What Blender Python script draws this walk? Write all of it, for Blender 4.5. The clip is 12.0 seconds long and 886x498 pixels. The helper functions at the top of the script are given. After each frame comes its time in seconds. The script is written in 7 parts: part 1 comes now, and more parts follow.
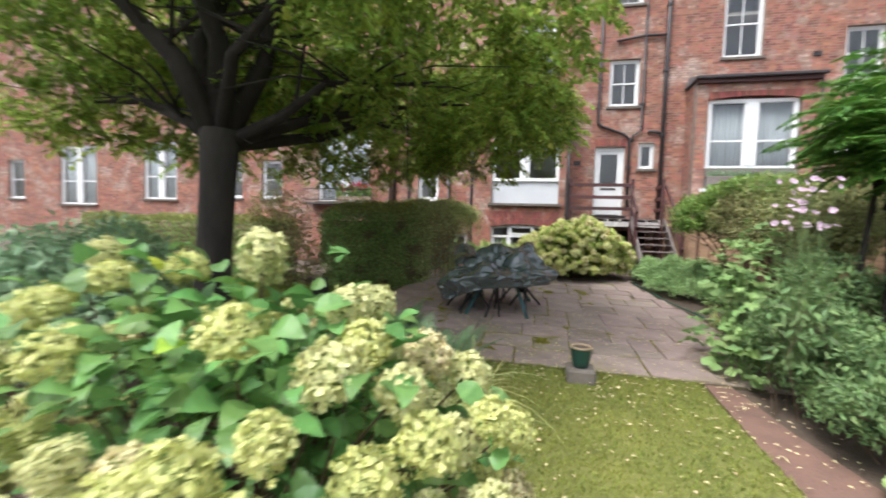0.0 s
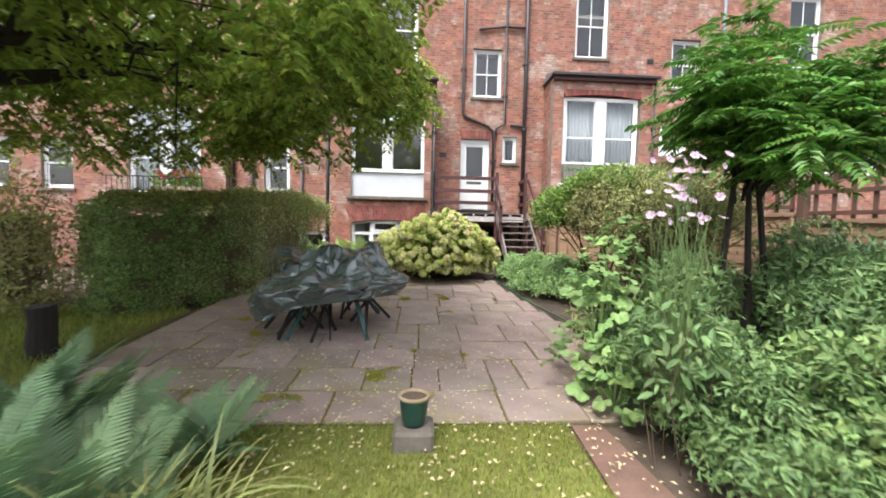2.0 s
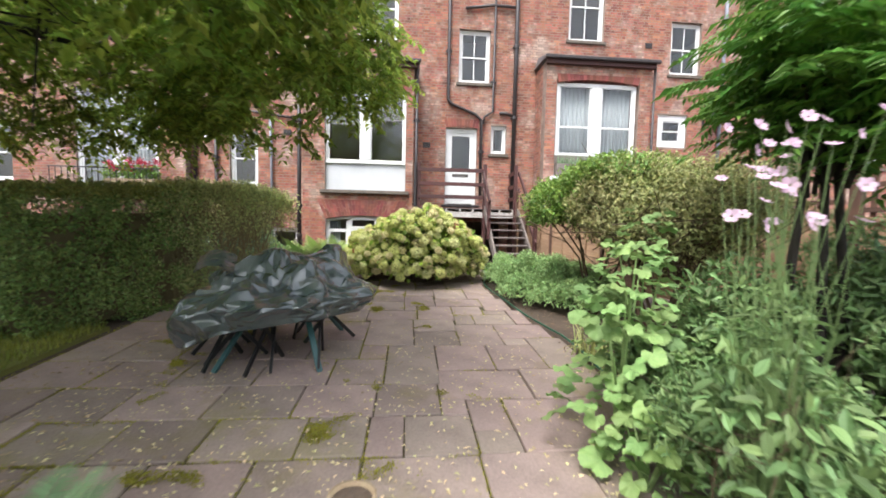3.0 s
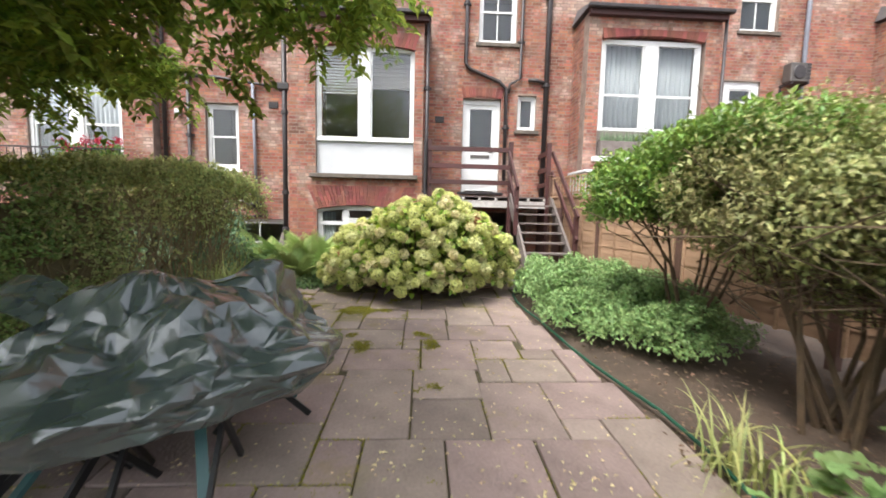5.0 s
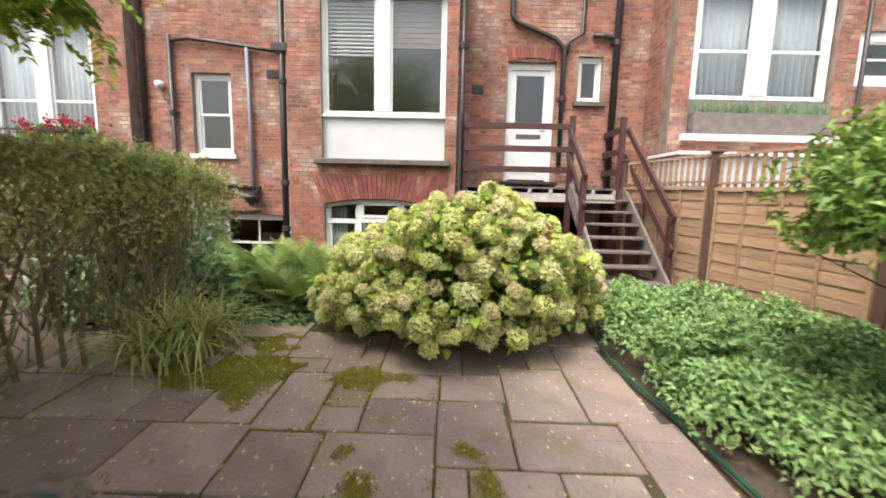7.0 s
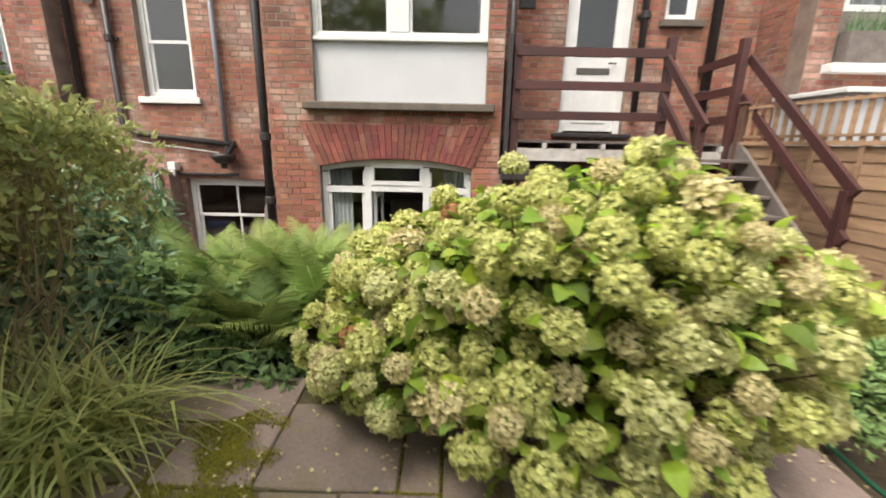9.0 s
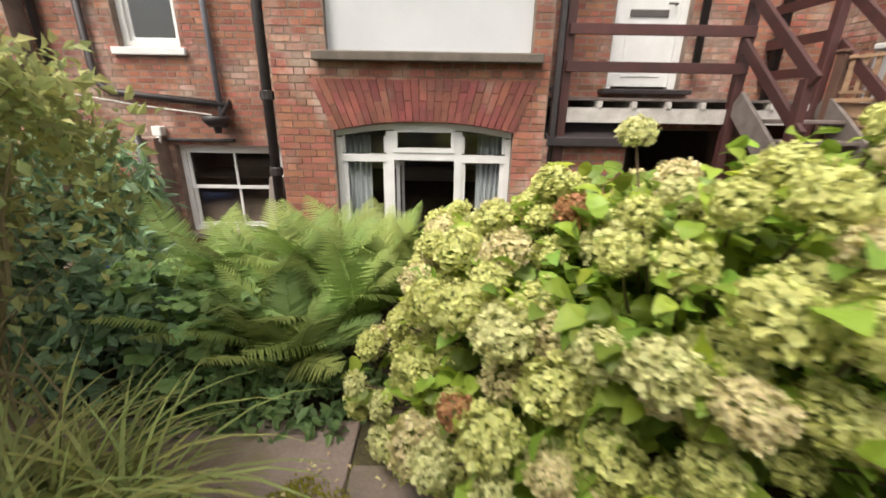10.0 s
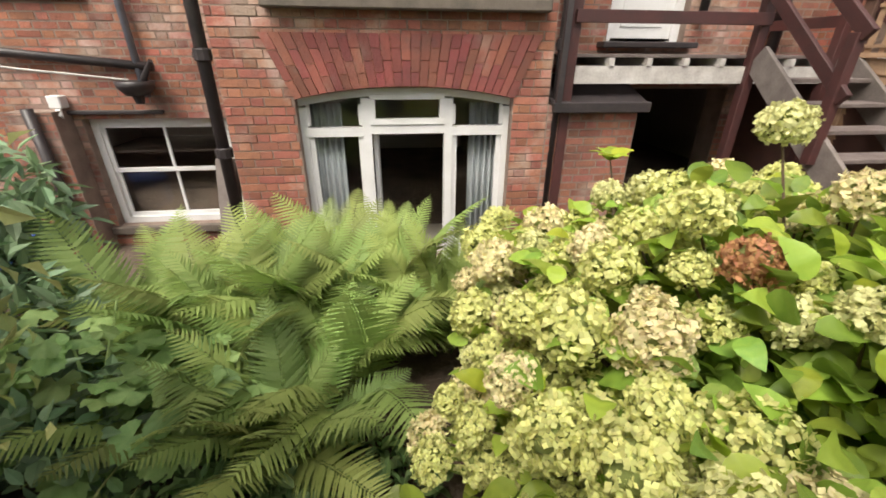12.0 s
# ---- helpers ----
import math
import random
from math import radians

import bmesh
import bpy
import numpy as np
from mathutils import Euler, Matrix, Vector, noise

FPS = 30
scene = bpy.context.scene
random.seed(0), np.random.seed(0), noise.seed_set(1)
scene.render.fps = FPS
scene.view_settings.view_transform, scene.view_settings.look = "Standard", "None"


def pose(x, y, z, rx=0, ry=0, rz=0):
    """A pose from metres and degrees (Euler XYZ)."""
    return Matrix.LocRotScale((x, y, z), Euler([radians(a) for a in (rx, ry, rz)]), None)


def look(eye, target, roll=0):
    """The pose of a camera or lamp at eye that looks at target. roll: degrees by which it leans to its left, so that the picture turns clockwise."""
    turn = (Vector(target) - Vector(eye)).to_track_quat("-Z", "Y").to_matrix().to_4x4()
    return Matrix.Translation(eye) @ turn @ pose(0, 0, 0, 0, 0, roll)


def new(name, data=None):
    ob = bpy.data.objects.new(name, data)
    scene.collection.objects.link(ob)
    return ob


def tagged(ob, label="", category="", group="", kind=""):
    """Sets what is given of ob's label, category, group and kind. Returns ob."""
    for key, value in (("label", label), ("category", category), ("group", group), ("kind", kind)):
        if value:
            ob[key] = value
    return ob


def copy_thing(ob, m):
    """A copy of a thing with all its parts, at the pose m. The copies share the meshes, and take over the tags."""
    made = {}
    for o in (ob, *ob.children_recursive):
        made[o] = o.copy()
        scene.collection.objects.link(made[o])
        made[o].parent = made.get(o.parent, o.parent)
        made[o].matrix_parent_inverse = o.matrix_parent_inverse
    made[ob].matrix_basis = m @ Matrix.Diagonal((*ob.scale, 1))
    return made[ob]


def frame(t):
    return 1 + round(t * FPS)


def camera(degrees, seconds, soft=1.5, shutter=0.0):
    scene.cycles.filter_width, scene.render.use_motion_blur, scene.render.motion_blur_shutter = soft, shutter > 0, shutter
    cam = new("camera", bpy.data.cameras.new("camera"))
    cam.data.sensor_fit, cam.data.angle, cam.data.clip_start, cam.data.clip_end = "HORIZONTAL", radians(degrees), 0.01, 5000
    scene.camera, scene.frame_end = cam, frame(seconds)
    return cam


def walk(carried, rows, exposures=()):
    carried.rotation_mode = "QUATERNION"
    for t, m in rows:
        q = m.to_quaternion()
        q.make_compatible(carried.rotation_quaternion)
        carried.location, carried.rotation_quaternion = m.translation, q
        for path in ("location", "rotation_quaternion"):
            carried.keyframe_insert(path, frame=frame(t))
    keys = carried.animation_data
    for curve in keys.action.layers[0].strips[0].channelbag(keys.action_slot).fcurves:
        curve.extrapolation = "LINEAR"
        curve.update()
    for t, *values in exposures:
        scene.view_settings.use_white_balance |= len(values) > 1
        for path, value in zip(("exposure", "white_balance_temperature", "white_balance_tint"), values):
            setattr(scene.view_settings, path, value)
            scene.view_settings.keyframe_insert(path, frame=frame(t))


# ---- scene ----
cam = camera(94.5, 12.0, 1.7, 0.5)
METRES, EYE, TILT, LEAN, TURN = 10.0, 1.5, 0.0, 0.0, 13.0
ROWS = [
    (0.0, 0.0, 0.0, 0.0, 0.1, -3.09, -1.84),
    (0.5, 0.0137, 0.0245, -0.0006, -8.37, -2.99, -1.58),
    (1.0, 0.0271, 0.0537, 0.0011, -12.6, -2.95, -1.47),
    (1.5, 0.0527, 0.0862, 0.0008, -14.85, -3.03, -1.37),
    (2.0, 0.0752, 0.1253, 0.0019, -16.33, -3.2, -1.31),
    (2.5, 0.0927, 0.1692, 0.0044, -17.3, -3.5, -1.3),
    (3.0, 0.1164, 0.2137, 0.007, -17.87, -3.92, -1.26),
    (5.0, 0.1741, 0.4, 0.0123, -15.77, -5.59, -1.35),
    (5.5, 0.1871, 0.446, 0.0173, -14.39, -5.93, -1.41),
    (6.0, 0.1924, 0.495, 0.0233, -13.2, -6.37, -1.41),
    (6.5, 0.1981, 0.5451, 0.0261, -12.42, -6.94, -1.44),
    (8.5, 0.2087, 0.7391, 0.0343, -11.86, -12.04, -1.21),
    (9.0, 0.1966, 0.7866, 0.0344, -11.97, -14.23, -1.17),
    (9.5, 0.1818, 0.8289, 0.0352, -12.26, -16.89, -1.01),
    (10.0, 0.1662, 0.866, 0.035, -12.89, -19.6, -0.87),
    (10.5, 0.1588, 0.8991, 0.0365, -14.08, -22.08, -0.72),
    (11.0, 0.1502, 0.9261, 0.0388, -15.72, -23.97, -0.63),
    (11.5, 0.1448, 0.9407, 0.0418, -17.58, -25.16, -0.52),
    (12.0, 0.1463, 0.9439, 0.0439, -19.96, -25.75, -0.4),
]
walk(cam, [(t, pose(0, 0, EYE, TILT, LEAN, TURN) @ pose(METRES * x, METRES * y, METRES * z, 90 + pitch, roll, yaw)) for t, x, y, z, yaw, pitch, roll in ROWS],
     exposures=[(0.0, 1.2, 6100, 10), (1.5, 1.42, 6200, 10), (2.5, 1.5, 6250, 10), (6.0, 1.53, 6500, 10), (8.5, 1.18, 6900, 10), (12.0, 1.1, 7000, 10)])

# ---- sky and sun: a bright overcast day ----
world = bpy.data.worlds.new("overcast_sky")
scene.world = world
world.use_nodes = True
wn, wl = world.node_tree.nodes, world.node_tree.links
sky = wn.new("ShaderNodeTexSky")
sky.sky_type = "NISHITA"
sky.sun_disc = False
sky.sun_elevation, sky.sun_rotation = radians(60), radians(215)
sky.air_density, sky.dust_density, sky.ozone_density = 1.0, 4.0, 1.0
grey = wn.new("ShaderNodeHueSaturation")
grey.inputs["Saturation"].default_value = 0.3
wl.new(sky.outputs[0], grey.inputs["Color"])
wl.new(grey.outputs[0], wn["Background"].inputs[0])
wn["Background"].inputs[1].default_value = 0.15
sun = new("sun", bpy.data.lights.new("sun", "SUN"))
sun.data.energy, sun.data.angle, sun.data.color = 1.5, radians(25), (1.0, 0.95, 0.88)
sun.matrix_world = look((-3.6, -5.2, 11.0), (0, 0, 0))

# ---- materials ----
def material(name, base, second=None, scale=6.0, rough=0.8, bump=0.0, bump_scale=60.0, rand=0.0, island=False, metal=0.0, hue=0.0, leafy=0.0, stretch=None, spec=0.5, stain=None, coat=0.0):
    """Two colours mixed by noise at two scales, fine bump, and a shade that varies from piece to piece."""
    m = bpy.data.materials.new(name)
    m.use_nodes = True
    n, l = m.node_tree.nodes, m.node_tree.links
    bsdf = n["Principled BSDF"]
    bsdf.inputs["Roughness"].default_value, bsdf.inputs["Metallic"].default_value = rough, metal
    bsdf.inputs["Specular IOR Level"].default_value = spec
    bsdf.inputs["Coat Weight"].default_value, bsdf.inputs["Coat Roughness"].default_value = coat, 0.24
    second = second or tuple(c * 0.75 for c in base)
    tc = n.new("ShaderNodeTexCoord")
    src = tc.outputs["Object"]
    if stretch:
        mp = n.new("ShaderNodeMapping")
        mp.inputs["Scale"].default_value = stretch
        l.new(src, mp.inputs[0])
        src = mp.outputs[0]
    big, small = n.new("ShaderNodeTexNoise"), n.new("ShaderNodeTexNoise")
    big.inputs["Scale"].default_value, big.inputs["Detail"].default_value = scale, 5
    small.inputs["Scale"].default_value, small.inputs["Detail"].default_value = bump_scale, 4
    l.new(src, big.inputs[0]); l.new(src, small.inputs[0])
    add = n.new("ShaderNodeMath"); add.operation = "MULTIPLY_ADD"
    l.new(small.outputs[0], add.inputs[0]); add.inputs[1].default_value = 0.45
    l.new(big.outputs[0], add.inputs[2])
    ramp = n.new("ShaderNodeMapRange")
    ramp.inputs[1].default_value, ramp.inputs[2].default_value = 0.48, 0.98
    l.new(add.outputs[0], ramp.inputs[0])
    mix = n.new("ShaderNodeMix"); mix.data_type = "RGBA"
    l.new(ramp.outputs[0], mix.inputs["Factor"])
    mix.inputs["A"].default_value, mix.inputs["B"].default_value = (*base, 1), (*second, 1)
    out = mix.outputs["Result"]
    if stain:
        # patches of other colours that run on from piece to piece
        for colour, size, edge, most in (stain if isinstance(stain[0][0], tuple) else (stain,)):
            pos, sn = n.new("ShaderNodeNewGeometry"), n.new("ShaderNodeTexNoise")
            sn.inputs["Scale"].default_value, sn.inputs["Detail"].default_value, sn.inputs["Roughness"].default_value = size, 6, 0.65
            l.new(pos.outputs["Position"], sn.inputs[0])
            sm = n.new("ShaderNodeMapRange")
            sm.inputs[1].default_value, sm.inputs[2].default_value, sm.inputs[4].default_value = edge, edge + 0.14, most
            l.new(sn.outputs[0], sm.inputs[0])
            mix2 = n.new("ShaderNodeMix"); mix2.data_type = "RGBA"
            l.new(sm.outputs[0], mix2.inputs["Factor"]); l.new(out, mix2.inputs["A"])
            mix2.inputs["B"].default_value = (*colour, 1)
            out = mix2.outputs["Result"]
    if rand:
        if island:
            rnd = n.new("ShaderNodeNewGeometry").outputs["Random Per Island"]
        else:
            rnd = n.new("ShaderNodeObjectInfo").outputs["Random"]
        hs = n.new("ShaderNodeHueSaturation")
        mr = n.new("ShaderNodeMapRange")
        mr.inputs[3].default_value, mr.inputs[4].default_value = 1 - rand, 1 + rand
        l.new(rnd, mr.inputs[0]); l.new(mr.outputs[0], hs.inputs["Value"])
        if hue:
            wh = n.new("ShaderNodeTexWhiteNoise"); wh.noise_dimensions = "1D"
            l.new(rnd, wh.inputs["W"])
            mh = n.new("ShaderNodeMapRange")
            mh.inputs[3].default_value, mh.inputs[4].default_value = 0.5 - hue, 0.5 + hue
            l.new(wh.outputs["Value"], mh.inputs[0]); l.new(mh.outputs[0], hs.inputs["Hue"])
        l.new(out, hs.inputs["Color"]); out = hs.outputs[0]
    l.new(out, bsdf.inputs["Base Color"])
    if bump:
        b = n.new("ShaderNodeBump")
        b.inputs["Strength"].default_value, b.inputs["Distance"].default_value = bump, 0.01
        l.new(small.outputs[0], b.inputs["Height"]); l.new(b.outputs[0], bsdf.inputs["Normal"])
    if leafy:
        tr, mx = n.new("ShaderNodeBsdfTranslucent"), n.new("ShaderNodeMixShader")
        l.new(out, tr.inputs[0]); mx.inputs[0].default_value = leafy
        l.new(bsdf.outputs[0], mx.inputs[1]); l.new(tr.outputs[0], mx.inputs[2])
        l.new(mx.outputs[0], n["Material Output"].inputs[0])
    return m


def glass_material():
    m = bpy.data.materials.new("window_glass")
    m.use_nodes = True
    b = m.node_tree.nodes["Principled BSDF"]
    b.inputs["Base Color"].default_value = (0.92, 0.95, 0.95, 1)
    b.inputs["Roughness"].default_value, b.inputs["Transmission Weight"].default_value, b.inputs["IOR"].default_value = 0.02, 1.0, 1.5
    return m


BRICK = material("red_brick", (0.37, 0.138, 0.084), (0.175, 0.078, 0.060), 2.6, 0.9, 0.7, 55, rand=0.3, island=True, hue=0.013, stain=(((0.11, 0.066, 0.055), 2.9, 0.55, 0.6), ((0.40, 0.30, 0.25), 1.5, 0.50, 0.85)))
BRICK_ONE = material("red_brick_piece", (0.37, 0.138, 0.084), (0.175, 0.078, 0.060), 2.6, 0.9, 0.7, 55, rand=0.3, hue=0.013, stain=(((0.11, 0.066, 0.055), 2.9, 0.55, 0.6), ((0.40, 0.30, 0.25), 1.5, 0.50, 0.85)))
RUBBED = material("rubbed_red_brick", (0.25, 0.072, 0.055), (0.16, 0.055, 0.045), 5.0, 0.85, 0.4, 60, rand=0.3, hue=0.014, stain=(((0.09, 0.05, 0.045), 3.1, 0.57, 0.6), ((0.32, 0.23, 0.19), 1.9, 0.56, 0.6)))
MORTAR = material("lime_mortar", (0.31, 0.235, 0.19), (0.16, 0.11, 0.09), 5.0, 0.95, 0.5, 120)
STONE = material("weathered_sandstone", (0.16, 0.13, 0.105), (0.08, 0.07, 0.06), 7.0, 0.9, 0.4, 80)
WHITE = material("white_gloss_paint", (0.73, 0.73, 0.73), (0.62, 0.62, 0.61), 4.0, 0.4, 0.05, 60)
PANEL = material("white_render_panel", (0.54, 0.55, 0.57), (0.46, 0.47, 0.49), 1.5, 0.6, 0.1, 90)
GLASS = glass_material()
IRON = material("black_painted_iron", (0.02, 0.018, 0.02), (0.045, 0.035, 0.035), 9.0, 0.45, 0.15, 60)
GREYPIPE = material("grey_plastic_pipe", (0.2, 0.21, 0.25), (0.15, 0.16, 0.19), 9.0, 0.5)
MAROON = material("maroon_stained_timber", (0.075, 0.022, 0.02), (0.045, 0.018, 0.017), 7.0, 0.6, 0.25, 60, rand=0.15, stretch=(1, 1, 1))
GREYWOOD = material("weathered_grey_timber", (0.2, 0.17, 0.155), (0.12, 0.10, 0.09), 7.0, 0.85, 0.4, 60, rand=0.15)
TREAD = material("worn_tread_timber", (0.10, 0.075, 0.07), (0.17, 0.14, 0.13), 7.0, 0.8, 0.4, 60, rand=0.15)
WHITEWOOD = material("flaking_white_timber", (0.55, 0.53, 0.50), (0.34, 0.31, 0.29), 8.0, 0.7, 0.3, 60)
FENCE = material("larch_lap_timber", (0.40, 0.255, 0.16), (0.27, 0.165, 0.10), 3.0, 0.8, 0.4, 50, rand=0.16, stretch=(1, 6, 6))
FENCEPOST = material("brown_post_timber", (0.125, 0.062, 0.04), (0.075, 0.04, 0.03), 5.0, 0.8, 0.3, 50)
SLAB = material("york_stone_slab", (0.36, 0.277, 0.243), (0.205, 0.16, 0.145), 3.2, 0.62, 0.6, 45, rand=0.2, hue=0.018, stain=((0.22, 0.19, 0.06), 1.3, 0.545, 0.6))
MOSSTUFT = material("yellow_green_moss", (0.33, 0.31, 0.035), (0.22, 0.21, 0.03), 4.0, 0.85, rand=0.3, island=True, hue=0.02, leafy=0.3)
MOSS = material("mossy_joint_soil", (0.13, 0.115, 0.045), (0.06, 0.048, 0.035), 4.0, 0.95, 0.8, 60)
SOIL = material("garden_soil", (0.12, 0.085, 0.062), (0.06, 0.045, 0.034), 3.0, 0.95, 0.9, 40)
EDGING = material("reddish_earth_path", (0.22, 0.125, 0.095), (0.13, 0.08, 0.06), 3.0, 0.9, 0.6, 50)
TURF = material("turf_base", (0.21, 0.21, 0.05), (0.14, 0.15, 0.04), 2.5, 0.95, 0.8, 90)
GRASS = material("grass_blades", (0.27, 0.29, 0.05), (0.19, 0.24, 0.045), 1.5, 0.7, rand=0.35, island=True, hue=0.02, leafy=0.3)
DEADLEAF = material("dead_brown_leaves", (0.20, 0.13, 0.08), (0.12, 0.075, 0.05), 5.0, 0.85, rand=0.4, island=True, hue=0.02)
PETAL = material("pale_fallen_petals", (0.64, 0.54, 0.32), (0.52, 0.42, 0.22), 5.0, 0.8, rand=0.3, island=True, hue=0.03)
BARK = material("dark_tree_bark", (0.03, 0.024, 0.019), (0.014, 0.011, 0.009), 9.0, 0.95, 1.0, 35, stretch=(1, 1, 0.3))
STEM = material("brown_shrub_stem", (0.13, 0.085, 0.05), (0.07, 0.05, 0.03), 9.0, 0.9, 0.6, 60)
WILDLEAF = material("olive_straggling_leaves", (0.39, 0.45, 0.17), (0.45, 0.46, 0.21), 1.6, 0.6, rand=0.4, island=True, hue=0.03, leafy=0.5)
THINLEAF = material("olive_brown_leaves", (0.28, 0.33, 0.105), (0.33, 0.31, 0.14), 1.6, 0.6, rand=0.45, island=True, hue=0.03, leafy=0.3)
DRYTWIG = material("pale_dry_twigs", (0.26, 0.21, 0.11), (0.17, 0.13, 0.07), 9.0, 0.9, 0.4, 60)
TREELEAF = material("tree_leaflets", (0.205, 0.315, 0.062), (0.31, 0.375, 0.072), 0.8, 0.5, rand=0.5, island=True, hue=0.025, leafy=0.76)
HEDGELEAF = material("hedge_leaves", (0.20, 0.31, 0.085), (0.28, 0.36, 0.12), 1.4, 0.5, rand=0.5, island=True, hue=0.03, leafy=0.4)
# hedge tops: lighter leaf colour, with the light from above painted in
HEDGETOP = material("lit_hedge_tips", (0.30, 0.33, 0.08), (0.22, 0.24, 0.075), 1.4, 0.55, rand=0.4, island=True, hue=0.03, leafy=0.3)
# hedge core: twig brown darkened for the shade inside the hedge
HEDGECORE = material("shaded_hedge_twigs", (0.15, 0.12, 0.065), (0.20, 0.16, 0.09), 6.0, 0.95, 0.8, 40)
SHRUBLEAF = material("privet_leaves", (0.14, 0.25, 0.05), (0.22, 0.33, 0.06), 1.2, 0.45, rand=0.4, island=True, hue=0.025, leafy=0.3)
DRYLEAF = material("brownish_shrub_leaves", (0.36, 0.31, 0.14), (0.27, 0.29, 0.10), 1.6, 0.6, rand=0.4, island=True, hue=0.03, leafy=0.3)
SUMAC = material("pinnate_leaflets", (0.075, 0.18, 0.032), (0.13, 0.27, 0.04), 1.2, 0.45, rand=0.4, island=True, hue=0.02, leafy=0.35)
COVERLEAF = material("ground_cover_leaves", (0.30, 0.44, 0.17), (0.22, 0.35, 0.13), 1.5, 0.6, rand=0.35, island=True, hue=0.02, leafy=0.3)
BORDERLEAF = material("border_leaves", (0.18, 0.28, 0.10), (0.12, 0.20, 0.075), 1.5, 0.6, rand=0.4, island=True, hue=0.02, leafy=0.3)
HERBLEAF = material("herb_border_leaves", (0.23, 0.33, 0.11), (0.16, 0.25, 0.085), 1.5, 0.6, rand=0.4, island=True, hue=0.02, leafy=0.3)
BLUELEAF = material("blue_green_leaves", (0.25, 0.37, 0.21), (0.18, 0.29, 0.15), 1.5, 0.5, rand=0.4, island=True, hue=0.02, leafy=0.25)
HYDLEAF = material("hydrangea_leaf", (0.20, 0.34, 0.06), (0.28, 0.40, 0.07), 5.0, 0.45, 0.2, 40, rand=0.35, hue=0.02, leafy=0.35)
HYDLEAVES = material("hydrangea_foliage", (0.20, 0.32, 0.05), (0.32, 0.43, 0.06), 3.0, 0.45, 0.2, 40, rand=0.4, island=True, hue=0.02, leafy=0.35)
HYDCOOL = material("cool_hydrangea_leaf", (0.12, 0.26, 0.07), (0.18, 0.33, 0.09), 5.0, 0.45, 0.2, 40, rand=0.3, hue=0.02, leafy=0.3)
HYDCOOLS = material("cool_hydrangea_foliage", (0.12, 0.26, 0.07), (0.18, 0.33, 0.09), 3.0, 0.45, 0.2, 40, rand=0.35, island=True, hue=0.02, leafy=0.3)
LIMELEAF = material("lime_young_leaf", (0.42, 0.52, 0.05), (0.34, 0.45, 0.05), 5.0, 0.45, 0.2, 40, rand=0.3, hue=0.02, leafy=0.4)
MALLOW = material("mallow_leaf", (0.22, 0.36, 0.12), (0.29, 0.42, 0.15), 6.0, 0.6, 0.2, 40, rand=0.3, hue=0.015, leafy=0.3)
FERNLEAF = material("fern_frond", (0.37, 0.47, 0.15), (0.27, 0.38, 0.11), 3.0, 0.6, rand=0.35, hue=0.025, leafy=0.45)
FERNDARK = material("dark_fern_frond", (0.24, 0.36, 0.19), (0.17, 0.27, 0.13), 3.0, 0.6, rand=0.3, hue=0.02, leafy=0.3)
STRAP = material("strap_leaves", (0.38, 0.45, 0.14), (0.44, 0.44, 0.18), 2.0, 0.55, rand=0.4, island=True, hue=0.03, leafy=0.3)
FLORET = material("cream_green_florets", (0.68, 0.68, 0.29), (0.59, 0.62, 0.21), 9.0, 0.7, rand=0.22, island=True, hue=0.012, leafy=0.3)
FLORETPALE = material("pale_cream_florets", (0.71, 0.70, 0.37), (0.63, 0.64, 0.28), 9.0, 0.7, rand=0.18, island=True, hue=0.012, leafy=0.3)
FLORETPINK = material("ageing_pink_florets", (0.74, 0.62, 0.40), (0.70, 0.68, 0.33), 12.0, 0.7, rand=0.22, island=True, hue=0.02, leafy=0.3)
FLORETBROWN = material("withered_brown_florets", (0.46, 0.24, 0.11), (0.36, 0.17, 0.08), 12.0, 0.8, rand=0.3, island=True, hue=0.02, leafy=0.2)
# core of the mopheads: darker green stands in for shade between the florets
FLOWERCORE = material("shaded_flower_core", (0.20, 0.24, 0.07), None, 9.0, 0.9)
LILAC = material("lilac_petals", (0.52, 0.34, 0.46), (0.58, 0.44, 0.53), 6.0, 0.7, rand=0.25, island=True, leafy=0.3)
REDPETAL = material("crimson_petals", (0.42, 0.02, 0.045), (0.5, 0.05, 0.09), 6.0, 0.6, rand=0.3, island=True)
TARP = material("dark_green_plastic_cover", (0.040, 0.056, 0.054), (0.060, 0.080, 0.077), 3.0, 0.2, 0.15, 30, spec=1.0, coat=0.8)
GREENMETAL = material("dark_green_metal", (0.05, 0.12, 0.12), (0.035, 0.09, 0.09), 9.0, 0.4)
BLACKMETAL = material("black_metal_leg", (0.012, 0.012, 0.013), None, 9.0, 0.45)
POTGREEN = material("green_glazed_pot", (0.015, 0.05, 0.04), (0.02, 0.065, 0.05), 9.0, 0.35, 0.1, 30)
TERRACOTTA = material("terracotta_rim", (0.40, 0.31, 0.2), (0.26, 0.18, 0.11), 12.0, 0.85, 0.3, 60)
BLOCKSTONE = material("grey_stone_block", (0.2, 0.17, 0.145), (0.12, 0.105, 0.085), 9.0, 0.9, 0.6, 50)
CURTAIN = material("pale_curtain", (0.54, 0.57, 0.59), (0.45, 0.48, 0.50), 3.0, 0.85, rand=0.05, leafy=0.35)
PLASTER = material("interior_plaster", (0.42, 0.38, 0.33), (0.36, 0.32, 0.28), 1.0, 0.9)
SLATE = material("grey_slate_roof", (0.11, 0.10, 0.10), (0.07, 0.065, 0.07), 4.0, 0.7, 0.4, 40)
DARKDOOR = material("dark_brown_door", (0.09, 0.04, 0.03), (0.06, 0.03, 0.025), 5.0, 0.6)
BLIND = material("blind_slats", (0.5, 0.5, 0.48), None, 6.0, 0.6)
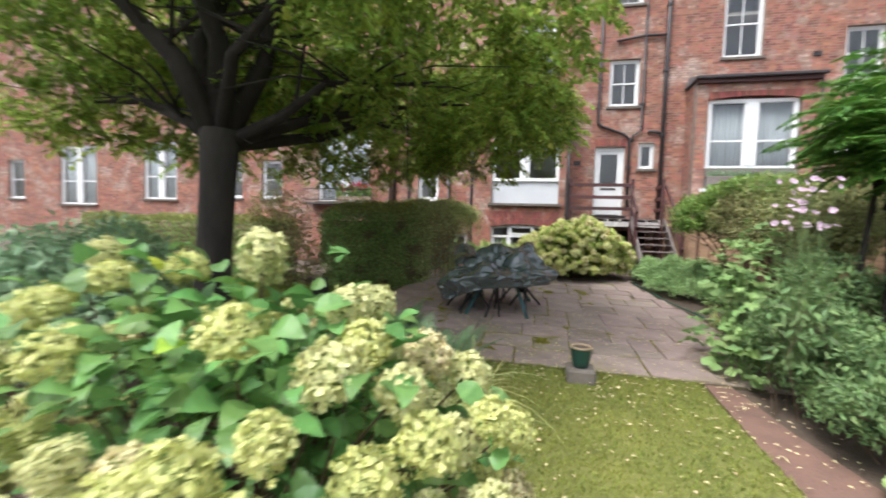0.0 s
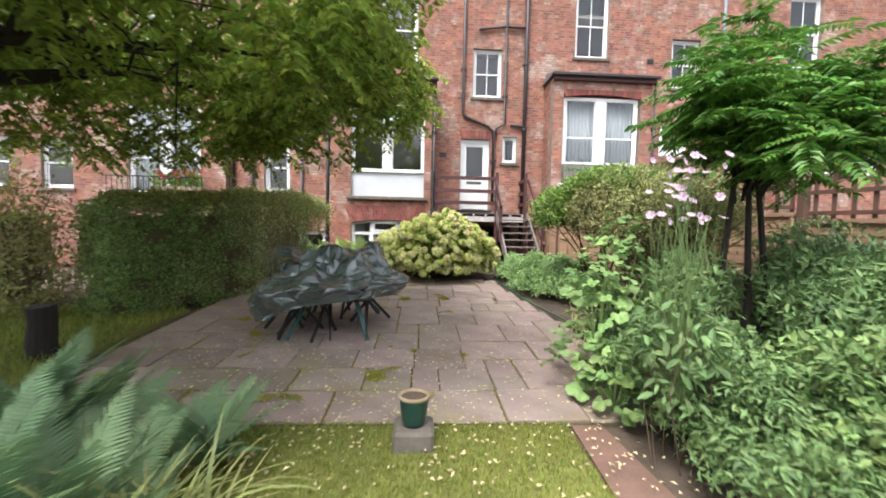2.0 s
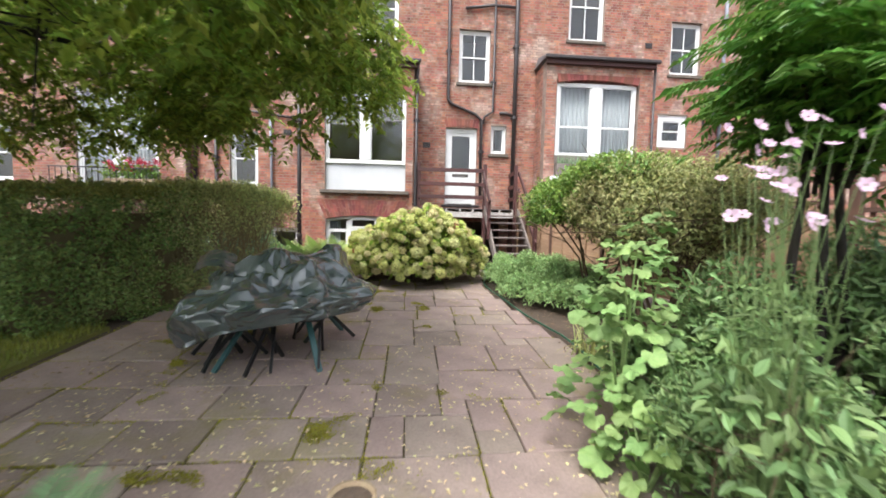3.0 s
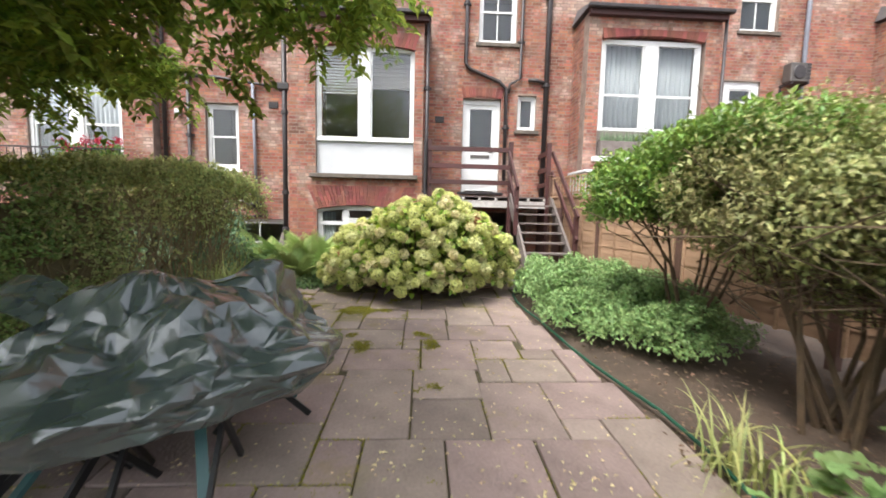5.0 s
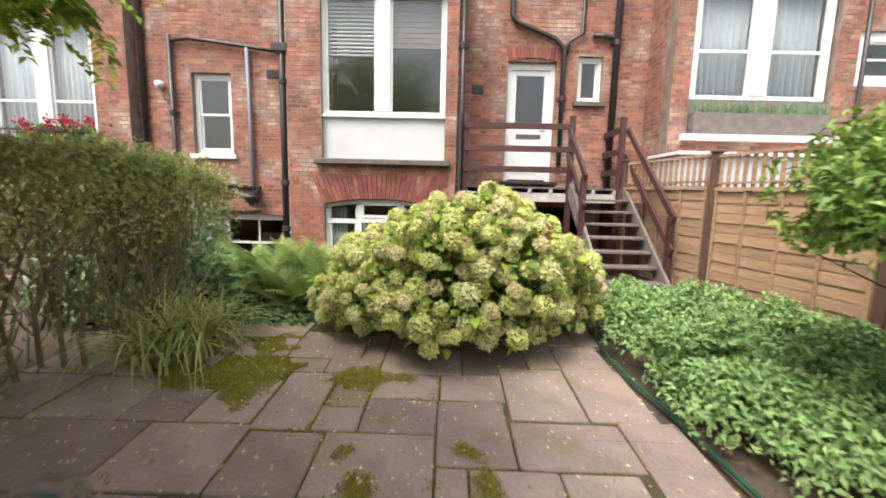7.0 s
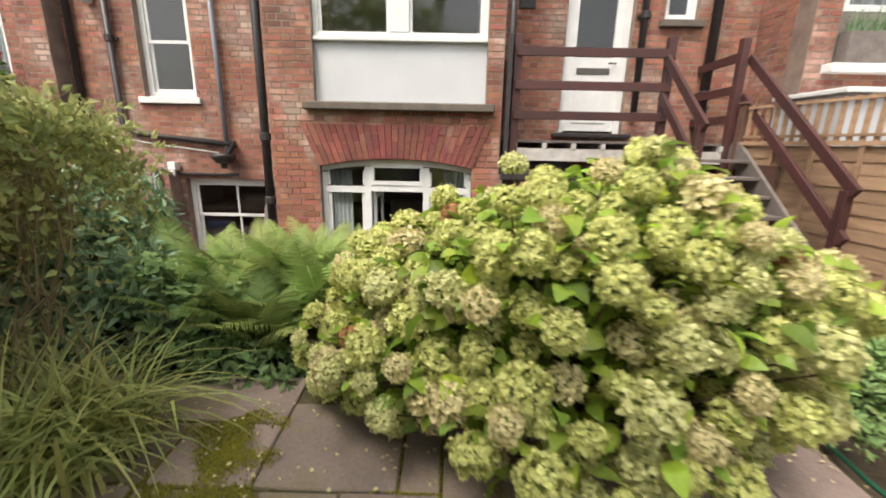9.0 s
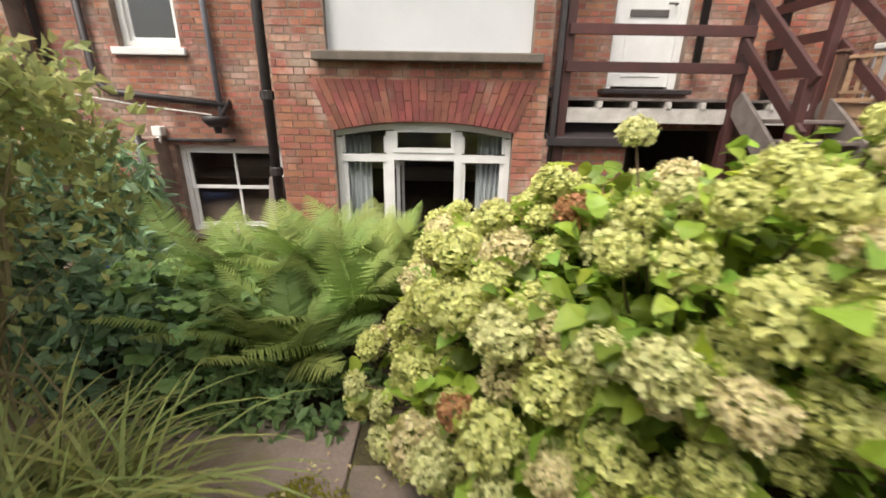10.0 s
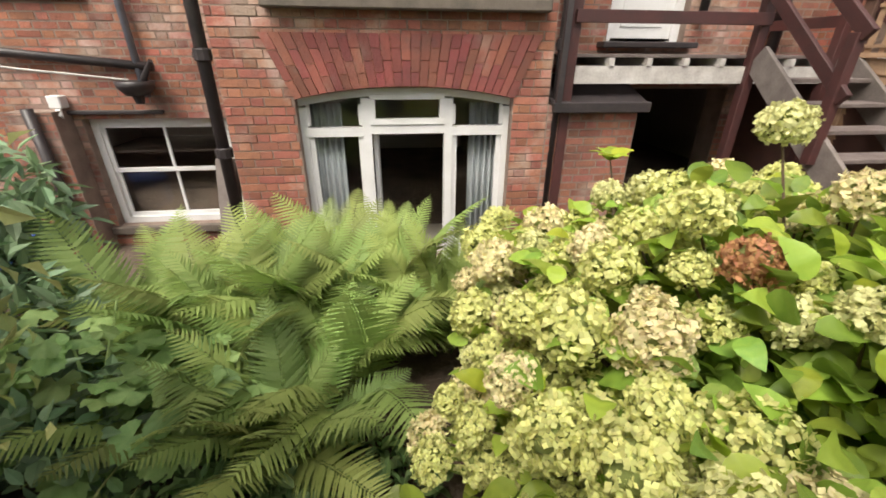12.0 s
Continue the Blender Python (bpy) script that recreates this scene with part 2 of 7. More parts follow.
CABLE = material("white_rope", (0.7, 0.69, 0.64), None, 30.0, 0.8)
GREYBOX = material("grey_condenser_metal", (0.10, 0.088, 0.08), (0.07, 0.062, 0.058), 6.0, 0.5, 0.1, 50)
BLUE = material("blue_plastic_sheet", (0.02, 0.07, 0.28), (0.015, 0.05, 0.2), 5.0, 0.4)
HOSE = material("green_hose_rubber", (0.015, 0.10, 0.055), (0.012, 0.07, 0.045), 8.0, 0.4)

# crumpled folds of the plastic cover
_n, _l = TARP.node_tree.nodes, TARP.node_tree.links
_vor, _b2, _tc = _n.new("ShaderNodeTexVoronoi"), _n.new("ShaderNodeBump"), _n.new("ShaderNodeTexCoord")
_vor.inputs["Scale"].default_value = 16.0
_b2.inputs["Strength"].default_value, _b2.inputs["Distance"].default_value = 0.1, 1.0
_off, _mid, _dot = _n.new("ShaderNodeVectorMath"), _n.new("ShaderNodeVectorMath"), _n.new("ShaderNodeVectorMath")
_off.operation, _mid.operation, _dot.operation = "SUBTRACT", "SUBTRACT", "DOT_PRODUCT"
_mid.inputs[1].default_value = (0.5, 0.5, 0.5)
_warp, _wadd = _n.new("ShaderNodeTexNoise"), _n.new("ShaderNodeVectorMath")
_warp.inputs["Scale"].default_value = 3.5
_wadd.operation = "MULTIPLY_ADD"
_wadd.inputs[1].default_value = (0.5, 0.5, 0.5)
_l.new(_tc.outputs["Object"], _warp.inputs["Vector"])
_l.new(_warp.outputs["Color"], _wadd.inputs[0])
_l.new(_tc.outputs["Object"], _wadd.inputs[2])
_l.new(_wadd.outputs[0], _vor.inputs["Vector"])
_l.new(_wadd.outputs[0], _off.inputs[0])
_l.new(_vor.outputs["Position"], _off.inputs[1])
_l.new(_vor.outputs["Color"], _mid.inputs[0])
_l.new(_off.outputs[0], _dot.inputs[0])
_l.new(_mid.outputs[0], _dot.inputs[1])
_l.new(_dot.outputs["Value"], _b2.inputs["Height"])
_l.new(_b2.outputs[0], _n["Principled BSDF"].inputs["Normal"])

# ---- building helpers ----
rng = np.random.default_rng(7)


def ground_z(x, y):
    """The garden rises gently to the house; a sunken area lies before the basement windows."""
    z = 0.13 + 0.043 * (min(max(y, -8.0), 12.0) - 3.95)
    return -0.12 if (12.0 < y < 14.6 and -6.0 < x < 2.6) else z


class Geo:
    """Gathers faces for one mesh."""

    def __init__(self):
        self.v, self.f = [], []

    def add(self, verts, faces):
        k = len(self.v)
        self.v += [tuple(p) for p in verts]
        self.f += [tuple(i + k for i in f) for f in faces]
        return self

    def box(self, x0, x1, y0, y1, z0, z1, m=None):
        c = [Vector((x, y, z)) for z in (z0, z1) for y in (y0, y1) for x in (x0, x1)]
        if m is not None:
            c = [m @ p for p in c]
        return self.add(c, [(0, 2, 3, 1), (4, 5, 7, 6), (0, 1, 5, 4), (2, 6, 7, 3), (0, 4, 6, 2), (1, 3, 7, 5)])

    def beam(self, a, b, w, h):
        """A straight squared bar from a to b, w across and h high."""
        a, b = Vector(a), Vector(b)
        d = b - a
        side = d.cross(Vector((0, 0, 1)))
        side = side.normalized() if side.length > 1e-4 else Vector((1, 0, 0))
        up = side.cross(d).normalized()
        c = [p + side * (w / 2 * s) + up * (h / 2 * u) for p in (a, b) for s, u in ((-1, -1), (1, -1), (1, 1), (-1, 1))]
        return self.add(c, [(3, 2, 1, 0), (4, 5, 6, 7), (0, 1, 5, 4), (1, 2, 6, 5), (2, 3, 7, 6), (3, 0, 4, 7)])

    def tube(self, pts, radii, n=8, cap=True):
        pts = [Vector(p) for p in pts]
        if isinstance(radii, (int, float)):
            radii = [radii] * len(pts)
        k, ref = len(self.v), None
        for i, p in enumerate(pts):
            d = (pts[min(i + 1, len(pts) - 1)] - pts[max(i - 1, 0)]).normalized()
            if ref is None:
                ref = d.orthogonal().normalized()
            ref = (ref - d * ref.dot(d)).normalized()
            s = d.cross(ref)
            self.v += [tuple(p + (ref * math.cos(a) + s * math.sin(a)) * radii[i]) for a in (2 * math.pi * j / n for j in range(n))]
        for i in range(len(pts) - 1):
            for j in range(n):
                a, b = k + i * n + j, k + i * n + (j + 1) % n
                self.f.append((a, b, b + n, a + n))
        if cap:
            self.f.append(tuple(k + j for j in reversed(range(n))))
            self.f.append(tuple(k + (len(pts) - 1) * n + j for j in range(n)))
        return self

    def lathe(self, profile, x=0, y=0, n=24):
        k = len(self.v)
        for r, z in profile:
            self.v += [(x + r * math.cos(a), y + r * math.sin(a), z) for a in (2 * math.pi * j / n for j in range(n))]
        for i in range(len(profile) - 1):
            for j in range(n):
                a, b = k + i * n + j, k + i * n + (j + 1) % n
                self.f.append((a, b, b + n, a + n))
        return self

    def mesh(self, name, mat, bevel=0.0, smooth=False):
        me = bpy.data.meshes.new(name)
        me.from_pydata(self.v, [], self.f)
        if bevel:
            bm = bmesh.new()
            bm.from_mesh(me)
            bmesh.ops.bevel(bm, geom=bm.edges[:], offset=bevel, segments=1, affect="EDGES")
            bm.to_mesh(me)
            bm.free()
        if smooth:
            me.polygons.foreach_set("use_smooth", [True] * len(me.polygons))
        me.materials.append(mat)
        return me


def part(name, geo, mat, parent=None, label="", bevel=0.0, smooth=False, kind=""):
    """Links what geo holds (or a mesh that is ready) as ONE mesh object under a thing or a part."""
    ob = new(name, geo if isinstance(geo, bpy.types.Mesh) else geo.mesh(name, mat, bevel, smooth))
    ob.parent = parent
    return tagged(ob, label, kind=kind)


def thing(name, label, category, group="", kind="", at=(0, 0, 0)):
    ob = new(name)
    ob.empty_display_size = 0.1
    ob.location = at
    return tagged(ob, label, category, group, kind)


def fast_mesh(name, verts, faces, mat, smooth=False):
    """A mesh from numpy arrays; all faces have equally many corners."""
    me = bpy.data.meshes.new(name)
    nf, k = faces.shape
    me.vertices.add(len(verts))
    me.vertices.foreach_set("co", verts.astype(np.float32).ravel())
    me.loops.add(nf * k)
    me.loops.foreach_set("vertex_index", faces.astype(np.int32).ravel())
    me.polygons.add(nf)
    me.polygons.foreach_set("loop_start", np.arange(0, nf * k, k, dtype=np.int32))
    me.polygons.foreach_set("use_smooth", np.full(nf, smooth, dtype=bool))
    me.update(calc_edges=True)
    me.materials.append(mat)
    return me


def unit(a):
    return a / np.maximum(np.linalg.norm(a, axis=1, keepdims=True), 1e-9)


def leaves_mesh(name, base, along, normal, length, width, mat, fold=0.25, droop=0.15, fine=False):
    """Many small pointed leaves, each folded along its rib: base points, directions, normals, lengths and widths."""
    n = len(base)
    along = unit(along)
    side = unit(np.cross(along, normal))
    up = np.cross(side, along)
    L, W = np.broadcast_to(length, n)[:, None], np.broadcast_to(width, n)[:, None]
    if fine:
        pt = lambda t, w, h: base + along * L * t + side * W * w + up * (W * h - L * droop * t * t)
        v = np.stack([base, pt(0.28, 0.44, 0.16), pt(0.6, 0.42, 0.14), pt(1.0, 0, 0), pt(0.6, -0.42, 0.14), pt(0.28, -0.44, 0.16), pt(0.45, 0, -0.04)], 1).reshape(-1, 3)
        i = np.arange(n)[:, None] * 7
        f = np.concatenate([i + [[k, (k + 1) % 6, 6]] for k in range(6)], 0)
        return fast_mesh(name, v, f, mat)
    mid = base + along * L * 0.45
    v = np.stack([base, mid + side * W / 2 + up * W * fold, base + along * L - up * L * droop, mid - side * W / 2 + up * W * fold, mid], 1).reshape(-1, 3)
    i = np.arange(n)[:, None] * 5
    f = np.concatenate([i + [[0, 1, 4]], i + [[4, 1, 2]], i + [[0, 4, 3]], i + [[4, 2, 3]]], 0)
    return fast_mesh(name, v, f, mat)


def scatter_box(n, lo, hi):
    return rng.uniform(lo, hi, (n, 3))


def ellipsoid_points(n, c, r, inner=0.75, low=-1.0):
    d = unit(rng.normal(size=(n * 3, 3)))
    d = d[d[:, 2] > low][:n]
    k = rng.uniform(inner, 1.0, (len(d), 1))
    wob = np.array([noise.noise(Vector(q) * 2.2 + Vector(c)) for q in d])[:, None]
    return np.array(c) + d * np.array(r) * (k * (1 + 0.22 * wob)), d


def strip_blades(name, base, heading, length, width, lean, mat, segs=5):
    """Arching strap leaves or grass."""
    n = len(base)
    t = np.linspace(0, 1, segs + 1)
    h = np.stack([np.cos(heading), np.sin(heading), 0 * heading], 1)
    s = np.stack([-np.sin(heading), np.cos(heading), 0 * heading], 1)
    rows = []
    for u in t:
        ang = lean * u
        p = base + h * (length * u * np.sin(ang * 0.8))[:, None] + np.array([0, 0, 1]) * (length * u * np.cos(ang * 0.8))[:, None]
        w = (width * (1 - u ** 2) * 0.5 + 0.0006)[:, None]
        rows += [p - s * w, p + s * w]
    v = np.stack(rows, 1).reshape(-1, 3)
    k = 2 * (segs + 1)
    i = np.arange(n)[:, None] * k
    f = np.concatenate([i + [[2 * j, 2 * j + 1, 2 * j + 3, 2 * j + 2]] for j in range(segs)], 0)
    return fast_mesh(name, v, f, mat)

# ---- ground ----
def ground_sheet():
    xs = [-600, -120, -40, -20] + list(np.arange(-12, -6.5, 1.0)) + [-6.01, -5.99] + list(np.arange(-5.5, 2.5, 0.5)) + [2.59, 2.61] + list(np.arange(3, 9, 1.0)) + [14, 40, 120, 600]
    ys = [-600, -120, -40, -15, -8] + list(np.arange(-7, 11.9, 0.5)) + [11.99, 12.01] + list(np.arange(12.5, 14.5, 0.5)) + [14.59, 14.61, 20, 60, 600]
    g = Geo()
    for y in ys:
        for x in xs:
            bump = 0.03 * noise.noise(Vector((x * 1.3, y * 1.3, 0))) if abs(x) < 15 and -8 < y < 12 else 0
            g.v.append((x, y, ground_z(x, y) - 0.045 + bump * 0.6))
    w = len(xs)
    for j in range(len(ys) - 1):
        for i in range(w - 1):
            a = j * w + i
            g.f.append((a, a + 1, a + w + 1, a + w))
    return tagged(part("ground", g, SOIL, label="dark garden soil of the beds", smooth=True), category="ground", kind="structure")


ground_sheet()

# ---- brick walls ----
COURSE, LONG, SHORT = 0.075, 0.225, 0.1125


def spans(a, b, holes):
    """What is left of a..b when the holes are cut out."""
    out = [(a, b)]
    for h0, h1 in holes:
        nxt = []
        for s, e in out:
            if h1 <= s or h0 >= e:
                nxt.append((s, e))
            else:
                if h0 > s:
                    nxt.append((s, h0))
                if h1 < e:
                    nxt.append((h1, e))
        out = nxt
    return out


def brick_list(a0, a1, z0, z1, holes):
    """Flemish bond: (start, end, bottom, top) of each brick face on a wall plane."""
    out, row, z = [], 0, z0
    while z < z1 - 0.02:
        zt = min(z + COURSE, z1)
        cut = spans(a0, a1, [(h[0], h[1]) for h in holes if h[2] < zt - 0.01 and h[3] > z + 0.01])
        for s, e in cut:
            p, k = s - (LONG * 0.5 + SHORT * 0.5) * (row % 2), 0
            while p < e:
                q = p + (LONG if k % 2 == 0 else SHORT)
                lo, hi = max(p, s), min(q, e)
                if hi - lo > 0.03:
                    out.append((lo + 0.005, hi - 0.005, z + 0.005, zt - 0.005))
                p, k = q, k + 1
        z, row = zt, row + 1
    return out


def brick_mesh(name, bricks, plane, axis, sign, mat):
    """Bricks joined, proud of the plane; axis x: the wall runs along x and faces -y; axis y: it runs along y and faces sign*x."""
    b = np.array(bricks)
    n = len(b)
    d = 0.0035 + rng.uniform(-0.0015, 0.002, n)
    j = rng.uniform(-0.0025, 0.0025, (n, 4))
    a0, a1, z0, z1 = (b[:, i] + j[:, i] for i in range(4))
    c = 0.004
    back, front = np.zeros(n) - 0.02, d

    def pt(a, o, z):
        return np.stack([a, plane - o, z], 1) if axis == "x" else np.stack([plane + sign * o, a, z], 1)
    v = np.stack([pt(a0, back, z0), pt(a1, back, z0), pt(a1, back, z1), pt(a0, back, z1),
                  pt(a0 + c, front, z0 + c), pt(a1 - c, front, z0 + c), pt(a1 - c, front, z1 - c), pt(a0 + c, front, z1 - c)], 1).reshape(-1, 3)
    i = np.arange(n)[:, None] * 8
    f = np.concatenate([i + [[4, 5, 6, 7]], i + [[0, 1, 5, 4]], i + [[1, 2, 6, 5]], i + [[2, 3, 7, 6]], i + [[3, 0, 4, 7]]], 0)
    return fast_mesh(name, v, f, mat)


def wall(name, label, a0, a1, z0, z1, plane, thick, holes=(), axis="x", sign=1, bricks=True, parent=None):
    """A brick wall with real openings: a mortar body with its bricks proud of it."""
    g = Geo()
    zs = sorted({z0, z1, *[min(max(h[2], z0), z1) for h in holes], *[min(max(h[3], z0), z1) for h in holes]})
    for b, t in zip(zs, zs[1:]):
        for s, e in spans(a0, a1, [(h[0], h[1]) for h in holes if h[2] < t - 1e-4 and h[3] > b + 1e-4]):
            if axis == "x":
                g.box(s, e, plane, plane + thick, b, t)
            else:
                g.box(min(plane, plane - sign * thick), max(plane, plane - sign * thick), s, e, b, t)
    ob = tagged(part(name, g, MORTAR, parent, label), category="wall", kind="structure")
    if bricks:
        part("brickwork", brick_mesh("brickwork", brick_list(a0, a1, z0, z1, holes), plane, axis, sign, BRICK), BRICK, ob, kind="stuff")
    return ob


MAIN, BLOCK, BAY = 14.36, 13.38, 13.43
# openings: x0, x1, z0, z1
BIG = (-1.53, 0.56, 2.25, 5.02)
FRENCH = (-1.51, 0.42, -0.12, 1.65)
DOOR = (1.71, 2.62, 2.03, 4.27)
SMALL = (3.03, 3.48, 3.56, 4.38)
MID = (2.04, 2.94, 5.56, 7.05)
TOP = (2.04, 2.94, 8.75, 10.3)
LEFT = (-4.32, -3.56, 2.44, 3.96)
LOW = (-3.88, -2.46, 0.08, 1.28)
OVER = (-0.80, 0.30, 6.55, 8.5)
UPPER = (5.24, 6.30, 6.92, 8.95)
FIVE = (8.40, 9.36, 6.10, 7.64)
WHITESM = (8.12, 9.05, 3.95, 4.92)
FAR_R = (12.3, 13.4, 6.9, 9.2)
NEXT = (-8.3, -6.2, 2.35, 4.95)
NEXTUP = (-7.8, -6.7, 6.6, 8.6)
SASH2 = (-10.8, -9.9, 2.4, 3.9)
SASH3 = (-12.6, -11.7, 2.4, 3.9)
BIG3 = (-16.6, -14.9, 2.3, 4.7)
BIG4 = (-21.3, -19.2, 2.0, 4.6)
SASH4 = (-24.5, -23.5, 2.2, 4.0)
# made wider than its door, so the dark room behind darkens the recess
UNDER = (1.78, 3.35, -0.12, 1.56)
wall("wall_main", "weathered red brick rear wall of a Victorian terrace", -30, 18, -0.3, 12.5, MAIN, 0.32,
     [DOOR, SMALL, MID, TOP, LEFT, LOW, OVER, UPPER, FIVE, WHITESM, FAR_R, NEXT, NEXTUP, SASH2, SASH3, BIG3, BIG4, SASH4, UNDER, (-1.6, 0.5, -0.3, 5.0), (4.7, 6.9, 2.8, 5.4)])
BX0, BX1 = -2.10, 0.76
block = wall("wall_kitchen_bay", "projecting red brick bay with a wide window above french doors", BX0, BX1, -0.3, 5.62, BLOCK, 0.28,
             [BIG, FRENCH], bricks=False)
wall("wall_kitchen_bay_side", "red brick return wall of the projecting bay", BLOCK + 0.28, MAIN, -0.3, 5.62, BX1, 0.28, axis="y", sign=1)
wall("wall_kitchen_bay_return", "red brick return wall beside the downpipe", BLOCK + 0.28, MAIN, -0.3, 5.62, BX0, 0.28, axis="y", sign=-1)
BAYW = (4.66, 6.92, 3.46, 5.42)
wall("wall_right_bay", "projecting red brick bay under a slate lean-to", 4.32, 7.30, -0.3, 5.95, BAY, 0.28, [(4.62, 6.96, 2.82, 5.5)])
wall("wall_right_bay_side", "red brick return wall of the bay", BAY + 0.28, MAIN, -0.3, 5.95, 4.32, 0.28, axis="y", sign=-1)
wall("wall_right_bay_return", "red brick return wall of the bay", BAY + 0.28, MAIN, -0.3, 5.95, 7.30, 0.28, axis="y", sign=1)
wall("wall_neighbour_bay", "projecting red brick bay of the next house", 11.9, 15.2, -0.3, 6.4, BAY, 0.28, [(12.4, 14.6, 3.4, 5.6)])
wall("wall_neighbour_bay_side", "red brick return wall", BAY + 0.28, MAIN, -0.3, 6.4, 11.9, 0.28, axis="y", sign=-1)
wall("wall_basement_outshot", "low brick outshot under the landing", BX1, 1.66, -0.3, 1.5, BLOCK, 0.28)
wall("wall_basement_outshot_side", "brick side of the low outshot", BLOCK + 0.28, MAIN, -0.3, 1.5, 1.66, 0.2, axis="y", sign=1)
wall("wall_window_pier", "narrow brick pier beside the basement window", -4.40, -3.96, -0.3, 1.38, MAIN - 0.26, 0.26)
wall("wall_terrace_pier", "red brick pier between two houses", -5.75, -5.35, -0.3, 12.5, 14.1, 0.26)
wall("wall_garden_left", "old red brick garden wall", -14, -4.9, -0.2, 1.66, 10.9, 0.22)
wall("wall_area", "low brick retaining wall of the sunken area", -6.0, 2.6, -0.2, 0.42, 11.99, 0.2, bricks=False)

# closing shell and floors inside the houses
shell = Geo().box(-30, 18, 18.2, 18.4, -0.3, 12.5).box(-30.2, -30, MAIN, 18.4, -0.3, 12.5).box(18, 18.2, MAIN, 18.4, -0.3, 12.5).box(-30, 18, MAIN, 18.4, 12.5, 12.7)
for z in (-0.25, 2.0, 5.6, 8.4):
    shell.box(-30, 18, MAIN + 0.33, 18.2, z - 0.1, z)
for x in (-12.9, -5.6, 1.2, 4.0, 7.6, 11):
    shell.box(x, x + 0.15, MAIN + 0.33, 18.2, -0.2, 12.5)
tagged(part("interior_shell", shell, PLASTER, label="plain plastered rooms behind the windows"), category="wall", kind="structure")
for nm, x0, x1, z in (("floor_kitchen_bay", BX0 + 0.28, BX1 - 0.28, 2.0), ("floor_right_bay", 4.6, 7.02, 2.7), ("floor_basement_bay", BX0 + 0.28, BX1 - 0.28, -0.14)):
    tagged(part(nm, Geo().box(x0, x1, BLOCK + 0.3, MAIN + 0.32, z - 0.12, z), PLASTER, label="floor inside the bay"), category="floor", kind="structure")

# lean-to roofs over the bays
def lean_to(name, x0, x1, y0, z0, z1):
    roof = thing(name, "slate lean-to roof with a dark gutter", "roof", kind="structure")
    g = Geo().add([(x0, y0 - 0.14, z0), (x1, y0 - 0.14, z0), (x1 - 0.12, MAIN - 0.02, z1), (x0 + 0.12, MAIN - 0.02, z1), (x0, y0 - 0.14, z0 - 0.06), (x1, y0 - 0.14, z0 - 0.06), (x1, MAIN - 0.02, z0 - 0.06), (x0, MAIN - 0.02, z0 - 0.06)],
                  [(0, 1, 2, 3), (4, 7, 6, 5), (0, 4, 5, 1), (1, 5, 6, 2), (3, 2, 6, 7), (0, 3, 7, 4)])
    part("roof_slope", g, SLATE, roof)
    part("gutter", Geo().box(x0 - 0.03, x1 + 0.03, y0 - 0.24, y0 - 0.13, z0 - 0.10, z0 - 0.01), IRON, roof, "black gutter", bevel=0.02)
    part("fascia", Geo().box(x0 + 0.05, x1 - 0.05, y0 - 0.13, y0 - 0.002, z0 - 0.2, z0 - 0.065), MAROON, roof)


lean_to("roof_kitchen_bay", BX0 - 0.1, BX1 + 0.14, BLOCK, 5.72, 5.98)
lean_to("roof_right_bay", 4.24, 7.40, BAY, 6.05, 6.36)
lean_to("roof_neighbour_bay", 11.8, 15.3, BAY, 6.5, 6.8)

# ---- windows and doors ----
def pane(x0, x1, y, z0, z1, parent):
    p = part("pane", Geo().box(x0, x1, y, y + 0.006, z0, z1), GLASS, parent)
    p.visible_shadow = False
    return p


def sash_window(name, label, hole, y, bars=0, split=0.5, frame_w=0.07, sill=True, sill_mat=None):
    """A white sash window set in its opening: outer frame, two sashes, glazing bars, panes and a sill."""
    x0, x1, z0, z1 = hole
    w = thing(name, label, "window", kind="structure")
    e = frame_w
    part("window_frame", Geo().box(x0, x0 + e, y, y + 0.1, z0, z1).box(x1 - e, x1, y, y + 0.1, z0, z1).box(x0 + e, x1 - e, y, y + 0.1, z1 - e, z1).box(x0 + e, x1 - e, y, y + 0.1, z0, z0 + e), WHITE, w)
    zm = z0 + (z1 - z0) * split
    for b, t, yy in ((z0 + e, zm + 0.02, y + 0.045), (zm - 0.02, z1 - e, y + 0.02)):
        s = part("sash", Geo().box(x0 + e, x0 + e + 0.04, yy, yy + 0.03, b, t).box(x1 - e - 0.04, x1 - e, yy, yy + 0.03, b, t).box(x0 + e + 0.04, x1 - e - 0.04, yy, yy + 0.03, b, b + 0.045).box(x0 + e + 0.04, x1 - e - 0.04, yy, yy + 0.03, t - 0.04, t), WHITE, w)
        inner = x1 - x0 - 2 * e
        for k in range(bars):
            xb = x0 + e + inner * (k + 1) / (bars + 1)
            part("glazing_bar", Geo().box(xb - 0.014, xb + 0.014, yy + 0.002, yy + 0.028, b + 0.045, t - 0.04), WHITE, s)
        pane(x0 + e + 0.03, x1 - e - 0.03, yy + 0.012, b + 0.03, t - 0.03, s)
    if sill:
        part("window_sill", Geo().box(x0 - 0.07, x1 + 0.07, y - 0.16, y + 0.02, z0 - 0.09, z0 - 0.002), sill_mat or STONE, w, bevel=0.008)
    return w


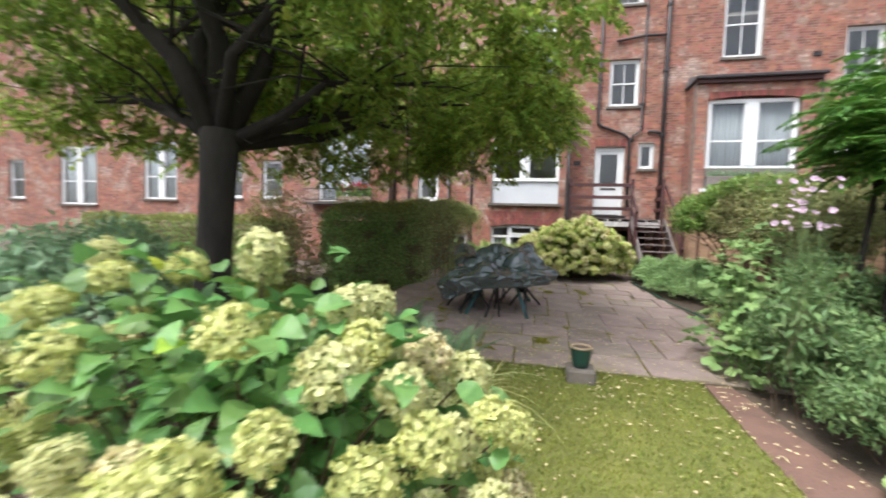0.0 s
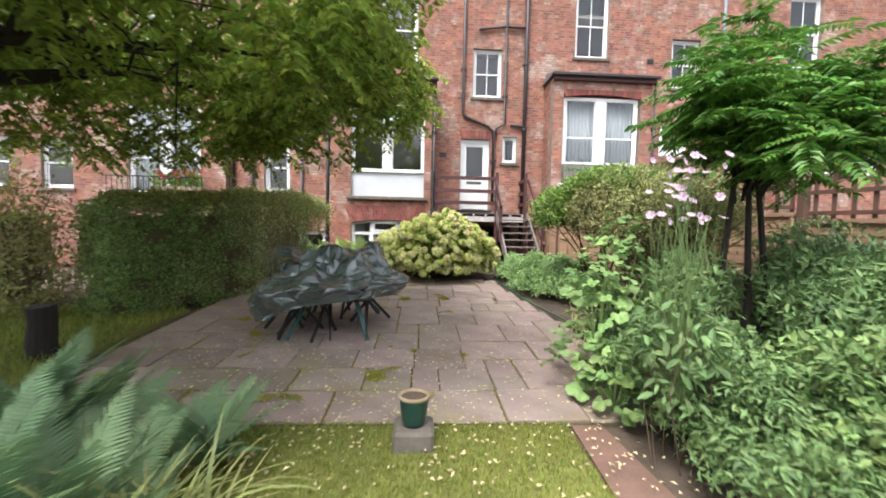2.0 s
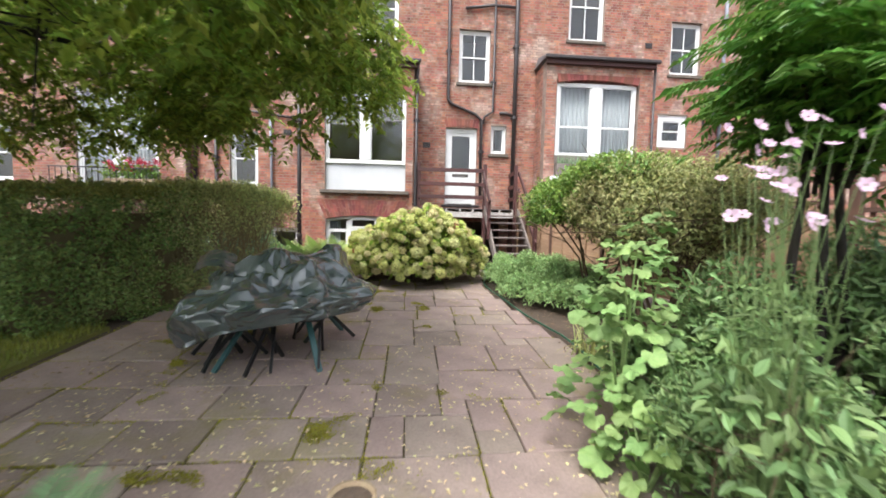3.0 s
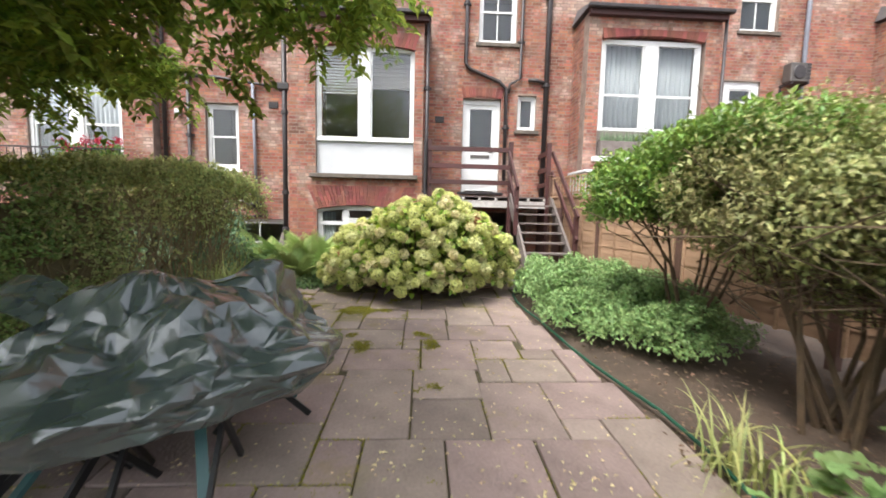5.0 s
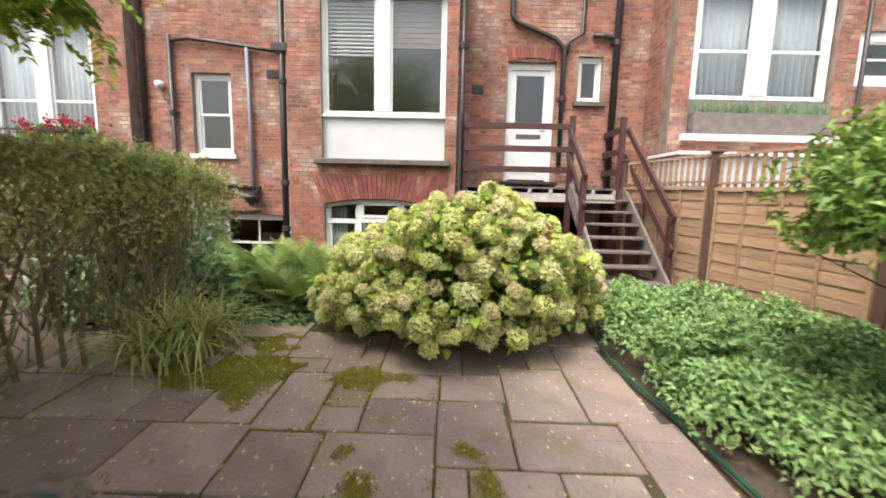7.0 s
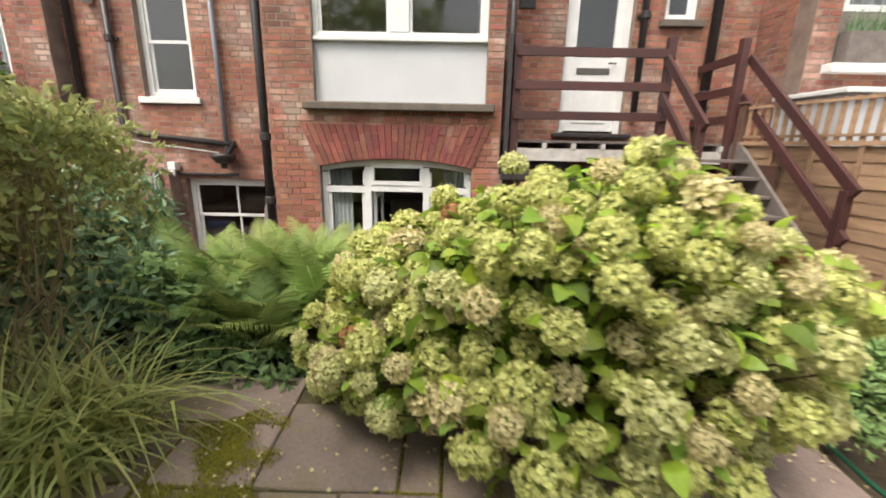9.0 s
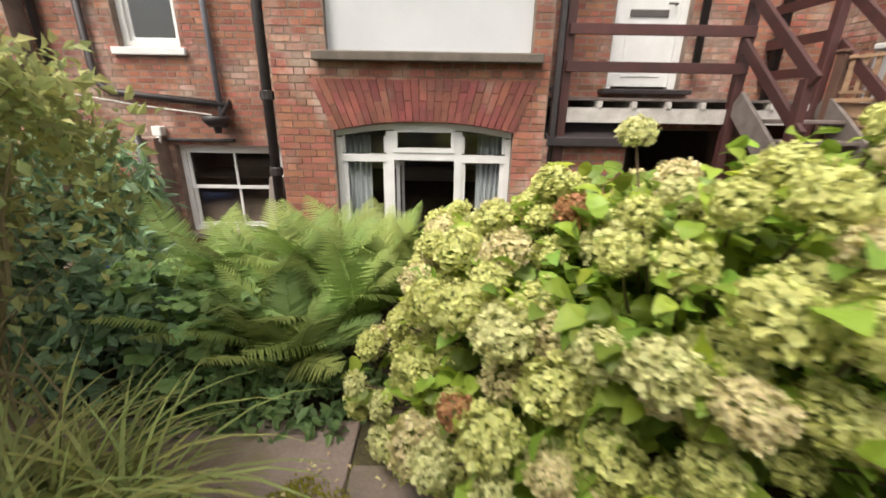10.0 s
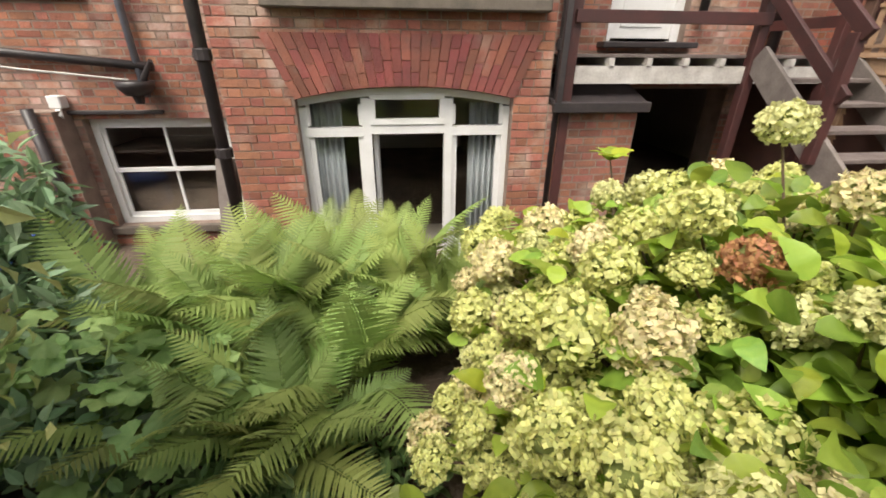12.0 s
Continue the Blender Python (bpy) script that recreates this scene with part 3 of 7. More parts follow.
def arch(name, label, x0, x1, z_spring, rise, z_top, y, depth, mat, n, splay=0.2):
    """Rubbed voussoirs over an opening: the lower edge a shallow arc, the sides splayed."""
    top = thing(name, label, "arch", kind="structure")
    for i in range(n):
        a, b = i / n, (i + 1) / n
        lo = [x0 + (x1 - x0) * t for t in (a, b)]
        hi = [x0 - splay + (x1 - x0 + 2 * splay) * t for t in (a, b)]
        zz = [z_spring + rise * (1 - (2 * t - 1) ** 2) for t in (a, b)]
        cuts = ((0.0, 0.5, 1.0) if i % 2 else (0.0, 0.28, 0.74, 1.0)) if z_top - z_spring > 0.4 else (0.0, 1.0)
        for u, w in zip(cuts, cuts[1:]):
            o, q = 0.004, 0.004 + 0.003 * ((i * 7) % 3)
            pts = []
            for k, v in ((0, u), (1, u), (1, w), (0, w)):
                pts.append((lo[k] + (hi[k] - lo[k]) * v + (o if k == 0 else -o), zz[k] + (z_top - zz[k]) * v + (0.004 if v == u and u > 0 else -0.004 if v == w and w < 1 else 0)))
            g = Geo().add([(p[0], y - q + 0.006, p[1]) for p in pts] + [(p[0], y + depth, p[1]) for p in pts], [(0, 1, 2, 3), (7, 6, 5, 4), (0, 4, 5, 1), (1, 5, 6, 2), (2, 6, 7, 3), (3, 7, 4, 0)])
            part("brick", g, mat, top)
    return top


def curtain(name, label, x0, x1, y, z0, z1, folds=9, amp=0.03, mat=None):
    g, n = Geo(), folds * 8
    for i in range(n + 1):
        t = i / n
        o = amp * math.sin(t * folds * 2 * math.pi) + 0.012 * math.sin(t * 31 + x0)
        g.v += [(x0 + (x1 - x0) * t, y + o, z0), (x0 + (x1 - x0) * t, y + o * 0.7, z1)]
    g.f = [(2 * i, 2 * i + 2, 2 * i + 3, 2 * i + 1) for i in range(n)]
    c = part(name, g, mat or CURTAIN, label=label, smooth=True)
    sol = c.modifiers.new("cloth", "SOLIDIFY")
    sol.thickness = 0.002
    return tagged(c, category="curtain", group="pale window curtains")


# wide window over its white panel
WY = BLOCK + 0.09
big = thing("window_kitchen", "wide white two-light window with a pulled-up blind above a white panel", "window", kind="structure")
x0, x1, z0, z1 = BIG
zb = 3.08
part("window_frame", Geo().box(x0, x0 + 0.06, WY, WY + 0.1, zb, 5.02).box(x1 - 0.06, x1, WY, WY + 0.1, zb, 5.02).box(x0 + 0.06, x1 - 0.06, WY, WY + 0.1, 4.93, 5.02).box(x0 + 0.06, x1 - 0.06, WY, WY + 0.1, zb, zb + 0.06), WHITE, big)
part("mullion", Geo().box(-0.62, -0.38, WY - 0.01, WY + 0.1, zb + 0.06, 4.93), WHITE, big, bevel=0.006)
part("window_sill", Geo().box(x0 - 0.0, x1 + 0.0, WY - 0.06, WY + 0.09, zb - 0.05, zb - 0.002), WHITE, big, bevel=0.006)
part("panel", Geo().box(x0, x1, WY, WY + 0.06, 2.33, zb - 0.052), PANEL, big, "plain white rendered panel")
part("stone_sill", Geo().box(x0 - 0.12, x1 + 0.10, BLOCK - 0.13, WY + 0.08, 2.235, 2.328), STONE, big, "dark weathered stone sill", bevel=0.012)
for a, b in ((x0 + 0.06, -0.62), (-0.38, x1 - 0.06)):
    s = part("sash", Geo().box(a, a + 0.035, WY + 0.03, WY + 0.06, zb + 0.06, 4.93).box(b - 0.035, b, WY + 0.03, WY + 0.06, zb + 0.06, 4.93), WHITE, big)
    pane(a + 0.03, b - 0.03, WY + 0.04, zb + 0.06, 4.93, s)
blind = thing("venetian_blind", "half raised pale slatted blind behind glass", "blind")
for k in range(14):
    z = 4.88 - 0.062 * k
    part("slat", Geo().box(x0 + 0.09, -0.64, WY + 0.11, WY + 0.15, z, z + 0.018), BLIND, blind)
for k in range(9):
    z = 4.88 - 0.085 * k
    part("slat", Geo().box(-0.36, x1 - 0.09, WY + 0.11, WY + 0.15, z, z + 0.075), GREYBOX, blind)
arch("arch_kitchen_window", "shallow brick arch over the wide window", x0, x1, 4.96, 0.10, 5.3, BLOCK - 0.02, 0.2, RUBBED, 28, 0.12)

# french doors of the basement
FY = BLOCK + 0.1
fx0, fx1, fz0, fz1 = FRENCH
fr = thing("door_french", "white basement french doors standing open under toplights", "door", kind="structure")
g = Geo()
for a, b in ((fx0, fx0 + 0.06), (-0.96, -0.88), (-0.20, -0.12), (fx1 - 0.06, fx1)):
    ta = 1.475 + 0.095 * (1 - (2 * ((a + b) / 2 - fx0) / (fx1 - fx0) - 1) ** 2)
    g.box(a, b, FY, FY + 0.09, fz0, ta)
g.box(fx0 + 0.06, -0.96, FY, FY + 0.09, 1.22, 1.30).box(-0.88, -0.20, FY, FY + 0.09, 1.24, 1.32).box(-0.12, fx1 - 0.06, FY, FY + 0.09, 1.22, 1.30)
part("door_frame", g, WHITE, fr)
head = Geo()
for i in range(16):
    ta, tb = i / 16, (i + 1) / 16
    xa, xb = fx0 + (fx1 - fx0) * ta, fx0 + (fx1 - fx0) * tb
    za, zc = (1.54 + 0.095 * (1 - (2 * t - 1) ** 2) for t in (ta, tb))
    head.add([(xa, FY, za - 0.05), (xb, FY, zc - 0.05), (xb, FY, zc + 0.012), (xa, FY, za + 0.012), (xa, FY + 0.09, za - 0.05), (xb, FY + 0.09, zc - 0.05), (xb, FY + 0.09, zc + 0.012), (xa, FY + 0.09, za + 0.012)],
             [(0, 1, 2, 3), (7, 6, 5, 4), (0, 4, 5, 1), (3, 2, 6, 7)])
part("arched_head", head, WHITE, fr)
for a, b in ((fx0 + 0.06, -0.96), (-0.12, fx1 - 0.06)):
    s = part("sidelight", Geo().box(a, b, FY + 0.02, FY + 0.06, 0.02, 0.12).box(a, a + 0.045, FY + 0.02, FY + 0.06, 0.12, 1.22).box(b - 0.045, b, FY + 0.02, FY + 0.06, 0.12, 1.22), WHITE, fr)
    pane(a + 0.03, b - 0.03, FY + 0.035, 0.1, 1.23, s)
    part("panel", Geo().box(a, b, FY + 0.01, FY + 0.06, fz0, 0.018), WHITE, fr)
for a, b in ((fx0 + 0.06, -0.96), (-0.88, -0.20), (-0.12, fx1 - 0.06)):
    s = part("toplight", Geo().box(a, a + 0.03, FY + 0.02, FY + 0.06, 1.32, 1.5).box(b - 0.03, b, FY + 0.02, FY + 0.06, 1.32, 1.5), WHITE, fr)
    pane(a + 0.02, b - 0.02, FY + 0.035, 1.31, 1.6, s)
part("toplight_sash", Geo().box(-0.88, -0.20, FY - 0.012, FY + 0.05, 1.325, 1.375).box(-0.88, -0.20, FY - 0.012, FY + 0.05, 1.545, 1.59).box(-0.88, -0.835, FY - 0.012, FY + 0.05, 1.376, 1.544).box(-0.245, -0.20, FY - 0.012, FY + 0.05, 1.376, 1.544), WHITE, fr)
leaf = part("door_leaf", Geo().box(-0.87, -0.83, FY + 0.1, FY + 0.17, fz0 + 0.02, 1.22).box(-0.87, -0.83, FY + 0.64, FY + 0.72, fz0 + 0.02, 1.22).box(-0.87, -0.83, FY + 0.17, FY + 0.64, 1.14, 1.22).box(-0.87, -0.83, FY + 0.17, FY + 0.64, fz0 + 0.02, 0.1), WHITE, fr, "open white glazed leaf")
lp = part("pane", Geo().box(-0.853, -0.847, FY + 0.16, FY + 0.65, 0.1, 1.15), GLASS, leaf)
lp.visible_shadow = False
arch("arch_french_doors", "deep arch of rubbed red bricks over the french doors", fx0, fx1, 1.56, 0.105, 2.07, BLOCK - 0.022, 0.2, RUBBED, 27, 0.22)
curtain("curtain", "pale curtain drawn aside in the french doors", fx0 + 0.06, fx0 + 0.36, FY + 0.13, -0.1, 1.5, 5)
curtain("curtain", "pale curtain drawn aside in the french doors", fx1 - 0.36, fx1 - 0.06, FY + 0.13, -0.1, 1.5, 5)
sofa = thing("sofa", "pale sofa deep inside the basement room", "sofa")
part("seat", Geo().box(-1.1, 0.5, 15.9, 16.7, -0.14, 0.3), PLASTER, sofa, bevel=0.05)
part("backrest", Geo().box(-1.1, 0.5, 16.7, 16.95, -0.14, 0.7), PLASTER, sofa, bevel=0.05)

# glazed back door
DY = MAIN + 0.1
dx0, dx1, dz0, dz1 = DOOR
bd = thing("door_back", "white half-glazed back door with a letter plate", "door", kind="structure")
part("door_frame", Geo().box(dx0, dx0 + 0.09, DY, DY + 0.1, dz0, dz1).box(dx1 - 0.09, dx1, DY, DY + 0.1, dz0, dz1).box(dx0 + 0.09, dx1 - 0.09, DY, DY + 0.1, dz1 - 0.12, dz1), WHITE, bd)
lf = part("door_leaf", Geo().box(dx0 + 0.09, dx1 - 0.09, DY + 0.03, DY + 0.08, dz0 + 0.06, 3.1).box(dx0 + 0.09, dx0 + 0.19, DY + 0.03, DY + 0.08, 3.1, dz1 - 0.12).box(dx1 - 0.19, dx1 - 0.09, DY + 0.03, DY + 0.08, 3.1, dz1 - 0.12).box(dx0 + 0.19, dx1 - 0.19, DY + 0.03, DY + 0.08, dz1 - 0.22, dz1 - 0.12), WHITE, bd)
pane(dx0 + 0.18, dx1 - 0.18, DY + 0.05, 3.09, dz1 - 0.2, lf)
part("letter_plate", Geo().box(dx0 + 0.22, dx1 - 0.22, DY + 0.015, DY + 0.03, 2.88, 2.96), GREYBOX, lf, "silver letter plate", bevel=0.004)
part("handle", Geo().tube([(dx1 - 0.15, DY + 0.03, 3.02), (dx1 - 0.15, DY - 0.02, 3.02), (dx1 - 0.26, DY - 0.02, 3.02)], 0.012, 8), GREYBOX, lf, "silver lever handle")
part("raised_panel", Geo().box(dx0 + 0.2, dx1 - 0.2, DY + 0.02, DY + 0.03, 2.2, 2.78), WHITE, lf, bevel=0.006)
part("threshold", Geo().box(dx0 - 0.1, dx1 + 0.1, MAIN - 0.16, DY + 0.1, 1.99, 2.05), IRON, bd, "dark stone threshold", bevel=0.01)
arch("arch_back_door", "brick arch over the back door", dx0, dx1, 4.27, 0.06, 4.52, MAIN - 0.02, 0.2, RUBBED, 12, 0.06)

sash_window("window_small", "narrow white window beside the back door", SMALL, MAIN + 0.08, 0, 0.97, 0.06)
sash_window("window_stair", "white sash window with glazing bars", MID, MAIN + 0.1, 1)
sash_window("window_attic", "white sash window high on the wall", TOP, MAIN + 0.1, 1)
sash_window("window_left", "tall white sash window with frosted glass", LEFT, MAIN + 0.1, 0, 0.5, 0.08, True, WHITE)
sash_window("window_basement", "four-paned white basement sash window", LOW, MAIN + 0.1, 1, 0.52, 0.07)
sash_window("window_over_bay", "white sash window above the bay roof", OVER, MAIN + 0.1, 1)
sash_window("window_upper", "tall white sash window above the slate lean-to", UPPER, MAIN + 0.1, 1)
sash_window("window_four_pane", "white four-pane sash window", FIVE, MAIN + 0.1, 1)
sash_window("window_white_surround", "small window in a broad white surround", WHITESM, MAIN + 0.05, 0, 0.5, 0.17, False)
sash_window("window_end_house", "tall white sash window of the end house", FAR_R, MAIN + 0.1, 1)
sash_window("window_next_upper", "white sash window of the next house", NEXTUP, MAIN + 0.1, 1)
for h in (SASH2, SASH3, SASH4):
    sash_window("window_far_sash", "white sash window further along the terrace", h, MAIN + 0.1, 0)


def twin_window(name, label, hole, y, curtains=True, sill=True):
    """Two tall sashes side by side round a broad white mullion."""
    x0, x1, z0, z1 = hole
    w = thing(name, label, "window", kind="structure")
    xm, h = (x0 + x1) / 2, 0.15
    part("window_frame", Geo().box(x0, x0 + 0.08, y, y + 0.1, z0, z1).box(x1 - 0.08, x1, y, y + 0.1, z0, z1).box(x0 + 0.08, x1 - 0.08, y, y + 0.1, z1 - 0.1, z1).box(x0 + 0.08, x1 - 0.08, y, y + 0.1, z0, z0 + 0.07), WHITE, w)
    part("mullion", Geo().box(xm - h, xm + h, y - 0.015, y + 0.1, z0 + 0.07, z1 - 0.1), WHITE, w, bevel=0.008)
    zm = z0 + (z1 - z0) * 0.4
    for a, b in ((x0 + 0.08, xm - h), (xm + h, x1 - 0.08)):
        s = part("sash", Geo().box(a, a + 0.04, y + 0.03, y + 0.07, z0 + 0.07, z1 - 0.1).box(b - 0.04, b, y + 0.03, y + 0.07, z0 + 0.07, z1 - 0.1).box(a + 0.04, b - 0.04, y + 0.025, y + 0.07, zm - 0.025, zm + 0.025), WHITE, w)
        pane(a + 0.03, b - 0.03, y + 0.045, z0 + 0.07, z1 - 0.1, s)
    if sill:
        part("window_sill", Geo().box(x0 - 0.08, x1 + 0.08, y - 0.15, y + 0.03, z0 - 0.09, z0 - 0.002), STONE, w, bevel=0.008)
    if curtains:
        curtain("curtain", "pale full-length net curtain behind glass", x0 + 0.08, xm - h + 0.02, y + 0.2, z0, z1, 8, 0.035)
        curtain("curtain", "pale full-length net curtain behind glass", xm + h - 0.02, x1 - 0.08, y + 0.2, z0, z1, 8, 0.035)
    return w


twin_window("window_right_bay", "tall white twin window hung with pale curtains", BAYW, BAY + 0.09, True, False)
arch("arch_right_bay", "shallow brick arch over the twin window", BAYW[0], BAYW[1], 5.40, 0.09, 5.62, BAY - 0.02, 0.2, RUBBED, 26, 0.05)
rb = thing("window_box_panel", "timber panel and white ledge under the twin window", "window panel", kind="structure")
part("panel", Geo().box(4.62, 6.96, BAY + 0.05, BAY + 0.1, 2.86, 3.44), GREYWOOD, rb)
part("ledge", Geo().box(4.52, 7.06, BAY - 0.16, BAY + 0.12, 2.76, 2.858), WHITE, rb, bevel=0.008)
trough = thing("window_planter", "slim trough with dark wiry plants on the ledge", "planter", at=(0, 0, 0))
part("trough", Geo().box(4.66, 6.9, BAY - 0.14, BAY + 0.03, 2.862, 3.2), GREYWOOD, trough, bevel=0.006)
bb = np.column_stack([rng.uniform(4.68, 6.88, 500), rng.uniform(BAY - 0.13, BAY + 0.02, 500), np.full(500, 3.2)])
part("foliage", strip_blades("foliage", bb, rng.uniform(0, 6.28, 500), rng.uniform(0.15, 0.34, 500), np.full(500, 0.008), rng.uniform(0.3, 1.4, 500), BLUELEAF, 3), BLUELEAF, trough)
twin_window("window_next_house", "wide white twin window of the next house", NEXT, MAIN + 0.06)
twin_window("window_far_house", "wide white twin window along the terrace", BIG3, MAIN + 0.06)
twin_window("window_farthest_house", "wide white twin window along the terrace", BIG4, MAIN + 0.06)
twin_window("window_neighbour_bay", "tall white twin window of the end house", (12.4, 14.6, 3.4, 5.6), BAY + 0.09)
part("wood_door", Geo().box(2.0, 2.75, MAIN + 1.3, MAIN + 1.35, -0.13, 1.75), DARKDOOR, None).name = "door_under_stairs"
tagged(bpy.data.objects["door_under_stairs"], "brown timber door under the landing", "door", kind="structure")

# ---- pipes and fittings on the walls ----
def pipe(name, label, pts, r, mat, collars=()):
    p = thing(name, label, "pipe", group="pipes on the rear wall", kind="structure")
    part("pipe_run", Geo().tube(pts, r, 10), mat, p, smooth=True)
    for c in collars:
        c = Vector(c)
        part("collar", Geo().tube([c - Vector((0, 0, 0.05)), c - Vector((0, 0, 0.04)), c + Vector((0, 0, 0.04)), c + Vector((0, 0, 0.05))], [r * 1.1, r * 1.35, r * 1.35, r * 1.1], 10), mat, p)
        part("bracket", Geo().box(c.x - 0.09, c.x + 0.09, c.y + 0.02, c.y + 0.1, c.z - 0.02, c.z + 0.02), mat, p)
    return p


px = BX0 - 0.06
pipe("downpipe", "black cast-iron downpipe beside the bay", [(px, MAIN - 0.09, 6.0), (px, MAIN - 0.09, 5.5), (px - 0.04, BLOCK + 0.06, 5.3), (px - 0.04, BLOCK + 0.06, -0.1)], 0.052, IRON, [(px - 0.04, BLOCK + 0.06, z) for z in (1.1, 1.9, 3.6)])
part("hopper", Geo().box(px - 0.2, px + 0.08, BLOCK - 0.02, BLOCK + 0.16, 4.05, 4.2), IRON, bpy.data.objects["downpipe"], bevel=0.02)
pipe("downpipe_right", "thin dark downpipe in the corner of the bay", [(BX1 + 0.08, BLOCK + 0.02, 5.65), (BX1 + 0.08, BLOCK + 0.02, -0.1)], 0.038, IRON, [(BX1 + 0.08, BLOCK + 0.02, z) for z in (2.0, 4.2)])
pipe("soil_pipe", "thick black soil pipe up the wall", [(3.68, MAIN - 0.09, 12.0), (3.68, MAIN - 0.09, 1.6)], 0.06, IRON, [(3.68, MAIN - 0.09, z) for z in (2.6, 4.6, 6.6, 8.6)])
pipe("waste_pipe", "black waste pipe bending to the soil stack", [(1.74, MAIN - 0.07, 11.5), (1.74, MAIN - 0.07, 5.05), (1.84, MAIN - 0.07, 4.93), (2.55, MAIN - 0.07, 4.66), (2.72, MAIN - 0.07, 4.5), (2.74, MAIN - 0.07, 2.3)], 0.045, IRON, [(1.74, MAIN - 0.07, 6.4), (2.74, MAIN - 0.07, 3.6)])
pipe("vent_pipe", "black vent pipe between the windows", [(3.05, MAIN - 0.07, 9.5), (3.05, MAIN - 0.07, 4.75), (2.80, MAIN - 0.07, 4.6), (2.78, MAIN - 0.07, 4.4)], 0.035, IRON, [(3.05, MAIN - 0.07, 5.6)])
pipe("branch_pipe", "short black branch pipe with a hopper", [(3.25, MAIN - 0.07, 4.72), (3.45, MAIN - 0.07, 4.72), (3.66, MAIN - 0.08, 4.66)], 0.045, IRON)
pipe("overflow_pipe", "black overflow pipe high on the wall", [(2.2, MAIN - 0.07, 7.6), (3.0, MAIN - 0.07, 7.72), (3.66, MAIN - 0.08, 7.70)], 0.04, IRON)
pipe("grey_downpipe", "grey plastic downpipe", [(10.05, MAIN - 0.07, 12), (10.05, MAIN - 0.07, 0.4)], 0.05, GREYPIPE)
pipe("bay_downpipe", "dark downpipe at the corner of the bay", [(7.36, BAY - 0.05, 5.95), (7.36, BAY - 0.05, 0.4)], 0.035, IRON)
pipe("left_downpipe", "dark downpipe on the rear wall", [(-4.66, MAIN - 0.07, 4.6), (-4.66, MAIN - 0.07, 2.05), (-4.5, MAIN - 0.07, 1.92), (-3.02, MAIN - 0.07, 1.78)], 0.042, IRON, [(-4.66, MAIN - 0.07, 3.2)])
pipe("grey_waste_pipe", "grey waste pipe beside the sash window", [(-3.2, MAIN - 0.07, 4.4), (-3.15, MAIN - 0.07, 1.5)], 0.035, GREYPIPE)
pipe("pier_downpipe", "dark downpipe by the pier", [(-5.2, MAIN - 0.07, 12), (-5.2, MAIN - 0.07, 1.0)], 0.045, IRON)
pipe("branch_left", "dark branch pipe across the wall", [(-4.66, MAIN - 0.07, 4.5), (-4.3, MAIN - 0.07, 4.55), (-3.2, MAIN - 0.07, 4.42), (-2.3, MAIN - 0.07, 4.30)], 0.035, IRON)
for x, z in ((-2.75, 3.95), (1.15, 3.75), (7.7, 6.9)):
    v = thing("air_brick", "small dark air brick in the wall", "vent", group="air bricks")
    part("frame", Geo().box(x - 0.11, x + 0.11, MAIN - 0.02, MAIN + 0.02, z - 0.075, z + 0.075), IRON, v, bevel=0.006)
    for k in range(4):
        part("slat", Geo().box(x - 0.095, x + 0.095, MAIN - 0.028, MAIN - 0.02, z - 0.06 + 0.034 * k, z - 0.045 + 0.034 * k), IRON, v)

ac = thing("air_conditioner", "grey condenser unit bracketed to the brick wall", "air conditioner")
part("casing", Geo().box(9.5, 10.0, MAIN - 0.36, MAIN - 0.1, 4.85, 5.3), GREYBOX, ac, bevel=0.02)
part("fan_grille", Geo().tube([(9.71, MAIN - 0.365, 5.08), (9.71, MAIN - 0.38, 5.08)], [0.17, 0.15], 20), IRON, ac)
for k in range(5):
    part("louvre", Geo().box(9.89, 9.98, MAIN - 0.372, MAIN - 0.36, 4.92 + 0.08 * k, 4.96 + 0.08 * k), IRON, ac)
for x in (9.55, 9.95):
    part("bracket", Geo().box(x - 0.02, x + 0.02, MAIN - 0.36, MAIN, 4.8, 4.85).box(x - 0.02, x + 0.02, MAIN - 0.04, MAIN, 4.55, 4.8), IRON, ac)

lampb = thing("wall_bracket_bowl", "black bowl bracket fixed over the basement window", "bracket")
part("bowl", Geo().lathe([(0.0, 1.52), (0.10, 1.53), (0.16, 1.60), (0.17, 1.66), (0.15, 1.66), (0.0, 1.62)], -3.16, MAIN - 0.2, 16), IRON, lampb, smooth=True)
part("arm", Geo().tube([(-3.16, MAIN, 1.56), (-3.10, MAIN - 0.14, 1.68), (-2.95, MAIN - 0.22, 1.84)], [0.03, 0.03, 0.022], 8), IRON, lampb)
part("lamp_neck", Geo().tube([(-3.16, MAIN - 0.2, 1.55), (-3.16, MAIN - 0.2, 1.45)], [0.06, 0.04], 8), IRON, lampb)
rope = thing("washing_line", "white washing line tied to the bracket", "rope")
part("line", Geo().tube([(-3.2, MAIN - 0.22, 1.67), (-3.9, MAIN - 0.55, 1.78), (-4.8, MAIN - 1.0, 1.98), (-6.2, MAIN - 1.7, 2.3)], 0.009, 6), CABLE, rope)
camr = thing("security_light", "small white security light on the wall", "light fitting")
part("housing", Geo().box(-4.05, -3.93, MAIN - 0.14, MAIN - 0.02, 1.40, 1.52), WHITE, camr, bevel=0.01)
part("head", Geo().tube([(-3.99, MAIN - 0.1, 1.40), (-3.97, MAIN - 0.16, 1.32)], [0.025, 0.035], 8), WHITE, camr)
alarm = thing("wall_lamp", "small white bulkhead lamp on the brick wall", "light fitting")
part("dome", Geo().lathe([(0.0, 3.62), (0.06, 3.63), (0.085, 3.7), (0.07, 3.76), (0.0, 3.78)], -4.88, MAIN - 0.09, 12), WHITE, alarm, smooth=True)

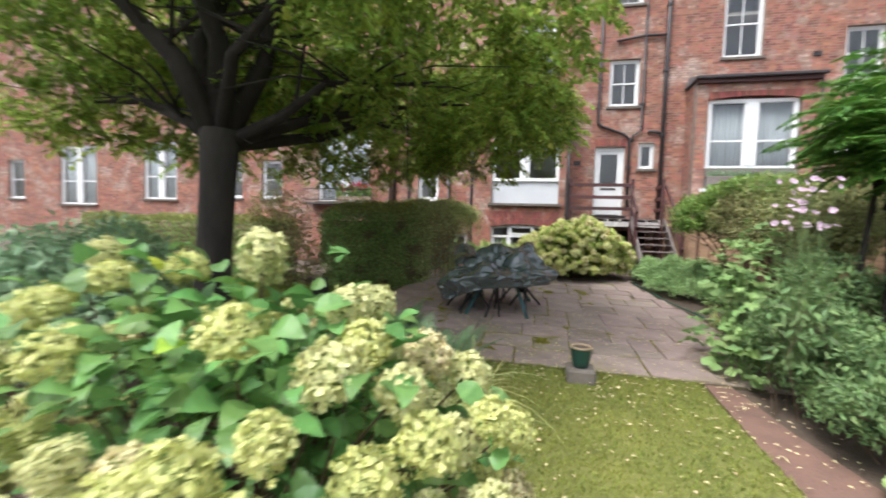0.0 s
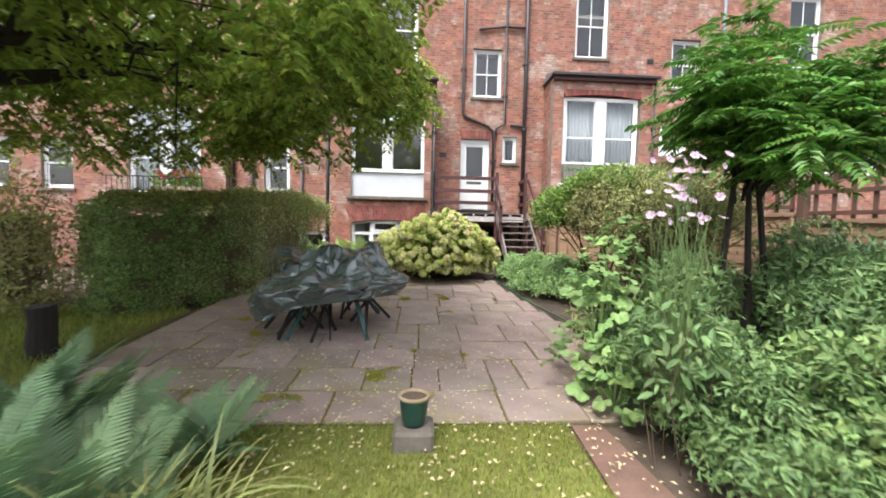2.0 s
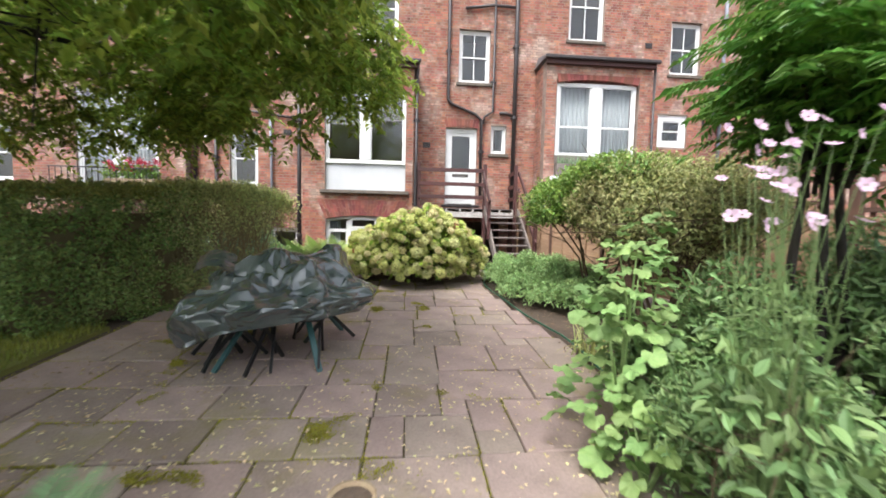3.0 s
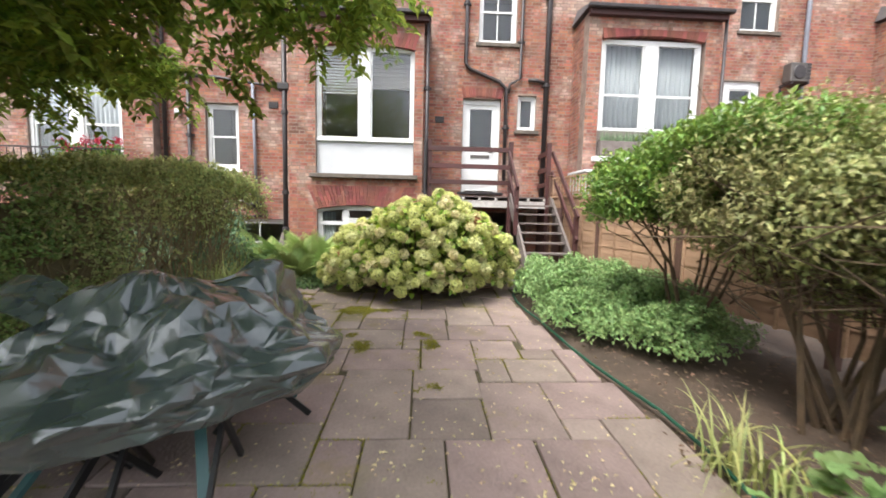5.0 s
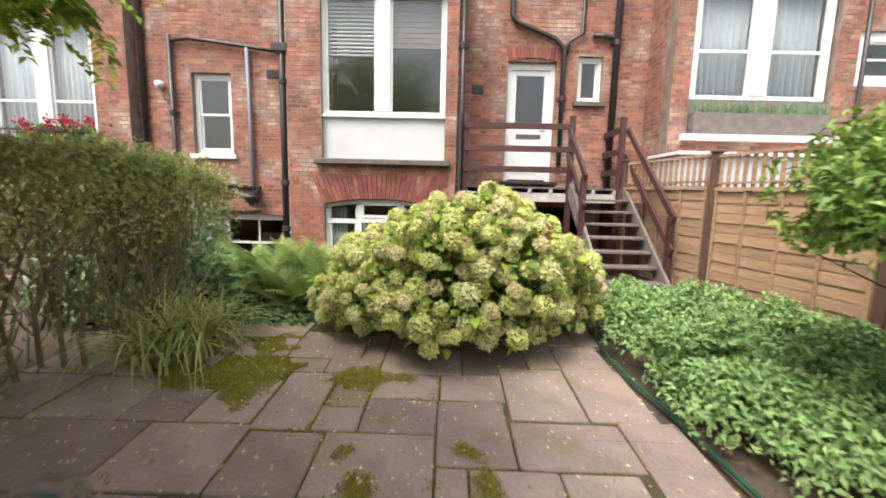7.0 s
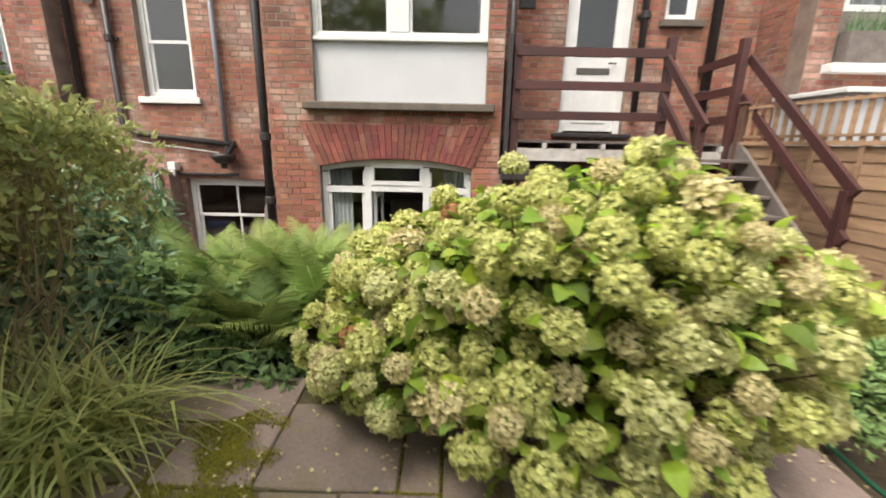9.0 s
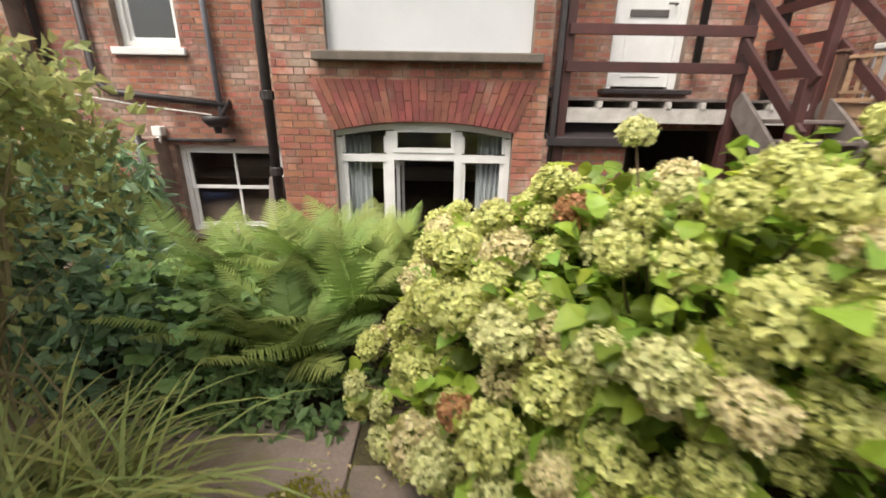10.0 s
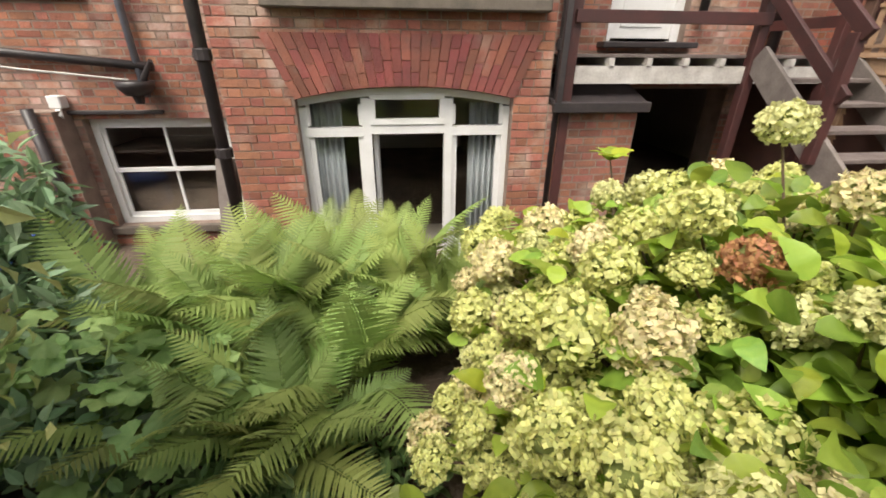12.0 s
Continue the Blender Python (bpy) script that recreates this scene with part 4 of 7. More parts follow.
# ---- timber landing and stairs ----
DF, DT = 13.40, 1.93
deck = thing("timber_landing", "raised timber landing with maroon rails before the back door", "landing")
for k in range(8):
    y = DF + 0.02 + k * 0.118
    part("deck_board", Geo().box(0.86, 3.62, y, y + 0.108, DT - 0.03, DT), TREAD, deck, bevel=0.004)
part("front_joist", Geo().box(0.88, 3.60, DF - 0.005, DF + 0.04, DT - 0.25, DT - 0.10), WHITEWOOD, deck, "flaking white front joist")
for x in np.linspace(0.95, 3.5, 8):
    part("joist_end", Geo().box(x - 0.025, x + 0.025, DF - 0.02, MAIN - 0.02, DT - 0.098, DT - 0.032), WHITEWOOD, deck)
for x in (0.92, 2.71, 3.56):
    part("post", Geo().box(x - 0.045, x + 0.045, DF - 0.05, DF + 0.04, -0.1 if x < 3 else 0.3, 3.12), MAROON, deck, bevel=0.005)
part("post", Geo().box(0.88, 0.96, MAIN - 0.12, MAIN - 0.03, -0.1, 3.0), MAROON, deck)
for z in (2.93, 2.56, 2.22):
    part("rail", Geo().box(0.90, 2.74, DF - 0.085, DF - 0.05, z - 0.05, z + 0.05), MAROON, deck, bevel=0.004)
    part("side_rail", Geo().beam((3.56, DF, z), (3.60, MAIN - 0.02, z), 0.035, 0.1), MAROON, deck)
flight = thing("timber_stairs", "open timber stairs with worn treads and maroon handrails", "stairs")
SY, SZ, NS = 11.62, 0.47, 8
for k in range(NS - 1):
    t = (k + 1) / NS
    y, z = SY + (DF - SY) * (k + 0.45) / NS, SZ + (DT - SZ) * t
    part("tread", Geo().box(2.74, 3.56, y - 0.10, y + 0.14, z - 0.035, z), TREAD, flight, bevel=0.005)
for x in (2.71, 3.59):
    part("stringer", Geo().beam((x, SY - 0.02, SZ + 0.06), (x, DF - 0.06, DT - 0.02), 0.045, 0.24), GREYWOOD, flight, "weathered grey stringer", bevel=0.004)
for x, end in ((2.66, 0.42), (3.64, 0.04)):
    ye, ze = SY + (DF - SY) * end, SZ + (DT - SZ) * end
    for up in (0.98, 0.55):
        part("handrail", Geo().beam((x, ye, ze + up), (x, DF - 0.02, DT + up), 0.045, 0.1), MAROON, flight, bevel=0.004)
    part("newel", Geo().box(x - 0.04, x + 0.04, ye + 0.05, ye + 0.13, ze - 0.02 if end < 0.1 else ze + 0.05, ze + 1.0), MAROON, flight, bevel=0.004)
part("bottom_step", Geo().box(2.62, 3.68, SY - 0.32, SY + 0.02, 0.4, 0.52), BLOCKSTONE, flight, "stone bottom step", bevel=0.01)
ledge = thing("lead_ledge", "black edged sloping cover on the low outshot", "ledge")
part("cover_board", Geo().add([(0.78, BLOCK - 0.07, 1.52), (1.7, BLOCK - 0.07, 1.52), (1.7, BLOCK + 0.55, 1.74), (0.78, BLOCK + 0.55, 1.74), (0.78, BLOCK - 0.07, 1.49), (1.7, BLOCK - 0.07, 1.49), (1.7, BLOCK + 0.55, 1.71), (0.78, BLOCK + 0.55, 1.71)],
     [(0, 1, 2, 3), (7, 6, 5, 4), (0, 4, 5, 1), (1, 5, 6, 2), (2, 6, 7, 3), (3, 7, 4, 0)]), IRON, ledge)
part("front_edge", Geo().box(0.77, 1.71, BLOCK - 0.12, BLOCK - 0.075, 1.44, 1.53), IRON, ledge, bevel=0.006)
part("post", Geo().box(0.79, 0.84, BLOCK - 0.12, BLOCK - 0.07, 1.53, 3.1), IRON, ledge)
# dark boards added under the landing to block light and deepen the shade
lin = thing("boarded_back", "added dark brown boards that keep the space under the landing dark", "boarding", kind="structure")
part("shade_soffit", Geo().box(1.7, 3.58, DF + 0.06, MAIN - 0.02, DT - 0.14, DT - 0.11), DARKDOOR, lin)
part("shade_side_board", Geo().box(3.62, 3.65, 12.6, MAIN - 0.02, -0.1, 1.7), DARKDOOR, lin)
flash = thing("lead_flashing", "dark lead strip over the basement window", "flashing")
part("strip", Geo().box(-3.98, -3.05, MAIN - 0.06, MAIN - 0.012, 1.33, 1.37), IRON, flash, bevel=0.006)
pipe("pier_pipe", "black pipe down the brick pier", [(-4.12, MAIN - 0.32, 1.42), (-4.08, MAIN - 0.32, -0.1)], 0.05, IRON)

# the neighbour's low white extension beyond the fence
ext = thing("neighbour_extension", "low white extension with a pale flat roof beyond the fence", "extension", kind="structure")
part("wall", Geo().box(4.05, 7.4, 12.5, BAY - 0.03, 0.3, 2.42), PANEL, ext)
part("roof", Geo().box(4.0, 7.5, 12.42, BAY - 0.03, 2.424, 2.48), WHITE, ext, bevel=0.01)

# ---- fence along the boundary ----
FA, FB = Vector((3.6, 13.3, 0)), Vector((5.62, 1.42, 0))
fdir = (FB - FA).normalized()
fang = math.degrees(math.atan2(fdir.y, fdir.x))
panel_w = 1.78


fence = thing("garden_fence", "brown larch-lap fence topped with square trellis", "fence")
slat_m = Geo().box(0.03, panel_w - 0.03, -0.012, 0.0, 0, 0.135).mesh("slat", FENCE)
batten_m = Geo().box(0, 0.035, 0.018, 0.04, 0.08, 1.42).mesh("batten", FENCE)
pale_m = Geo().box(0, 0.045, 0.0, 0.018, 1.46, 1.86).mesh("trellis_upright", FENCE)
upright_m = Geo().box(0, 0.04, 0.0, 0.018, 1.46, 2.02).mesh("trellis_upright", FENCEPOST)
dark_bar_m = Geo().box(0.03, panel_w - 0.03, 0.018, 0.036, 0, 0.045).mesh("trellis_bar", FENCEPOST)
bar_m = Geo().box(0.03, panel_w - 0.03, 0.018, 0.034, 0, 0.026).mesh("trellis_bar", FENCE)
rail_m = Geo().box(0.02, panel_w - 0.02, -0.02, 0.045, 1.42, 1.46).mesh("fence_panel", FENCE)
post_m = Geo().box(-0.045, 0.045, -0.045, 0.045, -0.1, 1.90).mesh("post", FENCEPOST, 0.006)
cap_m = Geo().box(-0.06, 0.06, -0.06, 0.06, 1.90, 1.93).mesh("cap", FENCEPOST, 0.008)
for k in range(7):
    a = FA + fdir * (k * 1.87 + 0.05)
    z = ground_z(3.5, a.y)
    p = part("fence_panel", rail_m, FENCE, fence)
    p.matrix_local = pose(a.x + fdir.x * 0.045, a.y + fdir.y * 0.045, z + 0.02, 0, 0, fang + 180) @ Matrix.Translation((-panel_w, 0, 0))
    for j in range(11):
        o = part("slat", slat_m, FENCE, p)
        o.matrix_local = Matrix.Translation((0, 0.012 if j % 2 else 0.016, 0.1 + j * 0.118)) @ Matrix.Rotation(0.07, 4, "X")
    for x in (0.03, 0.46, 0.89, 1.32, panel_w - 0.06):
        part("batten", batten_m, FENCE, p).location = (x, 0, 0)
        part("batten", batten_m, FENCE, p).location = (x, -0.06, 0)
    for j in range(16 if k < 2 else 10):
        part("trellis_upright", pale_m if k < 2 else upright_m, FENCE, p).location = (0.05 + j * (0.11 if k < 2 else 0.18), 0, 0)
    for h in (1.5, 1.82) if k < 2 else (1.50, 1.73, 1.98):
        part("trellis_bar", bar_m if k < 2 else dark_bar_m, FENCE, p).location = (0, 0, h)
    q = part("post", post_m, FENCEPOST, fence)
    q.matrix_local = pose(a.x, a.y, z, 0, 0, fang)
    part("cap", cap_m, FENCEPOST, q)

# the boundary on the other side and behind, plain walls that close the place
wall("wall_garden_back", "plain brick wall closing the garden", -14, 12, -0.6, 2.2, -7.0, 0.25, bricks=False)

# ---- lawn, path and patio ----
def sloped(g, x0, x1, y0, y1, h0, h1):
    """A slab that follows the slope of the garden."""
    c = [(x, y, ground_z(x, y) + h) for h in (h0, h1) for y in (y0, y1) for x in (x0, x1)]
    return g.add(c, [(0, 2, 3, 1), (4, 5, 7, 6), (0, 1, 5, 4), (2, 6, 7, 3), (0, 4, 6, 2), (1, 3, 7, 5)])


lawn = tagged(part("lawn", sloped(Geo(), -1.1, 1.52, -6.9, 4.19, -0.06, -0.02), TURF, label="mossy yellow-green lawn strewn with petals"), category="lawn", kind="structure")
nb = 60000
gx, gy = rng.uniform(-1.1, 1.53, nb), 4.2 - 5.2 * rng.random(nb) ** 1.15
gz = np.array([ground_z(x, y) for x, y in zip(gx, gy)]) - 0.022
gr = part("grass", strip_blades("grass", np.column_stack([gx, gy, gz]), rng.uniform(0, 6.28, nb), rng.uniform(0.018, 0.045, nb), rng.uniform(0.003, 0.006, nb), rng.uniform(0.2, 1.6, nb), GRASS, 2), GRASS, label="short yellow-green grass of the lawn")
tagged(gr, category="grass", kind="stuff")
tagged(part("far_lawn", sloped(Geo(), -9.0, -2.75, 4.5, 7.3, -0.05, 0.0), TURF, label="bright neglected lawn beyond the tree"), category="lawn", kind="structure")
fx, fy = rng.uniform(-7.0, -2.75, 14000), rng.uniform(4.5, 7.3, 14000)
fz = np.array([ground_z(x, y) for x, y in zip(fx, fy)])
tagged(part("far_grass", strip_blades("far_grass", np.column_stack([fx, fy, fz]), rng.uniform(0, 6.28, 14000), rng.uniform(0.05, 0.12, 14000), rng.uniform(0.006, 0.012, 14000), rng.uniform(0.2, 1.5, 14000), GRASS, 2), GRASS, label="longer bright grass beyond the tree"), category="grass", kind="stuff")
g = Geo()
path = [(4.17, 1.56, 1.78), (3.4, 1.53, 1.86), (2.8, 1.52, 1.99), (1.6, 1.55, 2.15), (0.0, 1.6, 2.3), (-3, 1.6, 2.4)]
for (ya, a0, a1), (yb, b0, b1) in zip(path, path[1:]):
    g.add([(a0, ya, ground_z(0, ya) - 0.015), (a1, ya, ground_z(0, ya) - 0.015), (b1, yb, ground_z(0, yb) - 0.015), (b0, yb, ground_z(0, yb) - 0.015),
           (a0, ya, ground_z(0, ya) - 0.06), (a1, ya, ground_z(0, ya) - 0.06), (b1, yb, ground_z(0, yb) - 0.06), (b0, yb, ground_z(0, yb) - 0.06)], [(3, 2, 1, 0), (4, 5, 6, 7), (0, 1, 5, 4), (2, 3, 7, 6), (1, 2, 6, 5), (3, 0, 4, 7)])
tagged(part("path", g, EDGING, label="narrow reddish earth path beside the lawn"), category="path", kind="structure")

patio = tagged(part("patio", sloped(sloped(Geo(), -2.6, 2.08, 4.19, 10.45, -0.07, -0.018), 0.6, 3.75, 10.45, 11.9, -0.07, -0.018), MOSS, label="mossy bed between old stone paving slabs"), category="patio", kind="structure")


def patio_edge(y):
    """The right edge of the paving swings in towards the house."""
    return 2.42 - 0.36 * min(max((y - 6.8) / 2.5, 0), 1) ** 0.8 if y < 10 else 2.06 + (y - 10) * 0.3


# courses of slabs: y from, y to, then the joints across
prng = random.Random(5)
slabs = []


def course(y0, y1, *xs):
    slabs.extend((a, y0, b - a, y1 - y0) for a, b in zip(xs, xs[1:]))


course(4.20, 4.71, -2.58, -1.95, -1.35, -0.78, -0.2, 0.41, 1.11, 1.72, 2.42)
course(4.71, 5.18, -2.58, -1.75, -1.15, -0.6, 0.0, 0.41, 0.65, 1.12)
course(4.71, 4.97, 1.12, 1.40)
course(4.97, 5.42, 1.12, 1.40)
course(4.71, 5.40, 1.40, 2.42)
course(5.18, 5.69, -2.58, -2.0, -1.4, -0.75, -0.15, 0.43, 0.92)
course(5.18, 5.42, 0.92, 1.12)
course(5.42, 5.97, 0.92, 1.68)
course(5.40, 5.97, 1.68, 2.42)
course(5.69, 6.63, 0.47, 0.95)
course(5.69, 6.25, -2.58, -1.9, -1.25, -0.6, 0.0, 0.47)
course(6.25, 6.80, -2.58, -2.1, -1.5, -0.85, -0.3, 0.2)
course(6.25, 6.63, 0.2, 0.47)
course(5.97, 6.62, 0.95, 1.49, 2.0)
course(5.97, 6.85, 2.0, 2.42)
course(6.63, 7.12, 0.74, 1.24)
course(6.62, 7.38, 1.24, 1.73)
course(6.62, 6.85, 1.73, 2.0)
course(6.85, 7.39, 1.73, 2.42)
course(6.63, 7.58, 0.2, 0.74)
course(6.80, 7.50, -2.58, -1.8, -1.1, -0.45, 0.2)
course(7.12, 7.60, 0.74, 1.26)
course(7.39, 7.82, 1.28, 1.53, 2.05)
course(7.39, 8.04, 2.05, 2.42)
course(7.60, 8.29, 0.80, 1.29)
course(7.58, 8.04, 0.14, 0.80)
course(7.50, 8.04, -2.58, -2.0, -1.35, -0.7, 0.14)
course(7.82, 8.28, 1.29, 1.72)
course(7.82, 8.04, 1.72, 2.05)
course(8.04, 8.75, 1.78, 2.42)
course(8.04, 8.29, 0.62, 0.80)
course(8.04, 8.57, -0.52, -0.05, 0.62)
course(8.04, 8.62, -2.58, -1.8, -1.15, -0.52)
course(8.29, 8.96, 0.62, 1.08)
course(8.29, 8.73, 1.08, 1.78)
course(8.57, 8.84, -0.16, 0.13)
course(8.57, 9.32, -0.55, -0.16)
course(8.84, 9.32, -0.16, 0.13)
course(8.57, 8.96, 0.13, 0.62)
course(8.62, 9.18, -2.58, -2.0, -1.4, -0.98, -0.55)
course(8.96, 9.34, 0.13, 0.63, 1.10)
course(8.75, 9.48, 1.10, 1.62, 2.14)
course(9.18, 9.57, -2.58, -1.9, -1.2, -0.76)
course(9.32, 9.57, -0.76, -0.30, 0.14)
course(9.34, 9.80, 0.14, 0.80, 1.36)
course(9.48, 9.98, 1.36, 1.63, 2.18)
course(9.57, 9.98, -2.58, -1.75, -1.18, -0.70)
course(9.57, 10.15, -0.70, -0.05, 0.14)
course(9.80, 10.4, 0.14, 0.80, 1.36)
course(9.98, 10.4, -2.58, -1.6, -0.70)
course(9.98, 10.55, 1.36, 1.9, 2.60)
course(10.4, 11.1, 0.6, 1.2, 1.9)
course(10.55, 11.15, 1.9, 2.5, 3.2)
course(11.1, 11.75, 0.6, 1.3, 1.9)
course(11.15, 11.75, 1.9, 2.6, 3.2)
slab_mesh = {}
for sx, sy, sw, sd in slabs:
    ex = patio_edge(sy + sd / 2)
    if sx > ex - 0.06:
        continue
    sw2 = min(sw, ex - sx)
    key = (round(sw2, 2), round(sd, 2))
    if key not in slab_mesh:
        g, cut = Geo(), prng.uniform(0.006, 0.016)
        w, d, e = key[0], key[1], 0.006
        rim = [(e + cut, e), (w - e - cut * 0.6, e), (w - e, e + cut * 0.6), (w - e, d - e - cut), (w - e - cut, d - e), (e + cut * 0.5, d - e), (e, d - e - cut * 0.5), (e, e + cut)]
        top = [(x + (0.006 if x < w / 2 else -0.006), y + (0.006 if y < d / 2 else -0.006)) for x, y in rim]
        g.add([(x, y, -0.045) for x, y in rim] + [(x, y, -0.007) for x, y in rim] + [(x, y, 0) for x, y in top],
              [tuple(range(16, 24))] + [(a + k, a + (k + 1) % 8, a + 8 + (k + 1) % 8, a + 8 + k) for a in (0, 8) for k in range(8)])
        slab_mesh[key] = g.mesh("slab", SLAB)
    s = part("slab", slab_mesh[key], SLAB, patio)
    s.location = (sx, sy, ground_z(sx, sy) + prng.uniform(-0.007, 0.006))
    s.rotation_euler = (0.043 + prng.uniform(-0.006, 0.006), prng.uniform(-0.005, 0.005), prng.uniform(-0.008, 0.008))
# moss cushions in the joints
mp = []
while len(mp) < 26000:
    sx, sy, sw, sd = prng.choice(slabs)
    u = prng.random()
    x, y = (sx + u * sw, sy + prng.gauss(0, 0.012)) if prng.random() < 0.5 else (sx + prng.gauss(0, 0.012), sy + u * sd)
    k = noise.noise(Vector((x * 1.7, y * 1.7, 3)))
    if k > 0.02 + 0.3 * prng.random() - (0.2 if x < 0.5 else 0) and 4.2 < y < 10.4 and x < patio_edge(y) - 0.05:
        mp.append((x + prng.gauss(0, 0.03) * (k > 0.3), y + prng.gauss(0, 0.03) * (k > 0.3), ground_z(x, y) - 0.006))
# and cushions spreading over the shaded slabs
while len(mp) < 84000:
    x, y = prng.uniform(-2.3, 1.6), prng.uniform(4.4, 10.4)
    k = noise.noise(Vector((x * 1.9, y * 1.9, 8))) + 0.5 * noise.noise(Vector((x * 6, y * 6, 1)))
    shade = 0.60 - 0.75 * math.exp(-((x + 1.0) ** 2 + (y - 9.5) ** 2) / 0.7) - 0.35 * math.exp(-((x - 0.3) ** 2 + (y - 5.7) ** 2) / 0.35) - 0.2 * math.exp(-((x - 0.1) ** 2 + (y - 8.6) ** 2) / 0.5)
    if k > shade - 0.05 + 0.75 * prng.random() ** 0.7:
        mp.append((x, y, ground_z(x, y) + 0.006))
mp = np.array(mp)
mm = part("moss", strip_blades("moss", mp, rng.uniform(0, 6.28, len(mp)), rng.uniform(0.004, 0.013, len(mp)), rng.uniform(0.006, 0.012, len(mp)), rng.uniform(0.6, 1.9, len(mp)), MOSSTUFT, 2), MOSSTUFT, label="yellow-green moss tufts in the paving joints")
tagged(mm, category="moss", kind="stuff")


def litter(name, label, n, x0, x1, y0, y1, size, mat, bias=None):
    p = np.column_stack([rng.uniform(x0, x1, n), rng.uniform(y0, y1, n), np.zeros(n)])
    if bias is not None:
        p = p[rng.random(n) < bias(p)]
    p[:, 2] = [ground_z(x, y) + 0.012 for x, y in p[:, :2]]
    m = len(p)
    a = rng.uniform(0, 6.28, m)
    d = np.column_stack([np.cos(a), np.sin(a), rng.uniform(-0.1, 0.25, m)])
    ob = part(name, leaves_mesh(name, p, d, np.tile([0.0, 0, 1], (m, 1)) + rng.normal(0, 0.25, (m, 3)), rng.uniform(0.6, 1.3, m) * size, rng.uniform(0.4, 0.8, m) * size, mat), mat, label=label)
    return tagged(ob, category="fallen petals", kind="stuff")


litter("fallen_petals", "pale fallen leaves scattered over lawn and paving", 3600, -2.0, 1.9, 1.0, 6.6, 0.033, PETAL, lambda p: np.exp(-((p[:, 1] - 4.5) / 1.2) ** 2) * 0.75 + 0.15)
litter("bed_litter", "dry brown leaves on the soil under the shrubs", 700, 2.3, 4.3, 5.6, 8.6, 0.042, DEADLEAF)
litter("path_petals", "pale petals on the earth path", 60, 1.5, 2.2, 1.2, 4.2, 0.03, PETAL)
litter("patio_petals", "pale petals scattered over the paving slabs", 1700, -2.2, 2.3, 5.2, 10.2, 0.028, PETAL)
litter("dry_leaves", "dry brown leaves gathered by the hedge and table", 900, -2.5, -0.3, 4.3, 9.4, 0.045, TERRACOTTA, lambda p: np.clip(0.9 - (p[:, 0] + 2.3) * 0.5, 0.05, 1))
hose = thing("garden_hose", "green garden hose lying along the bed", "hose")
hp = [(2.55 - 0.02 * k + 0.05 * math.sin(k * 1.1), 2.0 + 0.45 * k, ground_z(2, 2.0 + 0.45 * k) + 0.015) for k in range(6)]
hp += [(patio_edge(y) + 0.05 + 0.02 * math.sin(y * 3), y, ground_z(2, y) + 0.015) for y in np.arange(4.9, 11.0, 0.4)]
part("hose_run", Geo().tube(hp, 0.013, 8), HOSE, hose, smooth=True)

# ---- pot on its stone ----
PX, PY = 0.44, 3.99
stone = thing("stone_block", "rough grey stone block at the edge of the lawn", "stone block")
sb = Geo().box(PX - 0.13, PX + 0.13, PY - 0.13, PY + 0.13, ground_z(0, PY) - 0.05, ground_z(0, PY) + 0.10)
part("block", sb, BLOCKSTONE, stone, bevel=0.02)
pz = ground_z(0, PY) + 0.10
pot = thing("flower_pot", "dark green glazed flower pot with soil on a stone", "flower pot")
part("body", Geo().lathe([(0.0, pz), (0.068, pz), (0.078, pz + 0.04), (0.094, pz + 0.15), (0.097, pz + 0.175)], PX, PY, 24), POTGREEN, pot, smooth=True)
part("rim", Geo().lathe([(0.097, pz + 0.175), (0.104, pz + 0.182), (0.102, pz + 0.198), (0.087, pz + 0.198), (0.084, pz + 0.178)], PX, PY, 24), TERRACOTTA, pot, "pale worn rim", smooth=True)
part("soil", Geo().lathe([(0.086, pz + 0.18), (0.05, pz + 0.185), (0.0, pz + 0.19)], PX, PY, 16), SOIL, pot)

